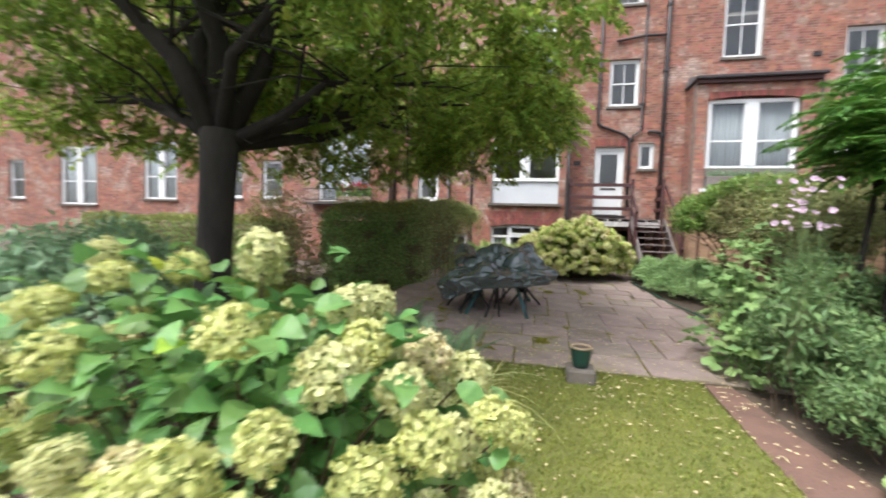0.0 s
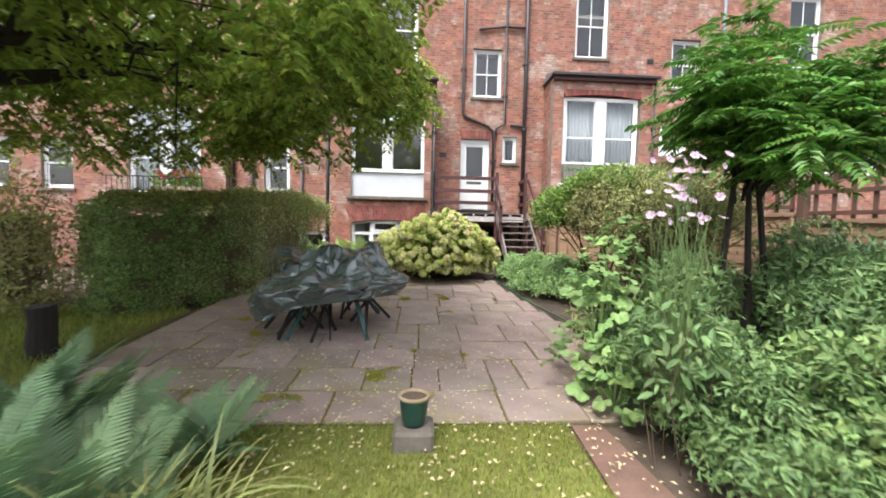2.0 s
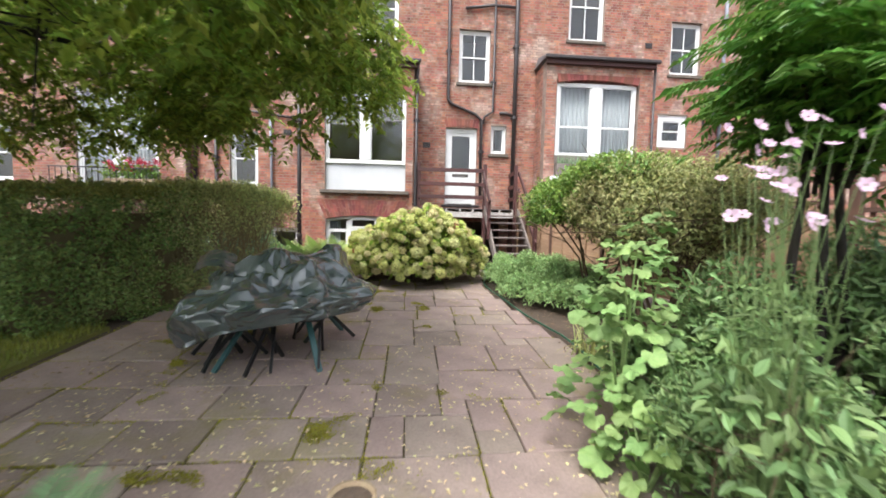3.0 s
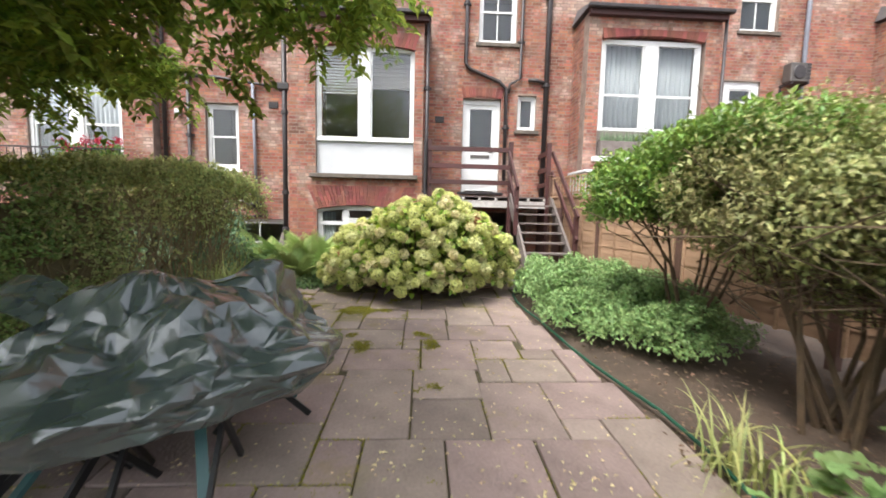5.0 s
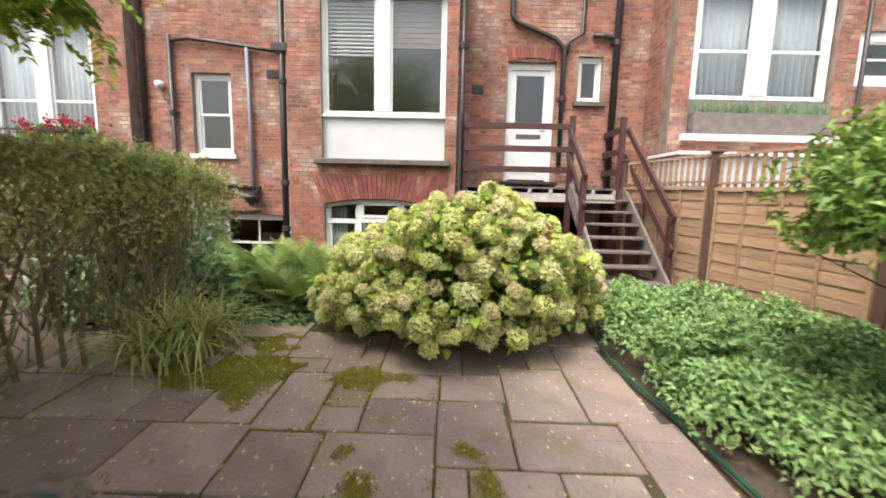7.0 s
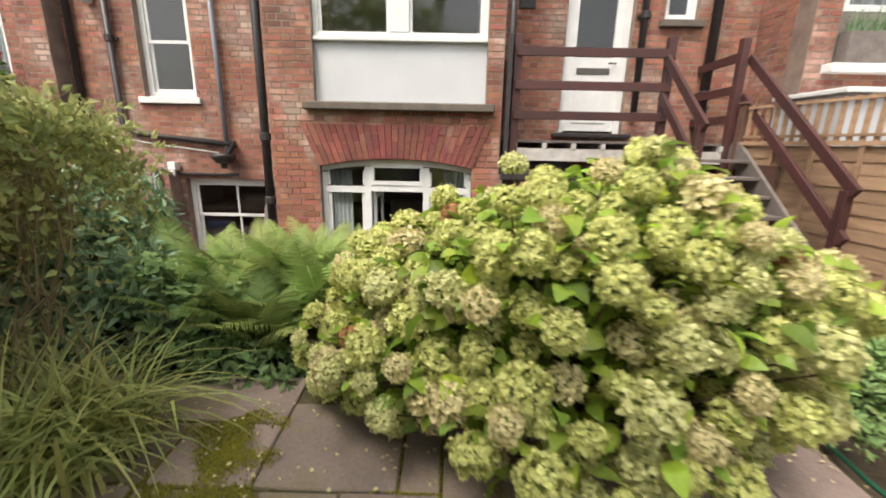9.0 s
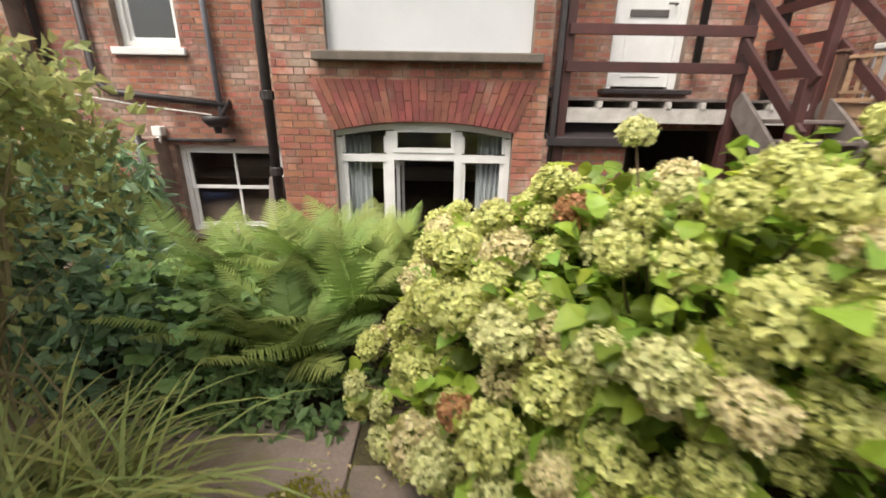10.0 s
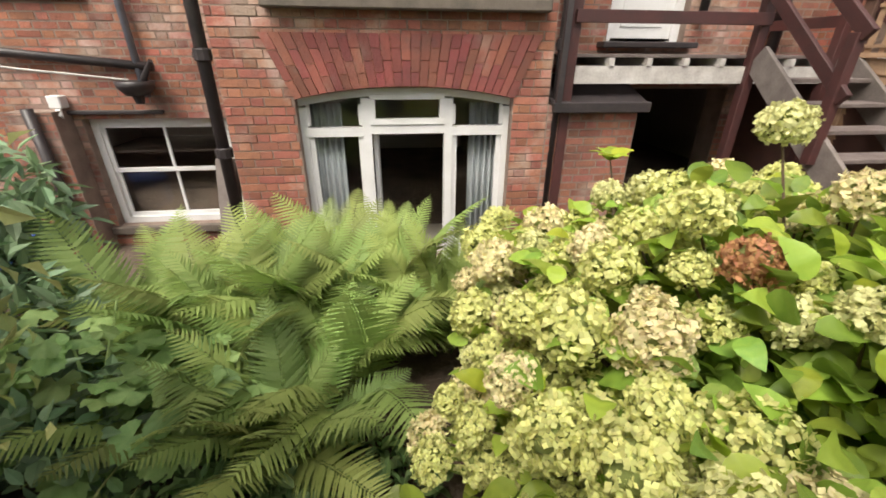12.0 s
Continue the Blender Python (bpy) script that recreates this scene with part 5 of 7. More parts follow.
# ---- covered garden table and chairs ----
def cover():
    """A crumpled plastic cover slung over a table and folded chairs."""
    cx, cy, g = -0.62, 6.55, Geo()
    nr, na = 19, 62
    rr = random.Random(12)
    folds = []
    for wave, amp, count in ((0.85, 0.11, 4), (0.42, 0.08, 5), (0.22, 0.03, 5)):
        for k in range(count):
            d = Vector((rr.gauss(0, 1), rr.gauss(0, 1), rr.gauss(0, 0.8))).normalized()
            folds.append((d / wave, rr.random(), amp * rr.uniform(0.6, 1.2), Vector((rr.uniform(0, 9), rr.uniform(0, 9), 0)), 0.9 / wave ** 0.6))

    def crumple(q):
        """Sharp creases: folded waves in many directions, each strong in places only."""
        h = 0.0
        for d, ph, amp, off, f in folds:
            u = (q.dot(d) + ph + 0.35 * noise.noise(q * f * 0.6 + off)) % 1.0
            h += amp * (1 - 2 * abs(u - 0.5) - 0.5) * min(max(0.5 + 1.4 * noise.noise(q * f + off), 0), 1)
        return h
    coarse = {}
    for i in range(nr + 1):
        for j in range(na):
            t = min(max((i + (rr.uniform(-0.42, 0.42) if 0 < i < nr else 0)) / nr, 0), 1)
            a = 2 * math.pi * (j + (rr.uniform(-0.42, 0.42) if i > 0 else 0)) / na
            lob = 1 + 0.06 * math.sin(3 * a + 1.0) + 0.04 * math.sin(5 * a + 2.0)
            r = min(t / 0.8, 1.0) ** 0.85 if t < 0.8 else 1 - 0.5 * (t - 0.8)
            x, y = r * 0.93 * lob * math.cos(a), r * 0.84 * lob * math.sin(a)
            top = 0.90
            for bx, by, bh, bw in ((0.46, 0.28, 0.17, 0.05), (0.10, -0.16, 0.10, 0.10), (-0.12, 0.58, 0.15, 0.06), (-0.40, -0.10, 0.07, 0.06), (0.08, 0.26, -0.14, 0.035), (-0.30, 0.28, -0.05, 0.05)):
                top += bh * math.exp(-((x - bx) ** 2 + (y - by) ** 2) / bw)
            hem = 0.37 + 0.12 * math.cos(a + 0.3) + 0.03 * math.sin(3 * a) - 0.10 * math.exp(-((a - 3.75) / 0.5) ** 2)
            z = top + (hem - top) * t ** 1.9
            n = Vector((math.cos(a) * t, math.sin(a) * t, 1.05 - t)).normalized()
            h = crumple(Vector((x, y, z))) * (1 - 0.45 * max(t - 0.9, 0) / 0.1) + rr.gauss(0, 0.016 if i > 3 else 0.004)
            coarse[i, j] = Vector((cx + x + n.x * h, cy + y + n.y * h, ground_z(0, cy) + z - 0.02 + n.z * h))
    g.v = [tuple(coarse[i, j]) for i in range(nr + 1) for j in range(na)]
    # each cell folds along one of its diagonals
    for i in range(nr):
        for j in range(na):
            a, b = i * na + j, i * na + (j + 1) % na
            g.f += [(a, b, b + na), (a, b + na, a + na)] if rr.random() < 0.5 else [(a, b, a + na), (b, b + na, a + na)]
    t = thing("furniture_cover", "crumpled dark green plastic cover over garden furniture", "cover")
    c = part("sheet", g, TARP, t)
    # some folds are sharp, the others soft
    crease = c.data.attributes.new("crease_edge", "FLOAT", "EDGE")
    crease.data.foreach_set("value", [rr.uniform(0.75, 1.0) if rr.random() < 0.55 else 0.1 for _ in c.data.edges])
    sub = c.modifiers.new("folds", "SUBSURF")
    sub.levels = sub.render_levels = 2
    sol = c.modifiers.new("sheet", "SOLIDIFY")
    sol.thickness = 0.004
    fl = Geo()
    for i in range(9):
        for j in range(7):
            u, v = i / 8, j / 6
            fl.v.append((cx - 0.62 + 0.34 * u - 0.06 * v, cy - 0.42 + 0.26 * v, ground_z(0, cy) + 0.82 + 0.12 * v + 0.07 * math.sin(u * 3.1) + 0.015 * noise.noise(Vector((u * 5, v * 5, 1)))))
    fl.f = [(i * 7 + j, i * 7 + j + 1, (i + 1) * 7 + j + 1, (i + 1) * 7 + j) for i in range(8) for j in range(6)]
    f = part("flap", fl, TARP, t, "folded-over corner of the cover")
    f.modifiers.new("sheet", "SOLIDIFY").thickness = 0.004
    return t


cover()
table = thing("garden_table", "dark green metal garden table hidden under a cover", "table")
part("tabletop", Geo().lathe([(0.0, 0.69), (0.46, 0.69), (0.47, 0.675), (0.46, 0.66), (0.0, 0.66)], -0.55, 6.55, 32), GREENMETAL, table)
for sx, sy in ((-1, -1), (1, -1), (1, 1), (-1, 1)):
    part("leg", Geo().beam((-0.55 + sx * 0.25, 6.55 + sy * 0.25, 0.67), (-0.55 + sx * 0.45, 6.55 + sy * 0.6, ground_z(0, 6.55 + sy * 0.6)), 0.05, 0.022), GREENMETAL, table)


def folding_chair():
    """Built at the origin, facing +x, seat at 0.45 m."""
    c = thing("folding_chair", "black metal folding chair tucked under a plastic cover", "chair", "chairs round the garden table")
    for y in (-0.22, 0.22):
        part("leg", Geo().beam((0.24, y, 0.0), (-0.16, y, 0.5), 0.022, 0.035), BLACKMETAL, c)
        part("leg", Geo().beam((-0.30, y * 0.9, 0.0), (0.14, y * 0.9, 0.47), 0.022, 0.035), BLACKMETAL, c)
    for k in range(6):
        part("seat_slat", Geo().box(-0.19 + 0.07 * k, -0.14 + 0.07 * k, -0.2, 0.2, 0.40, 0.415), BLACKMETAL, c)
    part("armrest", Geo().beam((-0.22, 0.24, 0.50), (0.2, 0.24, 0.48), 0.035, 0.022), BLACKMETAL, c)
    part("armrest", Geo().beam((-0.22, -0.24, 0.50), (0.2, -0.24, 0.48), 0.035, 0.022), BLACKMETAL, c)
    return c


ch = folding_chair()
spots = [(-0.36, 6.22, 100), (-1.02, 6.40, 40), (-0.28, 6.95, 205), (-0.75, 7.05, 265), (-0.80, 6.15, 75)]
for k, (x, y, a) in enumerate(spots):
    m = pose(x, y, ground_z(x, y) + 0.01, 0, 0, a)
    if k == 0:
        ch.matrix_basis = m
    else:
        copy_thing(ch, m)

# ---- plants ----
def floret_head(seed, n, mat):
    """A lumpy mophead of four-petalled florets round a core, about 1 unit across."""
    r = np.random.default_rng(seed)
    i = np.arange(n) + 0.5
    ph, th = np.arccos(1 - 1.8 * i / n), math.pi * (1 + 5 ** 0.5) * i
    d = unit(np.column_stack([np.cos(th) * np.sin(ph), np.sin(th) * np.sin(ph), np.cos(ph)]) + r.normal(0, 0.09, (n, 3)))
    lump = np.array([1 + 0.2 * noise.noise(Vector(q) * 2.1 + Vector((seed * 3.7, 0, 0))) + 0.16 * noise.noise(Vector(q) * 5 + Vector((0, seed, 0))) for q in d])[:, None]
    c = d * 0.45 * lump * r.uniform(0.76, 1.1, (n, 1)) * np.array([1.08, 0.98, 0.84])
    t = unit(d + r.normal(0, 0.55, (n, 3)))
    u = unit(np.cross(t, r.normal(size=(n, 3))))
    w = np.cross(t, u)
    vs = []
    size = r.uniform(0.055, 0.092, (n, 1))
    for k in range(4):
        e = unit(u * math.cos(k * math.pi / 2) + w * math.sin(k * math.pi / 2) + r.normal(0, 0.16, (n, 3)))
        s = np.cross(t, e)
        lift = t * r.uniform(-0.03, 0.045, (n, 1))
        wd = size * r.uniform(0.5, 0.68, (n, 1))
        base = c + t * 0.008
        vs.append(np.stack([base, base + e * size * 0.6 + s * wd + lift * 0.5, base + e * size * 1.08 + lift * 1.2, base + e * size * 0.6 - s * wd + lift * 0.5], 1))
    v = np.stack(vs, 1).reshape(-1, 3)
    return fast_mesh("flower_head", v, np.arange(len(v)).reshape(-1, 4), mat)


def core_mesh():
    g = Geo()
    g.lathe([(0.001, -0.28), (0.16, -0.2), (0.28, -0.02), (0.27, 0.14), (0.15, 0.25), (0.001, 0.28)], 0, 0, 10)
    return g.mesh("shaded_flower_core", FLOWERCORE, 0, True)


def broad_leaf(mat, name="leaf"):
    """One broad pointed leaf with a toothed edge, 1 unit long along x, slightly cupped."""
    g, n = Geo(), 14
    g.v.append((0, 0, 0))
    rows = []
    for i in range(1, n):
        t = i / n
        w = 0.34 * math.sin(math.pi * min(t ** 0.82, 1.0)) ** 0.72 * (1 + 0.025 * (-1) ** i)
        z = 0.10 * math.sin(math.pi * t) - 0.26 * t * t + 0.012 * math.sin(t * 19)
        rows.append(len(g.v))
        g.v += [(t, -w, z + 0.16 * w), (t, 0, z - 0.03), (t, w, z + 0.12 * w)]
    tip = len(g.v)
    g.v.append((1.03, 0, -0.29))
    a = rows[0]
    g.f += [(0, a, a + 1), (0, a + 1, a + 2)]
    for a, b in zip(rows, rows[1:]):
        g.f += [(a, b, b + 1, a + 1), (a + 1, b + 1, b + 2, a + 2)]
    a = rows[-1]
    g.f += [(a, tip, a + 1), (a + 1, tip, a + 2)]
    return g.mesh(name, mat, 0, True)


HEADS = [[floret_head(s * 7 + k, 270, m) for k in range(4)] for s, m in enumerate((FLORET, FLORETPALE, FLORETPINK, FLORETBROWN))]
CORE = core_mesh()
LEAF, LIME, COOLLEAF = broad_leaf(HYDLEAF), broad_leaf(LIMELEAF), broad_leaf(HYDCOOL)


def joined_leaves(name, mesh, places, mat):
    """Many copies of one leaf joined into a single mesh: places are matrices."""
    n = len(mesh.vertices)
    co = np.empty(n * 3)
    mesh.vertices.foreach_get("co", co)
    co = co.reshape(-1, 3)
    tris = []
    for p in mesh.polygons:
        q = list(p.vertices)
        tris += [(q[0], q[k], q[k + 1]) for k in range(1, len(q) - 1)]
    tris = np.array(tris)
    vs = np.concatenate([co @ np.array(m.to_3x3()).T + np.array(m.translation) for m in places])
    fs = np.concatenate([tris + n * k for k in range(len(places))])
    return fast_mesh(name, vs, fs, mat, True)


def aim(p, d, size, spin=0.0, face=None):
    """A pose at p whose x axis runs along d, with its face up as far as it can."""
    d = Vector(d).normalized()
    up = Vector(face or (0, 0, 1))
    y = up.cross(d)
    y = y.normalized() if y.length > 1e-3 else Vector((0, 1, 0))
    z = d.cross(y)
    m = Matrix((d, y, z)).transposed().to_4x4()
    return Matrix.Translation(p) @ m @ Matrix.Rotation(spin, 4, "X") @ Matrix.Scale(size, 4)


def hydrangea(name, label, c, r, n_heads, head_size, mix, n_leaves, extra=(), cut=None, seed=1, lower=None, lime=0.45, leaf=None, bulk=HYDLEAVES, bare=()):
    """A rounded bush of mopheads over broad leaves: stems, leaves and heads are its parts."""
    rr = random.Random(seed)
    bush = thing(name, label, "hydrangea")
    base = Vector((c[0], c[1], ground_z(c[0], c[1]) - 0.03))
    heads = []
    k, tries = 0, 0
    while len(heads) < n_heads and tries < 22000:
        tries += 1
        d = Vector((rr.gauss(0, 1), rr.gauss(0, 1), rr.gauss(0, 1))).normalized()
        if d.z < -0.42:
            continue
        s = head_size * rr.uniform(0.65, 1.25)
        w = 1 + 0.26 * noise.noise(d * 2.1 + Vector((seed, 0, 0)))
        p = Vector(c) + Vector((d.x * r[0], d.y * r[1], d.z * r[2])) * w * rr.uniform(0.88, 1.07)
        p.z = base.z + (p.z - base.z) * (lower(p) if lower else 1)
        if p.z < base.z + 0.16 or (cut and cut(p)) or any((p - Vector(q)).length < k2 * rr.uniform(0.8, 1.2) for q, k2 in bare) or noise.noise(d * 2.7 + Vector((seed * 1.7, 4, 0))) > 0.2 + 0.5 * max(0.1 - d.z, 0) or any((p - q).length < (s + t) * 0.43 for q, t, _ in heads):
            continue
        heads.append((p, s, d))
    for p, s in extra:
        heads.append((Vector(p), s, Vector((0, 0, 1))))
    stems = Geo()
    for p, s, d in heads:
        kind = rr.choices(range(4), mix)[0]
        up = (d + Vector((0, 0, 0.6))).normalized()
        m = Matrix.Translation(p) @ up.to_track_quat("Z", "Y").to_matrix().to_4x4() @ Matrix.Rotation(rr.uniform(0, 6.28), 4, "Z") @ Matrix.Scale(s, 4)
        h = part("flower_head", HEADS[kind][rr.randrange(4)], None, bush, ("", "", "ageing pinkish flower head", "withered brown flower head")[kind])
        h.matrix_local = m
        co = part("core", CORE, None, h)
        mid = base.lerp(p, 0.5) + Vector((rr.gauss(0, 0.05), rr.gauss(0, 0.05), -0.05))
        stems.tube([base + Vector((rr.gauss(0, 0.12), rr.gauss(0, 0.12), 0)), mid, p - up * s * 0.2], [0.008, 0.006, 0.004], 5, False)
    part("branching", stems, STEM, bush, kind="stuff")
    places, single = [], 0
    for q in range(n_leaves):
        d = Vector((rr.gauss(0, 1), rr.gauss(0, 1), rr.gauss(0, 1))).normalized()
        if d.z < -0.5:
            d.z = -d.z
        k = rr.uniform(0.25, 1.04)
        w = 1 + 0.26 * noise.noise(d * 2.1 + Vector((seed, 0, 0)))
        p = Vector(c) + Vector((d.x * r[0], d.y * r[1], d.z * r[2])) * k * w
        p.z = base.z + (p.z - base.z) * (lower(p) if lower else 1)
        if p.z < base.z + 0.05 or (cut and cut(p)):
            continue
        out = Vector((d.x, d.y, d.z * 0.3)) + Vector((rr.gauss(0, 0.6), rr.gauss(0, 0.6), rr.gauss(0, 0.3)))
        m = aim(p, out, rr.uniform(0.065, 0.125), rr.gauss(0, 0.5))
        if k > 0.86 and single < 260:
            single += 1
            lf = part("leaf", LIME if rr.random() < lime else leaf or LEAF, None, bush)
            lf.matrix_local = m
        else:
            places.append(m)
    part("foliage", joined_leaves("foliage", LEAF, places, bulk), bulk, bush, kind="stuff")
    return bush


hydrangea("hydrangea_by_house", "large hydrangea bush with cream-green mopheads on the patio", (0.76, 10.38, 1.02), (1.32, 1.08, 0.92), 440, 0.165, (54, 20, 24, 2), 7200,
          extra=[((0.54, 10.72, 1.74), 0.17)], seed=3, bare=[((0.89, 10.1, 1.5), 0.34), ((1.0, 10.55, 1.6), 0.36)],
          lower=lambda p: 1 - 0.24 * min(max((0.9 - p.x) / 0.9, 0), 1) - 0.2 * min(max((p.y - 10.3) / 0.6, 0), 1) * min(max((p.x - 0.2) / 0.5, 0), 1) - 0.2 * min(max((p.x - 1.15) / 0.8, 0), 1) - 0.13 * math.exp(-((p.x - 0.85) ** 2 + (p.y - 10.4) ** 2) / 0.35))
hydrangea("hydrangea_by_lawn", "hydrangea bush with pale cream mopheads beside the lawn", (-1.12, 1.42, 0.72), (1.08, 0.80, 0.74), 135, 0.152, (34, 56, 10, 0), 1500,
          cut=lambda p: (Vector((p.x, p.y)) - Vector((0.0, 0.0))).length < 0.62 or p.x > -0.03, seed=8, lime=0.06, lower=lambda p: 1 - 0.2 * min(max((p.y - 1.15) / 0.6, 0), 1), leaf=COOLLEAF, bulk=HYDCOOLS)


rosette = thing("hydrangea_shoot", "young lime-green shoot rising from the hydrangea", "shoot")
for k in range(7):
    lf = part("leaf", LIME, None, rosette)
    lf.matrix_local = aim((0.41, 11.5, 1.44), (math.cos(k * 0.9), math.sin(k * 0.9), 0.75), 0.13 - 0.006 * k, 0.2)
part("stem", Geo().tube([(0.5, 11.0, 0.5), (0.44, 11.35, 1.1), (0.41, 11.5, 1.45)], [0.008, 0.006, 0.004], 6), STEM, rosette)


# ferns
def frond(seed, mat, n=38):
    """A lance-shaped frond along x, 1 unit long, arching over, with toothed leaflets."""
    r = random.Random(seed)
    g = Geo()
    arc = r.uniform(0.5, 0.95)

    def at(t):
        return Vector((math.sin(arc * t) / arc, 0.05 * math.sin(t * 3 + seed), (math.cos(arc * t) - 1) / arc * 0.9))
    for i in range(n):
        t = 0.12 + 0.88 * i / n
        p, q = at(t), at(min(t + 0.02, 1.0))
        d = (q - p).normalized() if (q - p).length > 0 else Vector((1, 0, 0))
        L = 0.19 * math.sin(math.pi * min(t ** 0.8 * 1.02, 1.0)) ** 0.7 + 0.012
        for sgn in (-1, 1):
            e = (Vector((0, sgn, 0)) + d * 0.45 + Vector((0, 0, r.uniform(-0.22, 0.02)))).normalized()
            m, up = 7, d.cross(e) * sgn
            up = up if up.z > 0 else -up
            twist = r.uniform(-0.35, 0.35)
            side = (d + up * twist).normalized()
            spine = [p + e * (L * k / m) - Vector((0, 0, 0.16 * L * (k / m) ** 2)) for k in range(m + 1)]
            vs = [spine[0]]
            for k in range(1, m):
                for tooth, q in ((1.0, 0.35), (0.55, 0.0)):
                    w = 0.10 * L * (1 - (k / m) ** 1.3) * tooth + 0.002
                    c0 = spine[k] - e * (L / m * (0.5 - q))
                    vs += [c0 + side * w, c0 - side * w]
            vs.append(spine[m])
            cnt = len(vs)
            fs = [(0, 1, 2)] + [(j, j + 1, j + 3, j + 2) for j in range(1, cnt - 4, 2)] + [(cnt - 3, cnt - 2, cnt - 1)]
            g.add(vs, fs)
    pts = [at(t) for t in np.linspace(0, 1, 8)]
    g.tube(pts, [0.007 * (1 - 0.8 * t) for t in np.linspace(0, 1, 8)], 4, False)
    return g.mesh("frond", mat)


FRONDS = [frond(s, FERNLEAF) for s in range(4)]
DARKFRONDS = [frond(s + 10, FERNDARK) for s in range(3)]


def fern(x, y, size, n, meshes, label, seed, lift=(42, 84), z=None):
    rr = random.Random(seed)
    f = thing("fern", label, "fern", "clumps of fern")
    z = ground_z(x, y) - 0.02 if z is None else z
    for k in range(n):
        a = 360 * (k * 0.618 % 1) + rr.uniform(-12, 12)
        fr = part("frond", rr.choice(meshes), None, f)
        s = size * rr.uniform(0.75, 1.15)
        fr.matrix_local = pose(x + rr.gauss(0, 0.04), y + rr.gauss(0, 0.04), z, 0, 0, a) @ Matrix.Rotation(-radians(rr.uniform(*lift)), 4, "Y") @ Matrix.Rotation(rr.uniform(-0.4, 0.4), 4, "X") @ Matrix.Scale(s, 4)
    return f


for k, (x, y, s, n) in enumerate([(-0.95, 11.15, 0.86, 22), (-1.45, 11.35, 0.92, 22), (-0.45, 11.4, 0.85, 20), (-1.2, 10.75, 0.74, 18), (-1.95, 11.5, 0.95, 18), (-0.75, 11.75, 0.95, 16), (-1.65, 10.95, 0.72, 16), (-1.2, 11.65, 0.98, 18)]):
    fern(x, y, s, n, FRONDS, "clump of fresh green fern fronds below the basement window", k)
for k, (x, y, s, n) in enumerate([(-0.95, 3.0, 0.75, 22), (-1.35, 3.55, 0.8, 22), (-0.75, 3.75, 0.6, 16), (-1.6, 2.7, 0.75, 18), (-1.05, 2.35, 0.62, 14), (-1.9, 3.9, 0.8, 16), (-1.3, 2.95, 0.8, 16)]):
    fern(x, y, s, n, DARKFRONDS, "clump of dark green fern beside the lawn", 30 + k)


def strap_clump(name, label, places, n, length, width, mat=None):
    """Arching strap leaves in one clump a place."""
    mat = mat or STRAP
    for x, y in places:
        b = np.column_stack([rng.normal(x, 0.12, n), rng.normal(y, 0.12, n), np.full(n, ground_z(x, y) - 0.03)])
        t = thing(name, label, "plant", name + " clumps")
        part("leaves", strip_blades("leaves", b, rng.uniform(0, 6.28, n), rng.uniform(0.6, 1.2, n) * length, rng.uniform(0.6, 1.2, n) * width, rng.uniform(0.6, 2.1, n), mat, 7), mat, t, kind="stuff")


strap_clump("day_lily", "clump of arching yellow-green strap leaves beside the lawn", [(-0.72, 2.0), (-0.62, 2.5), (-0.95, 1.95), (-0.6, 3.05)], 130, 0.6, 0.02)
strap_clump("crocosmia", "tangled clump of strap leaves at the end of the hedge", [(-1.6, 9.45), (-1.8, 9.8), (-1.5, 9.75)], 170, 0.7, 0.022)
strap_clump("spider_grass", "small clump of variegated grassy leaves in the bed", [(2.72, 5.6), (2.6, 6.3), (2.75, 2.2)], 60, 0.45, 0.016)


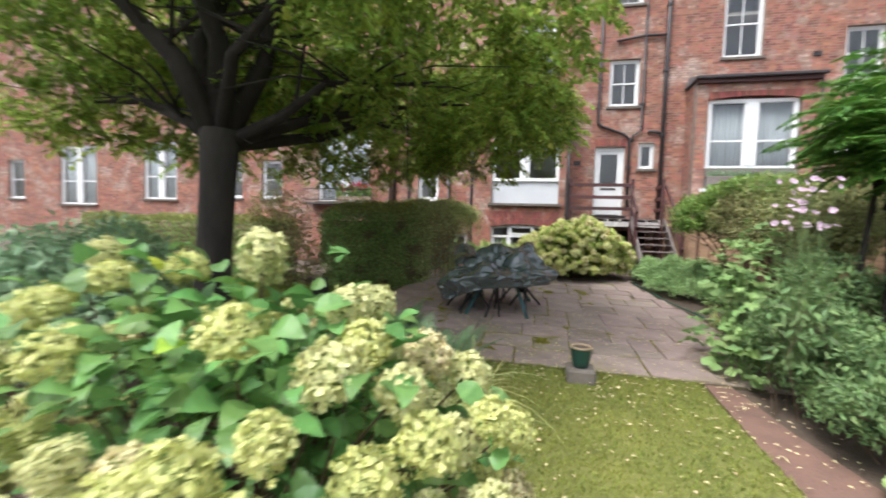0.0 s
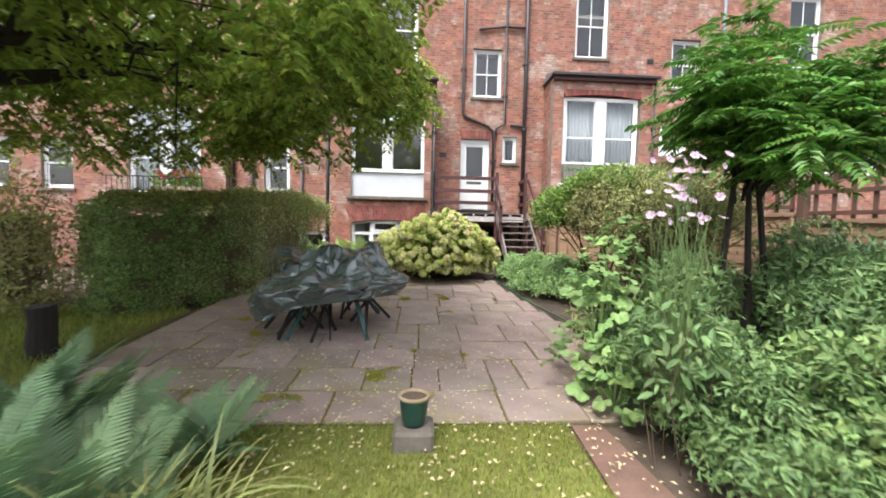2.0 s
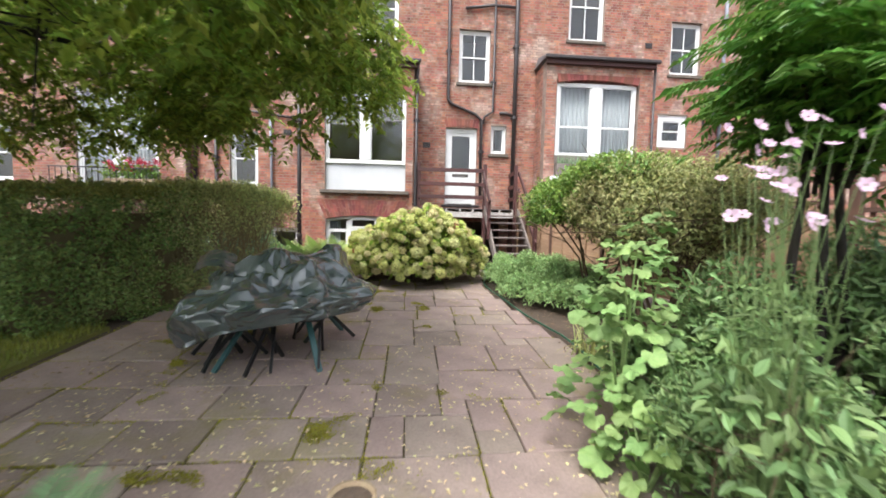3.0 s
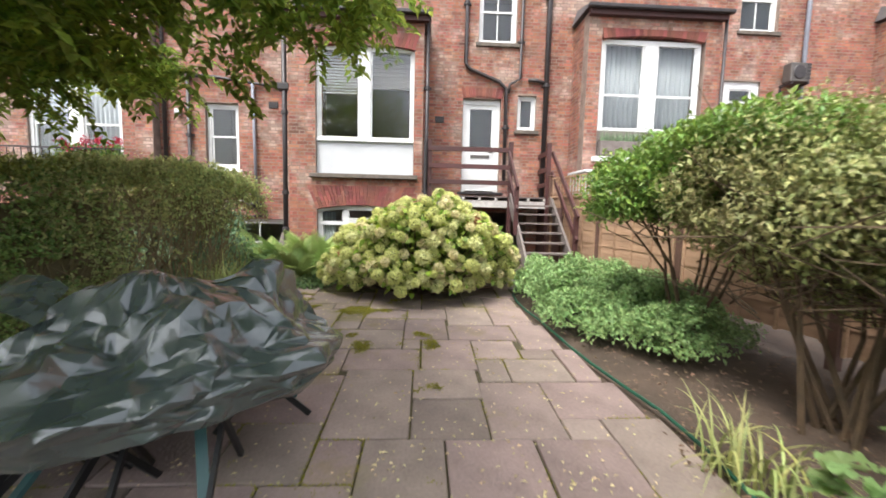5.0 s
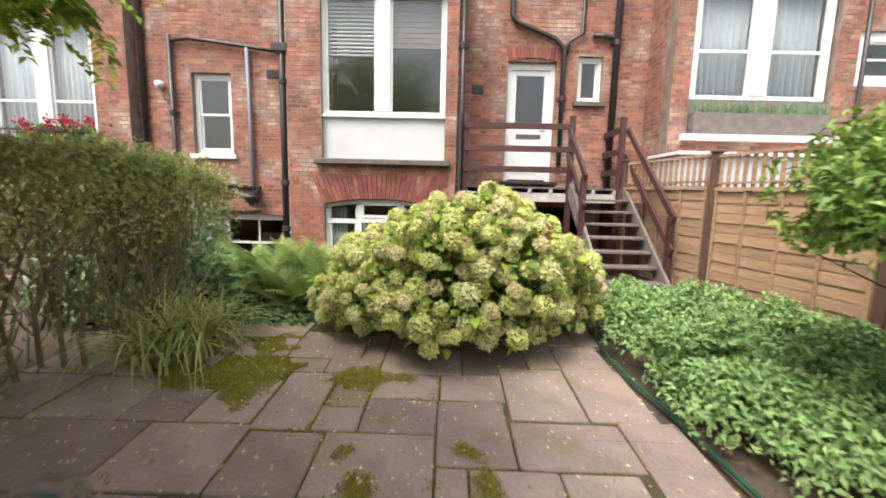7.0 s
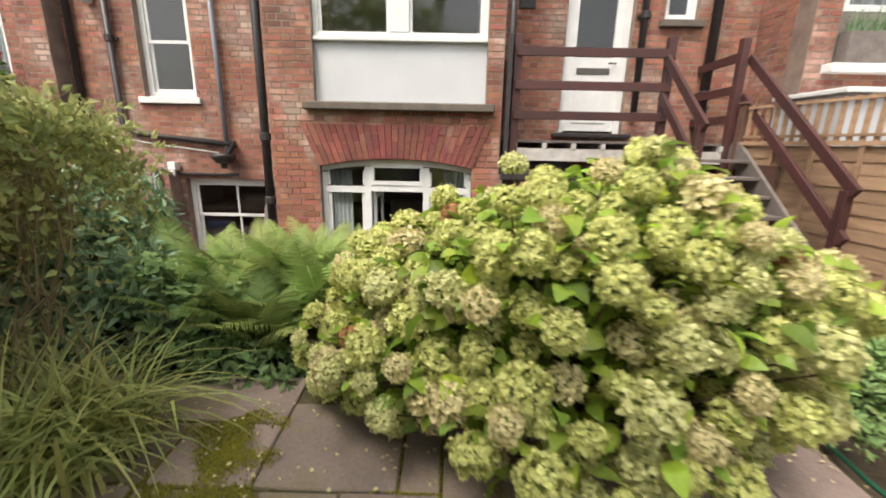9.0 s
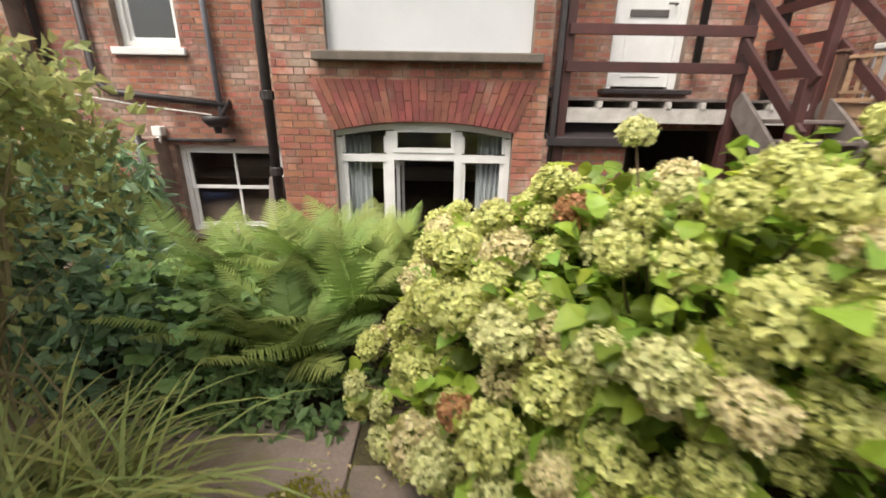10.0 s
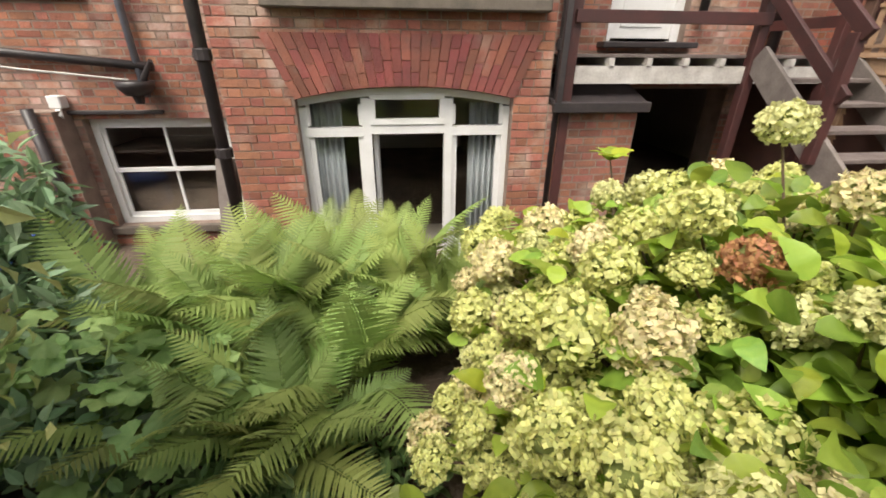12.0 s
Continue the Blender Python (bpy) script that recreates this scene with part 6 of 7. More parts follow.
# clipped hedge
def hedge(name, label, x0, x1, y0, y1, z1, n, leaf=0.045, mats=None, zb=None, ragged=False):
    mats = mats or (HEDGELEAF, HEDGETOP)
    h = thing(name, label, "hedge")
    zb = ground_z((x0 + x1) / 2, y0) - 0.02 if zb is None else zb
    core = Geo()
    core.box(x0 + 0.16, x1 - (1.75 if ragged else 0.16), y0 + (0.3 if ragged else 0.16), y1 - 0.16, zb, z1 - (0.42 if ragged else 0.14))
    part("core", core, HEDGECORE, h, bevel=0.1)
    areas = np.array([(x1 - x0) * (z1 - zb)] * 2 + [(y1 - y0) * (z1 - zb)] * 2 + [(x1 - x0) * (y1 - y0)])
    pick = rng.choice(5, n, p=areas / areas.sum())
    u, v = rng.random(n), rng.random(n)
    p = np.empty((n, 3)); d = np.zeros((n, 3))
    for k, nrm in enumerate(((0, -1, 0), (0, 1, 0), (-1, 0, 0), (1, 0, 0), (0, 0, 1))):
        s = pick == k
        if k < 2:
            p[s] = np.column_stack([x0 + u[s] * (x1 - x0), np.full(s.sum(), (y0, y1)[k]), zb + v[s] * (z1 - zb)])
        elif k < 4:
            p[s] = np.column_stack([np.full(s.sum(), (x0, x1)[k - 2]), y0 + u[s] * (y1 - y0), zb + v[s] * (z1 - zb)])
        else:
            p[s] = np.column_stack([x0 + u[s] * (x1 - x0), y0 + v[s] * (y1 - y0), np.full(s.sum(), z1)])
        d[s] = nrm
    wob = np.array([noise.noise(Vector(q) * 1.6) * 0.09 + noise.noise(Vector(q) * 5) * 0.05 for q in p])[:, None]
    ctr = np.array([(x0 + x1) / 2, (y0 + y1) / 2, (zb + z1) / 2])
    half = np.array([(x1 - x0) / 2, (y1 - y0) / 2, (z1 - zb) / 2])
    q = np.abs((p - ctr) / half)
    corner = (np.sort(q, 1)[:, 1] > 0.86)[:, None]
    p = p + d * wob - d * rng.uniform(0, 0.15, (n, 1)) ** 1.2 + np.where(corner, (ctr - p) * 0.035, 0)
    top = (p[:, 2] > z1 - 0.10)
    if ragged:
        e = np.clip((p[:, 0] - x0) / (x1 - x0) * 2 - 0.9, 0, 1)
        inset = 0.5 * np.clip(0.75 - (p[:, 2] - zb) / (z1 - zb), 0, 1) * e
        p[:, 1] += inset * (p[:, 1] < (y0 + y1) / 2)
        p[:, 0] -= inset * 1.2
        p[:, 2] -= 0.14 * np.clip((2.3 - p[:, 0]) / 0.6, 0, 1) * (p[:, 2] - zb) / (z1 - zb)
        p[:, 2] -= 0.30 * np.clip((p[:, 0] - x1 + 0.9), 0, 1) ** 2 * (p[:, 2] - zb) / (z1 - zb)
        p += rng.normal(0, 0.05, p.shape) * e[:, None]
        lowly = np.clip((z1 - 0.30 - p[:, 2]) / 0.5, 0, 1)
        clump = np.array([noise.noise(Vector(q) * 3.3) for q in p])
        thin = (rng.random(n) < (0.55 + 0.4 * lowly) * np.clip((p[:, 0] - 2.2) * 1.6, 0, 1) * (p[:, 2] < z1 - 0.22)) | ((clump < -0.22) & (p[:, 2] < z1 - 0.15))
        p += rng.normal(0, 0.035, p.shape)
        p, d, top, n = p[~thin], d[~thin], top[~thin], int((~thin).sum())
    a = unit(d * 0.5 + rng.normal(0, 0.7, (n, 3)) + np.array([0, 0, 0.25]))
    L = rng.uniform(0.7, 1.4, n) * leaf
    wild = (p[:, 0] > 2.2 + rng.normal(0, 0.35, n)) if ragged else np.zeros(n, bool)
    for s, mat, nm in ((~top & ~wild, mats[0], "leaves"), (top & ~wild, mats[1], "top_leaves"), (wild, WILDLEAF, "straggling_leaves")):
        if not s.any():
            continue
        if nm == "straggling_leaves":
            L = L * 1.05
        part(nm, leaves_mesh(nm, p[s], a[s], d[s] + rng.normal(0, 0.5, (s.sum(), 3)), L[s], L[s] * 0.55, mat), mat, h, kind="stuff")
    return h


hedge("clipped_hedge", "tall clipped evergreen hedge beside the patio", 0.35, 4.5, 0.0, 0.9, 1.72, 78000, 0.047, zb=-0.05, ragged=True).matrix_basis = pose(-3.4, 6.3, 0.23, 0, -1.6, 62.9)
hedge("low_hedge", "dark low hedge along the garden wall", -10.5, -5.2, 7.4, 8.2, 1.55, 16000, 0.06)
tw = Geo()
for k in range(420):
    x, z, y = rng.uniform(1.9, 4.1), rng.uniform(0.15, 1.3), rng.uniform(0.0, 0.75)
    tw.tube([(x, y + 0.05, z), (x + rng.normal(0, 0.06), y, z + 0.22), (x + rng.normal(0, 0.14), y + rng.normal(-0.03, 0.08), z + 0.42)], [0.007, 0.005, 0.002], 4, False)
for k in range(16):
    x, y = 2.0 + 0.13 * k + rng.normal(0, 0.05), rng.uniform(0.2, 0.65)
    tw.tube([(x, y, -0.05), (x + rng.normal(0, 0.05), y + rng.normal(0, 0.05), 0.5), (x + rng.normal(0, 0.12), y + rng.normal(0, 0.1), 1.0), (x + rng.normal(0, 0.22), y + rng.normal(0, 0.15), 1.5)], [0.022, 0.017, 0.012, 0.005], 6, False)
part("bare_wood", tw, DRYTWIG, bpy.data.objects["clipped_hedge"], kind="stuff")


# shrubs with stems and clouds of leaves
def shrub(name, label, category, base, blobs, n, leaf, mat, stems=8, core=False, low=-1.0, inner=0.55, asp=0.5, extra=None, stem_r=0.02):
    """Stems that branch into several uneven clouds of leaves: blobs are (centre, radii)."""
    t = thing(name, label, category)
    vol = np.array([b[1][0] * b[1][1] + b[1][1] * b[1][2] + b[1][0] * b[1][2] for b in blobs])
    P, D = [], []
    for b, k in zip(blobs, vol / vol.sum()):
        p, d = ellipsoid_points(int(n * k), b[0], b[1], inner, low)
        P.append(p); D.append(d)
    P, D = np.concatenate(P), np.concatenate(D)
    gap = np.array([noise.noise(Vector(q) * 3.1) for q in P])
    keep = gap > -0.38
    P, D = P[keep], D[keep]
    a = unit(D * 0.4 + rng.normal(0, 0.6, P.shape) + np.array([0, 0, -0.1]))
    L = rng.uniform(0.6, 1.35, len(P)) * leaf
    part("leaves", leaves_mesh("leaves", P, a, D * 0.7 + np.array([0, 0, 0.8]) + rng.normal(0, 0.35, P.shape), L, L * asp, mat, fine=leaf >= 0.07), mat, t, kind="stuff")
    if stems:
        for k in range(stems):
            g = Geo()
            b = blobs[k % len(blobs)]
            tip = Vector(b[0]) + Vector((rng.normal(0, b[1][0] * 0.45), rng.normal(0, b[1][1] * 0.45), rng.uniform(-0.3, 0.5) * b[1][2]))
            s = Vector(base) + Vector((rng.normal(0, 0.08), rng.normal(0, 0.08), -0.05))
            mid = s.lerp(tip, 0.45) + Vector((rng.normal(0, 0.10), rng.normal(0, 0.10), 0.1))
            g.tube([s, s.lerp(mid, 0.5), mid, mid.lerp(tip, 0.6), tip], [stem_r, stem_r * 0.85, stem_r * 0.65, stem_r * 0.45, stem_r * 0.2], 6, False)
            for q in range(4):
                e = Vector(b[0]) + Vector((rng.normal(0, b[1][0] * 0.6), rng.normal(0, b[1][1] * 0.6), rng.normal(0, b[1][2] * 0.5)))
                g.tube([mid.lerp(tip, 0.3 + 0.15 * q), mid.lerp(e, 0.6) + Vector((0, 0, 0.05)), e], [stem_r * 0.4, stem_r * 0.25, stem_r * 0.12], 5, False)
            part("stem", g, STEM, t)
    return t


gz = ground_z(3.4, 8)
shrub("privet_shrub", "rounded privet shrub on bare branching stems before the fence", "shrub", (3.35, 8.05, gz), [((2.9, 8.2, 1.82), (0.6, 0.6, 0.42)), ((3.35, 7.85, 2.02), (0.75, 0.7, 0.42)), ((3.6, 8.3, 1.88), (0.6, 0.6, 0.45)), ((3.4, 7.35, 2.22), (0.7, 0.75, 0.24))], 27000, 0.06, SHRUBLEAF, 9, low=-0.7)
shrub("straggly_shrub", "straggly brownish shrub with bare lower branches by the fence", "shrub", (3.55, 6.75, gz - 0.05), [((3.45, 6.95, 1.8), (0.8, 0.95, 0.62)), ((3.7, 6.2, 1.75), (0.7, 0.75, 0.55)), ((3.85, 7.1, 1.35), (0.45, 0.8, 0.45)), ((3.3, 7.35, 1.8), (0.65, 0.6, 0.5))], 66000, 0.046, THINLEAF, 12, inner=0.25, stem_r=0.024)
tg = Geo()
for k in range(260):
    a = np.array([rng.normal(3.5, 0.25), rng.normal(6.8, 0.4), rng.uniform(0.9, 1.7)])
    b = np.array([rng.normal(-0.1, 0.3), rng.normal(-0.1, 0.35), rng.uniform(0.05, 0.4)])
    tg.tube([a, a + b * 0.5 + rng.normal(0, 0.03, 3), a + b], [0.007, 0.005, 0.002], 4, False)
part("fine_wood", tg, STEM, bpy.data.objects["straggly_shrub"], kind="stuff")
shrub("japanese_anemone", "tall pale pink anemones on thin stems beside the path", "flower", (2.05, 3.75, 0.12), [((2.0, 3.7, 0.85), (0.26, 0.28, 0.45))], 420, 0.085, BORDERLEAF, 5, asp=0.4, stem_r=0.005)


def open_flower(mat):
    """A shallow bloom of six rounded petals round a small eye, 1 unit across, facing z."""
    g = Geo()
    for k in range(6):
        a = k * math.pi / 3
        m = Matrix.Rotation(a, 4, "Z")
        g.add([m @ Vector(q) for q in ((0.05, 0, 0), (0.25, -0.2, 0.05), (0.46, -0.15, 0.13), (0.52, 0, 0.15), (0.46, 0.15, 0.13), (0.25, 0.2, 0.05))], [(0, 1, 2, 3), (0, 3, 4, 5)])
    return g.mesh("bloom", mat, 0, True)


BLOOM = open_flower(LILAC)
for k in range(34):
    x, y, z = rng.normal(1.98, 0.09), rng.normal(3.72, 0.11), rng.uniform(1.55, 1.97)
    st = part("flower_stem", Geo().tube([(2.04 + 0.3 * (x - 2.0), 3.74 + 0.3 * (y - 3.72), 0.5), (0.4 * 2.03 + 0.6 * x + rng.normal(0, 0.06), 0.4 * 3.74 + 0.6 * y + rng.normal(0, 0.06), 1.2), (x, y, z)], [0.003, 0.0022, 0.0015], 5, False), BORDERLEAF, bpy.data.objects["japanese_anemone"])
    fl = part("bloom", BLOOM, None, st, "pale pink bloom")
    fl.matrix_local = pose(x, y, z, rng.uniform(20, 85), 0, rng.uniform(-60, 60)) @ Matrix.Scale(rng.uniform(0.04, 0.06), 4)

def tufts(bl, n):
    """Smaller uneven mounds standing out of a mound of leaves."""
    (x, y, z), (a, b, c) = bl
    return [((x + rng.uniform(-0.75, 0.75) * a, y + rng.uniform(-0.75, 0.75) * b, z + rng.uniform(0.35, 0.95) * c), (rng.uniform(0.14, 0.28), rng.uniform(0.14, 0.28), rng.uniform(0.10, 0.24))) for _ in range(n)]


for bl in (((3.0, 10.5, 0.52), (0.8, 0.7, 0.3)), ((2.95, 9.6, 0.55), (0.92, 0.75, 0.34)), ((2.75, 8.8, 0.48), (0.7, 0.7, 0.3)), ((3.25, 8.2, 0.45), (0.85, 0.7, 0.28)), ((3.5, 9.2, 0.5), (0.6, 0.9, 0.3))):
    shrub("ground_cover_clump", "low mound of pale green ground cover before the fence", "ground cover", (bl[0][0], bl[0][1], 0.3), [bl] + tufts(bl, 8), 10500, 0.052, COVERLEAF, 10, low=-0.15, asp=0.5, stem_r=0.005)
BORDER = [((2.75, 3.6, 0.42), (0.65, 0.7, 0.42)), ((2.5, 4.5, 0.45), (0.5, 0.6, 0.4)), ((3.4, 3.3, 0.6), (0.7, 0.8, 0.5)), ((3.0, 2.5, 0.5), (0.6, 0.7, 0.45)), ((3.9, 4.4, 0.7), (0.7, 0.9, 0.6)), ((3.5, 5.3, 0.6), (0.7, 0.8, 0.45)), ((4.2, 3.0, 0.8), (0.6, 0.9, 0.7)), ((3.2, 1.6, 0.45), (0.7, 0.7, 0.5)), ((2.35, 3.2, 0.38), (0.45, 0.6, 0.36)), ((2.3, 3.95, 0.42), (0.4, 0.5, 0.4)), ((2.75, 3.0, 0.62), (0.6, 0.6, 0.38))]
for k, bl in enumerate(BORDER):
    shrub("border_plant", "dense leafy border perennial spilling over the bed", "border plant", (bl[0][0], bl[0][1], 0.12), [bl, ((bl[0][0] - 0.1, bl[0][1] + 0.2, bl[0][2] * 0.8), (bl[1][0] * 0.7, bl[1][1] * 0.7, bl[1][2] * 0.7))] + tufts(bl, 6), 7000, (0.048, 0.066, 0.055)[k % 3], (BORDERLEAF, BORDERLEAF, HERBLEAF, BLUELEAF)[k % 4], 8, low=-0.35, asp=(0.3, 0.5, 0.38)[k % 3], stem_r=0.006)
shrub("phlox", "pale pink phlox on blue-green stems in the border", "flower", (3.3, 2.5, 0.2), [((3.35, 2.75, 0.95), (0.35, 0.35, 0.35)), ((4.3, 4.9, 1.1), (0.4, 0.4, 0.4))], 1500, 0.12, BLUELEAF, 6, asp=0.28)
fl = []
for c in ((3.05, 2.95, 1.1), (3.3, 2.6, 1.25), (2.75, 2.9, 0.85)):
    fl.append(np.array(c) + rng.normal(0, 0.04, (60, 3)))
fl = np.concatenate(fl)
part("flowers", leaves_mesh("flowers", fl, rng.normal(0, 1, fl.shape), rng.normal(0, 1, fl.shape), 0.035, 0.035, LILAC), LILAC, bpy.data.objects["phlox"], "pale pink flower clusters")


shrub("polypody_bush", "blue-green feathery bush below the small tree", "shrub", (3.9, 4.9, 0.2), [((4.05, 4.7, 1.0), (0.5, 0.5, 0.45)), ((4.45, 5.3, 1.2), (0.5, 0.6, 0.5)), ((3.3, 3.9, 0.9), (0.45, 0.45, 0.35)), ((3.6, 4.3, 1.15), (0.5, 0.45, 0.35)), ((2.75, 4.75, 1.0), (0.4, 0.4, 0.4))], 15000, 0.07, BORDERLEAF, 8, asp=0.34, stem_r=0.008)


# mallow with lobed leaves
def lobed_leaf(mat):
    g, n = Geo(), 40
    g.v.append((0, 0, 0))
    for i in range(n + 1):
        a = -2.75 + 5.5 * i / n
        r = 0.5 * (0.72 + 0.28 * abs(math.cos(a * 1.28)) ** 0.8) * (1 + 0.04 * (-1) ** i)
        g.v.append((r * math.cos(a) + 0.12, r * math.sin(a), 0.06 * math.cos(a * 5) - 0.25 * r * r))
    g.f = [(0, i, i + 1) for i in range(1, n + 1)]
    return g.mesh("leaf", mat, 0, True)


LOBED = lobed_leaf(MALLOW)


def mallow(x, y, h, n, spread, label, seed):
    rr = random.Random(seed)
    t = thing("mallow", label, "mallow", "mallow plants at the edge of the bed")
    z = ground_z(x, y)
    for k in range(6):
        st = Geo()
        tip = Vector((x + rr.gauss(0, spread * 0.5), y + rr.gauss(0, spread * 0.5), z + h * rr.uniform(0.5, 1.0)))
        st.tube([(x, y, z - 0.03), (x + (tip.x - x) * 0.4, y + (tip.y - y) * 0.4, z + (tip.z - z) * 0.55), tip], [0.012, 0.01, 0.005], 6, False)
        part("stem", st, COVERLEAF, t)
    for k in range(n):
        u = rr.random() ** 0.8
        a = rr.uniform(0, 6.28)
        r = spread * (1.15 - u * 0.75) * rr.uniform(0.5, 1.0)
        p = Vector((x + r * math.cos(a), y + r * math.sin(a), z + 0.06 + h * u))
        lf = part("leaf", LOBED, None, t)
        lf.matrix_local = aim(p, (math.cos(a), math.sin(a), rr.uniform(-0.7, 0.2)), rr.uniform(0.10, 0.20) * (1.1 - 0.4 * u), rr.gauss(0, 0.35))
    return t


mallow(2.0, 4.75, 1.25, 130, 0.42, "tall mallow with big pale lobed leaves beside the path", 1)
mallow(2.35, 5.15, 1.45, 90, 0.35, "tall mallow stem with lobed leaves in the bed", 2)
mallow(1.95, 4.35, 0.45, 60, 0.3, "low lobed mallow leaves over the path edge", 3)
mallow(2.35, 2.75, 0.25, 36, 0.35, "flat broad leaves at the edge of the bed", 4)
mallow(2.62, 5.75, 0.35, 40, 0.3, "low lobed leaves at the corner of the paving", 5)


mallow(-1.5, 10.85, 0.4, 70, 0.42, "low lobed leaves beside the ferns", 6)
mallow(-1.95, 10.9, 0.55, 60, 0.4, "leafy lobed plant beside the ferns", 7)


# small tree with feather leaves
def pinnate_tree():
    t = thing("sumac_tree", "small tree with long feather-shaped green leaves beside the fence", "tree")
    b = Vector((3.12, 4.6, 0.12))
    g = Geo()
    tips = []
    for k in range(24):
        a = 2 * math.pi * k * 0.382 + 0.3
        r = 0.10 + 0.56 * rng.random() ** 0.7
        tip = b + Vector((0.22 + r * 1.1 * math.cos(a), r * math.sin(a), 1.98 + (1.3 - 0.8 * r) * rng.uniform(0.05, 0.98)))
        fork = b + Vector((0.10 * math.cos(a), 0.10 * math.sin(a), 1.75 + rng.uniform(-0.15, 0.15)))
        g.tube([fork, fork.lerp(tip, 0.5) + Vector((0, 0, 0.15)), tip], [0.016, 0.011, 0.006], 6, False)
        tips.append(tip)
    for k in (-0.11, 0.03, 0.12):
        g.tube([b + Vector((k, k, -0.05)), b + Vector((k * 1.9, 0, 0.8)), b + Vector((k * 0.8, 0.03, 1.9))], [0.034, 0.028, 0.02], 8, False)
    part("trunk", g, BARK, t)
    base, along, nrm = [], [], []
    for tip in tips:
        for q in range(36):
            a = rng.uniform(0, 6.28)
            el = rng.uniform(-0.5, 0.5)
            d = np.array([math.cos(a) * math.cos(el), math.sin(a) * math.cos(el), math.sin(el)])
            L = rng.uniform(0.28, 0.46)
            s = np.cross(d, [0, 0, 1.0]); s /= np.linalg.norm(s)
            o = np.array(tip) + rng.normal(0, 0.12, 3)
            for w in range(11):
                u = (w + 1.5) / 12
                p = o + d * L * u - np.array([0, 0, 0.22 * L * u * u])
                for sg in (-1, 1):
                    base.append(p)
                    along.append(s * sg + d * 0.55 + np.array([0, 0, -0.3]))
                    nrm.append([rng.normal(0, 0.35), rng.normal(0, 0.35), 1])
    n = len(base)
    part("crown", leaves_mesh("crown", np.array(base), np.array(along, dtype=float), np.array(nrm, dtype=float), rng.uniform(0.075, 0.12, n), rng.uniform(0.028, 0.042, n), SUMAC), SUMAC, t, kind="stuff")
    return t


pinnate_tree()


# the big tree
def big_tree():
    t = thing("garden_tree", "large spreading tree with fine feathery foliage over the lawn", "tree")
    b = Vector((-3.25, 3.55, 0.05))
    trunk = Geo()
    trunk.tube([b + Vector((0, 0, -0.15)), b + Vector((0.0, 0, 0.25)), b + Vector((0.02, 0, 1.0)), b + Vector((0.05, 0.02, 1.8)), b + Vector((0.06, 0.04, 2.35))], [0.30, 0.21, 0.165, 0.165, 0.19], 16)
    part("trunk", trunk, BARK, t, smooth=True)
    fork = b + Vector((0.06, 0.04, 2.2))
    ends = [(-1.9, -0.6, 4.3), (-0.5, 0.4, 5.4), (0.35, -0.5, 5.3), (0.8, 0.6, 4.9), (-1.3, 0.9, 4.6), (2.1, 0.8, 3.0), (-1.8, 0.2, 2.75), (2.2, 2.7, 3.3), (0.6, 3.4, 3.5), (-2.2, 2.6, 3.6), (1.3, 4.0, 3.2), (1.3, -1.0, 4.3)]
    limbs, tips = [], []
    for k, e in enumerate(ends):
        tip = b + Vector(e)
        d = tip - fork
        pts = [fork, fork + d * 0.25 + Vector((rng.normal(0, 0.12), rng.normal(0, 0.12), 0.25 if e[2] > 3.6 else 0.12)), fork + d * 0.55 + Vector((rng.normal(0, 0.18), rng.normal(0, 0.18), 0.2)), fork + d * 0.8 + Vector((0, 0, 0.1)), tip]
        r0 = 0.13 if k < 5 else 0.08
        lb = part("limb", Geo().tube(pts, [r0, r0 * 0.75, r0 * 0.5, r0 * 0.3, 0.012], 8), BARK, t, smooth=True)
        limbs.append(pts)
        tw = Geo()
        for q in range(16):
            u = rng.uniform(0.25, 1.0)
            i = min(int(u * 4), 3)
            s = pts[i].lerp(pts[i + 1], u * 4 - i)
            e2 = s + Vector((rng.normal(0, 0.8), rng.normal(0, 0.8), rng.normal(0.1, 0.4)))
            tw.tube([s, s.lerp(e2, 0.5) + Vector((0, 0, 0.1)), e2], [0.03 * (1.1 - u), 0.018 * (1.1 - u), 0.004], 5, False)
            tips.append(e2)
        part("fine_wood", tw, BARK, lb, kind="stuff")
    c, r = np.array([-2.75, 4.3, 4.5]), np.array([3.7, 4.2, 2.2])
    n = 3600
    d = unit(rng.normal(size=(n * 2, 3)))
    k = rng.uniform(0.3, 1.0, (n * 2, 1)) ** 0.55
    p = c + d * r * k * (1 + 0.2 * np.array([noise.noise(Vector(q) * 3) for q in d])[:, None])
    p = p[(p[:, 2] > 2.75) | (rng.random(len(p)) < 0.25)][:n]
    # the drooping rim over the paving
    m = 2500
    a, u = rng.uniform(-0.15, 3.5, m), rng.uniform(0.7, 1.0, m)
    inner = np.column_stack([rng.normal(-3.0, 0.95, 1500), rng.normal(3.8, 0.95, 1500), rng.uniform(2.9, 5.2, 1500)])
    ry = np.column_stack([c[0] - 0.15 + 3.35 * u * np.cos(a), c[1] + 4.2 * u * np.sin(a), rng.uniform(2.45, 4.2, m)])
    ry[:, 2] += np.clip((ry[:, 0] + 0.6) * 0.55, 0, 1.2)
    fx = rng.uniform(-2.1, 0.5, 700)
    fringe = np.column_stack([fx, rng.uniform(6.3, 8.2, 700), 2.62 + 0.45 * np.clip(fx + 0.6, 0, 2) + rng.uniform(0, 0.95, 700)])
    p = np.concatenate([p, inner, ry, fringe])
    gap = np.array([noise.noise(Vector(q) * 0.9) + 0.6 * noise.noise(Vector(q) * 2.3) for q in p])
    near = np.hypot(p[:, 0] - 0.3, p[:, 1] - 1.0) < 1.7
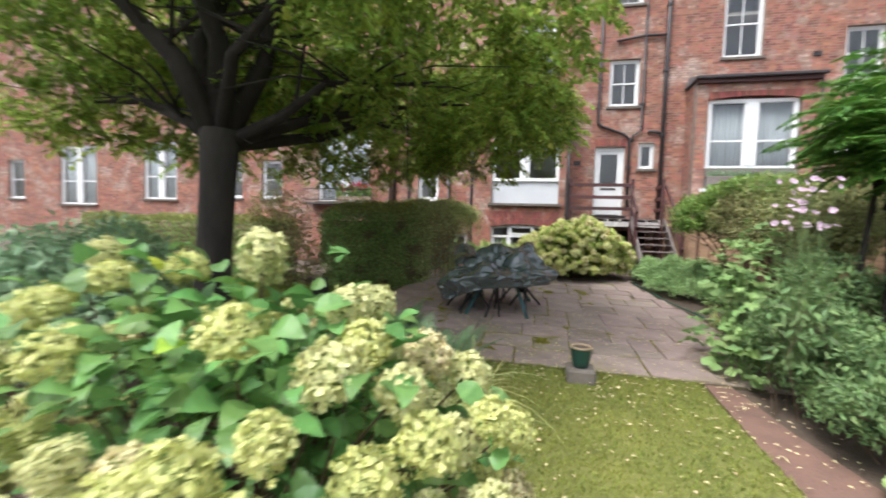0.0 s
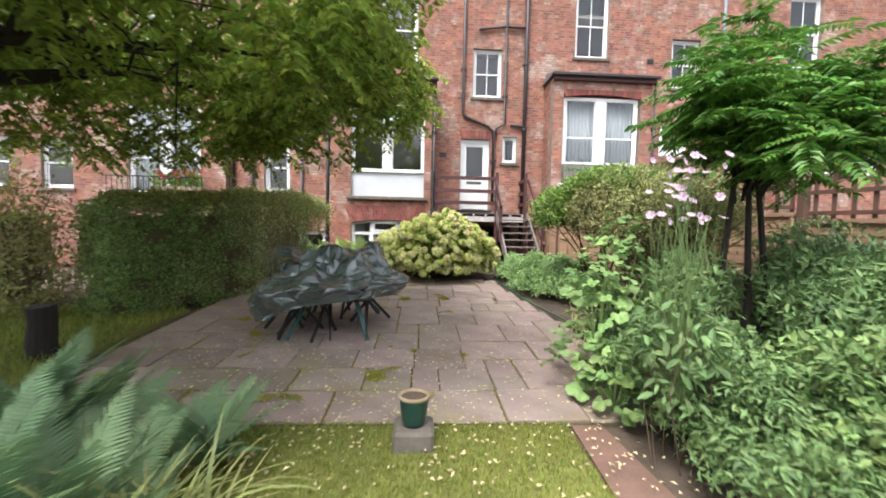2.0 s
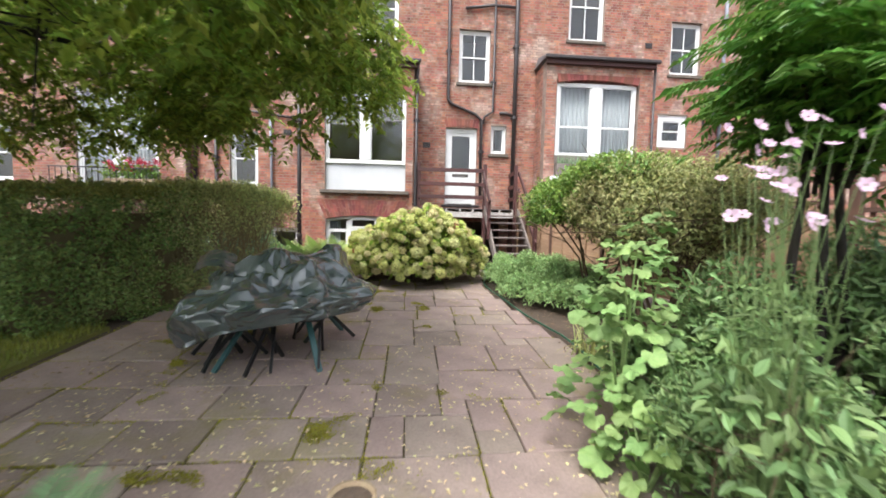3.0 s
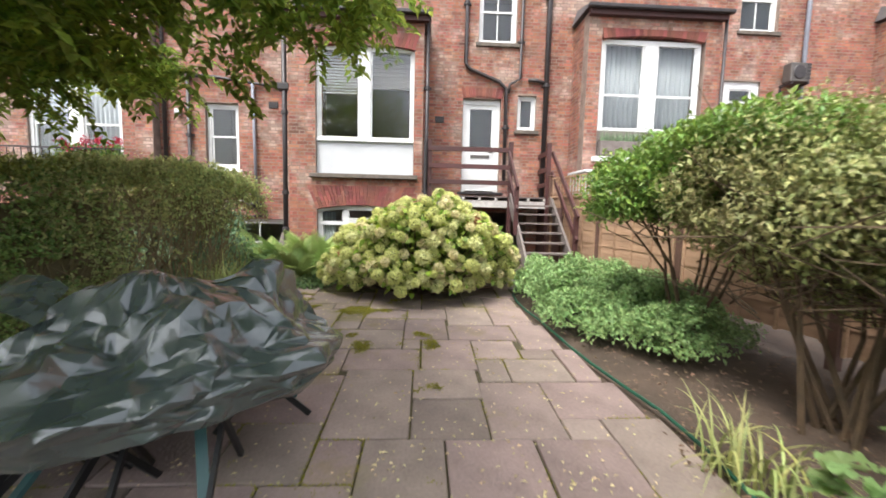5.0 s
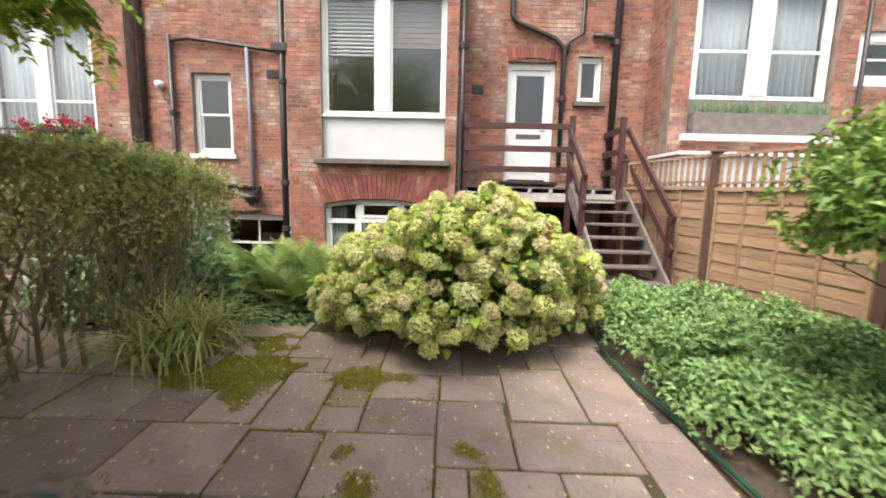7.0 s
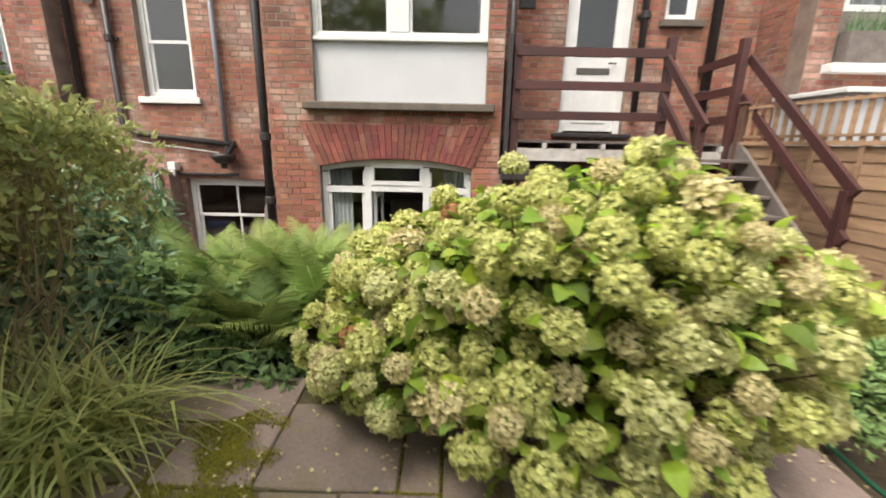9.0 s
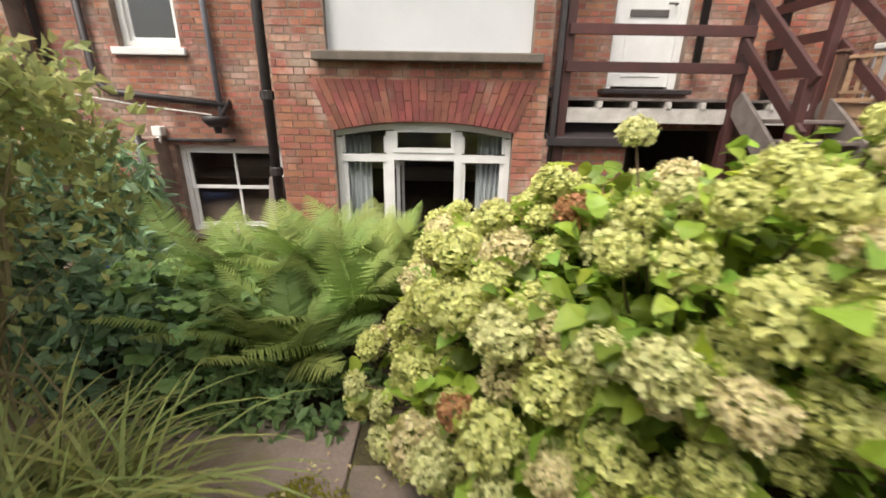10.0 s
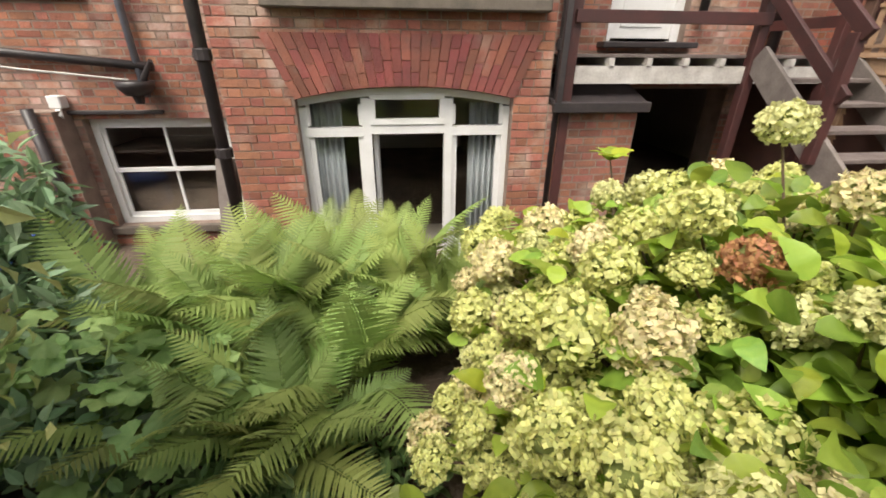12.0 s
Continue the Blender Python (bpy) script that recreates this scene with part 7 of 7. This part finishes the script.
    thin = np.where(np.arange(len(p)) >= len(p) - 700, 0.0, np.where(p[:, 0] < -3.3, -0.4, np.where(np.hypot(p[:, 0] + 3.0, p[:, 1] - 3.7) > 2.3, -0.06, -0.25)))
    p = p[(gap > thin) & ~near & (p[:, 2] > 2.4)]
    open_fork = (np.hypot(p[:, 0] + 3.1, p[:, 1] - 3.0) < 1.35) & (p[:, 1] < 3.75) & (p[:, 2] < 4.3)
    p = p[~open_fork]
    # the last sprays, on the house side, placed to fit the camera's view
    p = np.concatenate([p, np.column_stack([rng.uniform(-2.7, -1.7, 60), rng.uniform(8.6, 9.3, 60), rng.uniform(2.85, 3.25, 60)])])
    base, along = [], []
    for q in p:
        a = rng.uniform(0, 6.28)
        el = rng.uniform(-0.7, 0.3)
        dv = np.array([math.cos(a) * math.cos(el), math.sin(a) * math.cos(el), math.sin(el)])
        s = np.cross(dv, [0, 0, 1.0]); s /= np.linalg.norm(s)
        L = rng.uniform(0.25, 0.42)
        u = (np.arange(11) + 1) / 11
        pts = q + dv * L * u[:, None] - np.array([0, 0, 0.4 * L]) * (u ** 2)[:, None]
        for sg in (-1, 1):
            base.append(pts)
            along.append(np.tile(s * sg + dv * 0.5 + np.array([0, 0, -0.25]), (11, 1)))
    base, along = np.concatenate(base), np.concatenate(along)
    along = along + rng.normal(0, 0.25, along.shape)
    m = len(base)
    part("crown", leaves_mesh("crown", base, along, np.tile([0.0, 0, 1], (m, 1)) + rng.normal(0, 0.3, (m, 3)), rng.uniform(0.07, 0.12, m), rng.uniform(0.036, 0.056, m), TREELEAF), TREELEAF, t, kind="stuff")
    return t


big_tree()

# leafy plants left of the lawn and before the sunken area
shrub("left_shrub", "dark green shrub under the big tree", "shrub", (-3.4, 2.2, 0.1), [((-3.3, 2.2, 0.65), (0.9, 0.7, 0.6)), ((-4.6, 3.4, 0.8), (1.1, 0.9, 0.7)), ((-5.2, 1.5, 0.8), (1.2, 1.2, 0.8))], 14000, 0.08, BLUELEAF, 8, low=-0.3)
stump = thing("tree_stump", "short dark weathered stump beyond the ferns", "stump")
part("wood", Geo().tube([(-3.1, 5.43, 0.15), (-3.1, 5.43, 0.3), (-3.09, 5.44, 0.55), (-3.1, 5.43, 0.68)], [0.16, 0.12, 0.11, 0.115], 12), BARK, stump, smooth=False)
shrub("rose_bush", "straggly rose bush with pale flowers by the old wall", "shrub", (-5.2, 7.6, 0.3), [((-5.2, 7.4, 1.5), (0.7, 0.6, 0.7)), ((-4.6, 6.9, 0.8), (0.7, 0.6, 0.6))], 4200, 0.07, DRYLEAF, 10)
shrub("acanthus_bush", "dark lobed-leaved bush beside the sunken area", "shrub", (-2.75, 11.2, 0.35), [((-2.55, 11.0, 0.85), (0.55, 0.6, 0.5)), ((-2.9, 11.6, 1.2), (0.6, 0.5, 0.5)), ((-3.1, 10.6, 0.8), (0.6, 0.6, 0.6)), ((-2.15, 10.75, 0.6), (0.45, 0.4, 0.3))], 8500, 0.11, BLUELEAF, 8, asp=0.4)
shrub("ivy_ground_cover", "small ivy leaves at the edge of the paving", "ground cover", (-1.0, 10.5, 0.35), [((-0.95, 10.55, 0.42), (0.4, 0.3, 0.12)), ((-1.5, 10.6, 0.42), (0.5, 0.35, 0.16))], 1500, 0.07, BORDERLEAF, 0, low=-0.1)
shrub("hanging_shrub", "pale feathery shrub overhanging the sunken area", "shrub", (-3.4, 10.2, 0.35), [((-3.3, 10.7, 1.75), (0.8, 0.6, 0.45)), ((-3.9, 10.9, 1.4), (0.7, 0.6, 0.6)), ((-2.35, 10.2, 1.55), (0.5, 0.42, 0.42)), ((-3.0, 10.5, 1.85), (0.55, 0.45, 0.4))], 15000, 0.07, DRYLEAF, 10, asp=0.26)

wire = Geo()
for k in range(70):
    a, b = np.array([rng.normal(-2.9, 0.3), rng.normal(10.3, 0.25), rng.uniform(0.9, 1.6)]), np.array([rng.uniform(-0.15, 0.3), rng.uniform(-0.25, 0.25), 0])
    wire.tube([a, a + b * 0.5 + (0, 0, rng.uniform(0.15, 0.35)), a + b * 1.1 + (0, 0, rng.uniform(0.1, 0.4)), a + b * 1.7 + (0, 0, rng.uniform(-0.3, 0.2))], [0.006, 0.005, 0.004, 0.002], 5, False)
part("arching_wood", wire, DRYTWIG, bpy.data.objects["hanging_shrub"], "pale wiry arching stems", kind="stuff")

# geraniums on the neighbour's iron balcony
balc = thing("iron_balcony", "black iron balcony rail of the next house", "balcony")
part("floor_plate", Geo().box(-8.6, -5.9, MAIN - 0.55, MAIN - 0.02, 2.2, 2.26), IRON, balc)
for z in (2.35, 2.75):
    part("rail", Geo().box(-8.6, -5.9, MAIN - 0.55, MAIN - 0.52, z, z + 0.03), IRON, balc)
for k in range(19):
    x = -8.58 + k * 0.148
    part("baluster", Geo().tube([(x, MAIN - 0.535, 2.26), (x, MAIN - 0.535, 2.77)], 0.009, 6), IRON, balc)
ger = thing("geranium_trough", "trough of crimson geraniums on the balcony", "planter")
part("trough", Geo().box(-7.3, -5.95, MAIN - 0.5, MAIN - 0.3, 2.262, 2.5), TERRACOTTA, ger, bevel=0.01)
p = np.column_stack([rng.uniform(-7.3, -5.95, 900), rng.uniform(MAIN - 0.55, MAIN - 0.25, 900), rng.uniform(2.5, 2.85, 900)])
part("leaves", leaves_mesh("leaves", p, rng.normal(0, 1, p.shape), rng.normal(0, 1, p.shape), 0.07, 0.06, SHRUBLEAF), SHRUBLEAF, ger)
for _ in range(11):
    p = np.array([rng.uniform(-7.3, -5.95), rng.uniform(MAIN - 0.58, MAIN - 0.3), rng.uniform(2.75, 3.0)]) + rng.normal(0, 0.045, (50, 3))
    part("flower_head", leaves_mesh("flower_head", p, rng.normal(0, 1, p.shape), rng.normal(0, 1, p.shape), 0.05, 0.05, REDPETAL), REDPETAL, ger, "crimson flower head", kind="stuff")

logs = thing("timber_offcut", "weathered timber offcut leaning by the downpipe", "timber")
part("plank", Geo().beam((-2.35, BLOCK + 0.1, -0.1), (-2.28, BLOCK + 0.3, 1.0), 0.22, 0.1), GREYWOOD, logs, bevel=0.02)
sheet = thing("blue_sheet", "folded blue plastic sheet by the basement wall", "plastic sheet")
part("fold", Geo().box(-4.6, -3.95, 13.2, 13.6, -0.12, 0.35), BLUE, sheet, bevel=0.05)

# ---- bricks of the near bay, those round the french doors one by one ----
near, rest = [], []
for b in brick_list(BX0, BX1, -0.3, 5.62, [BIG, FRENCH]):
    (near if 0.0 < b[2] < 2.2 and len(near) < 300 else rest).append(b)
part("brickwork", brick_mesh("brickwork", rest, BLOCK, "x", 1, BRICK), BRICK, block, kind="stuff")
unit_brick = {}
for a0, a1, z0, z1 in near:
    key = (round(a1 - a0, 2), round(z1 - z0, 3))
    if key not in unit_brick:
        unit_brick[key] = Geo().box(0, key[0], -0.007, 0.02, 0, key[1]).mesh("brick", BRICK_ONE, 0.003)
    o = part("brick", unit_brick[key], BRICK_ONE, block)
    o.location = (a0, BLOCK + prng.uniform(-0.003, 0.003), z0)
    o.rotation_euler = (prng.uniform(-0.02, 0.02), prng.uniform(-0.02, 0.02), prng.uniform(-0.01, 0.01))
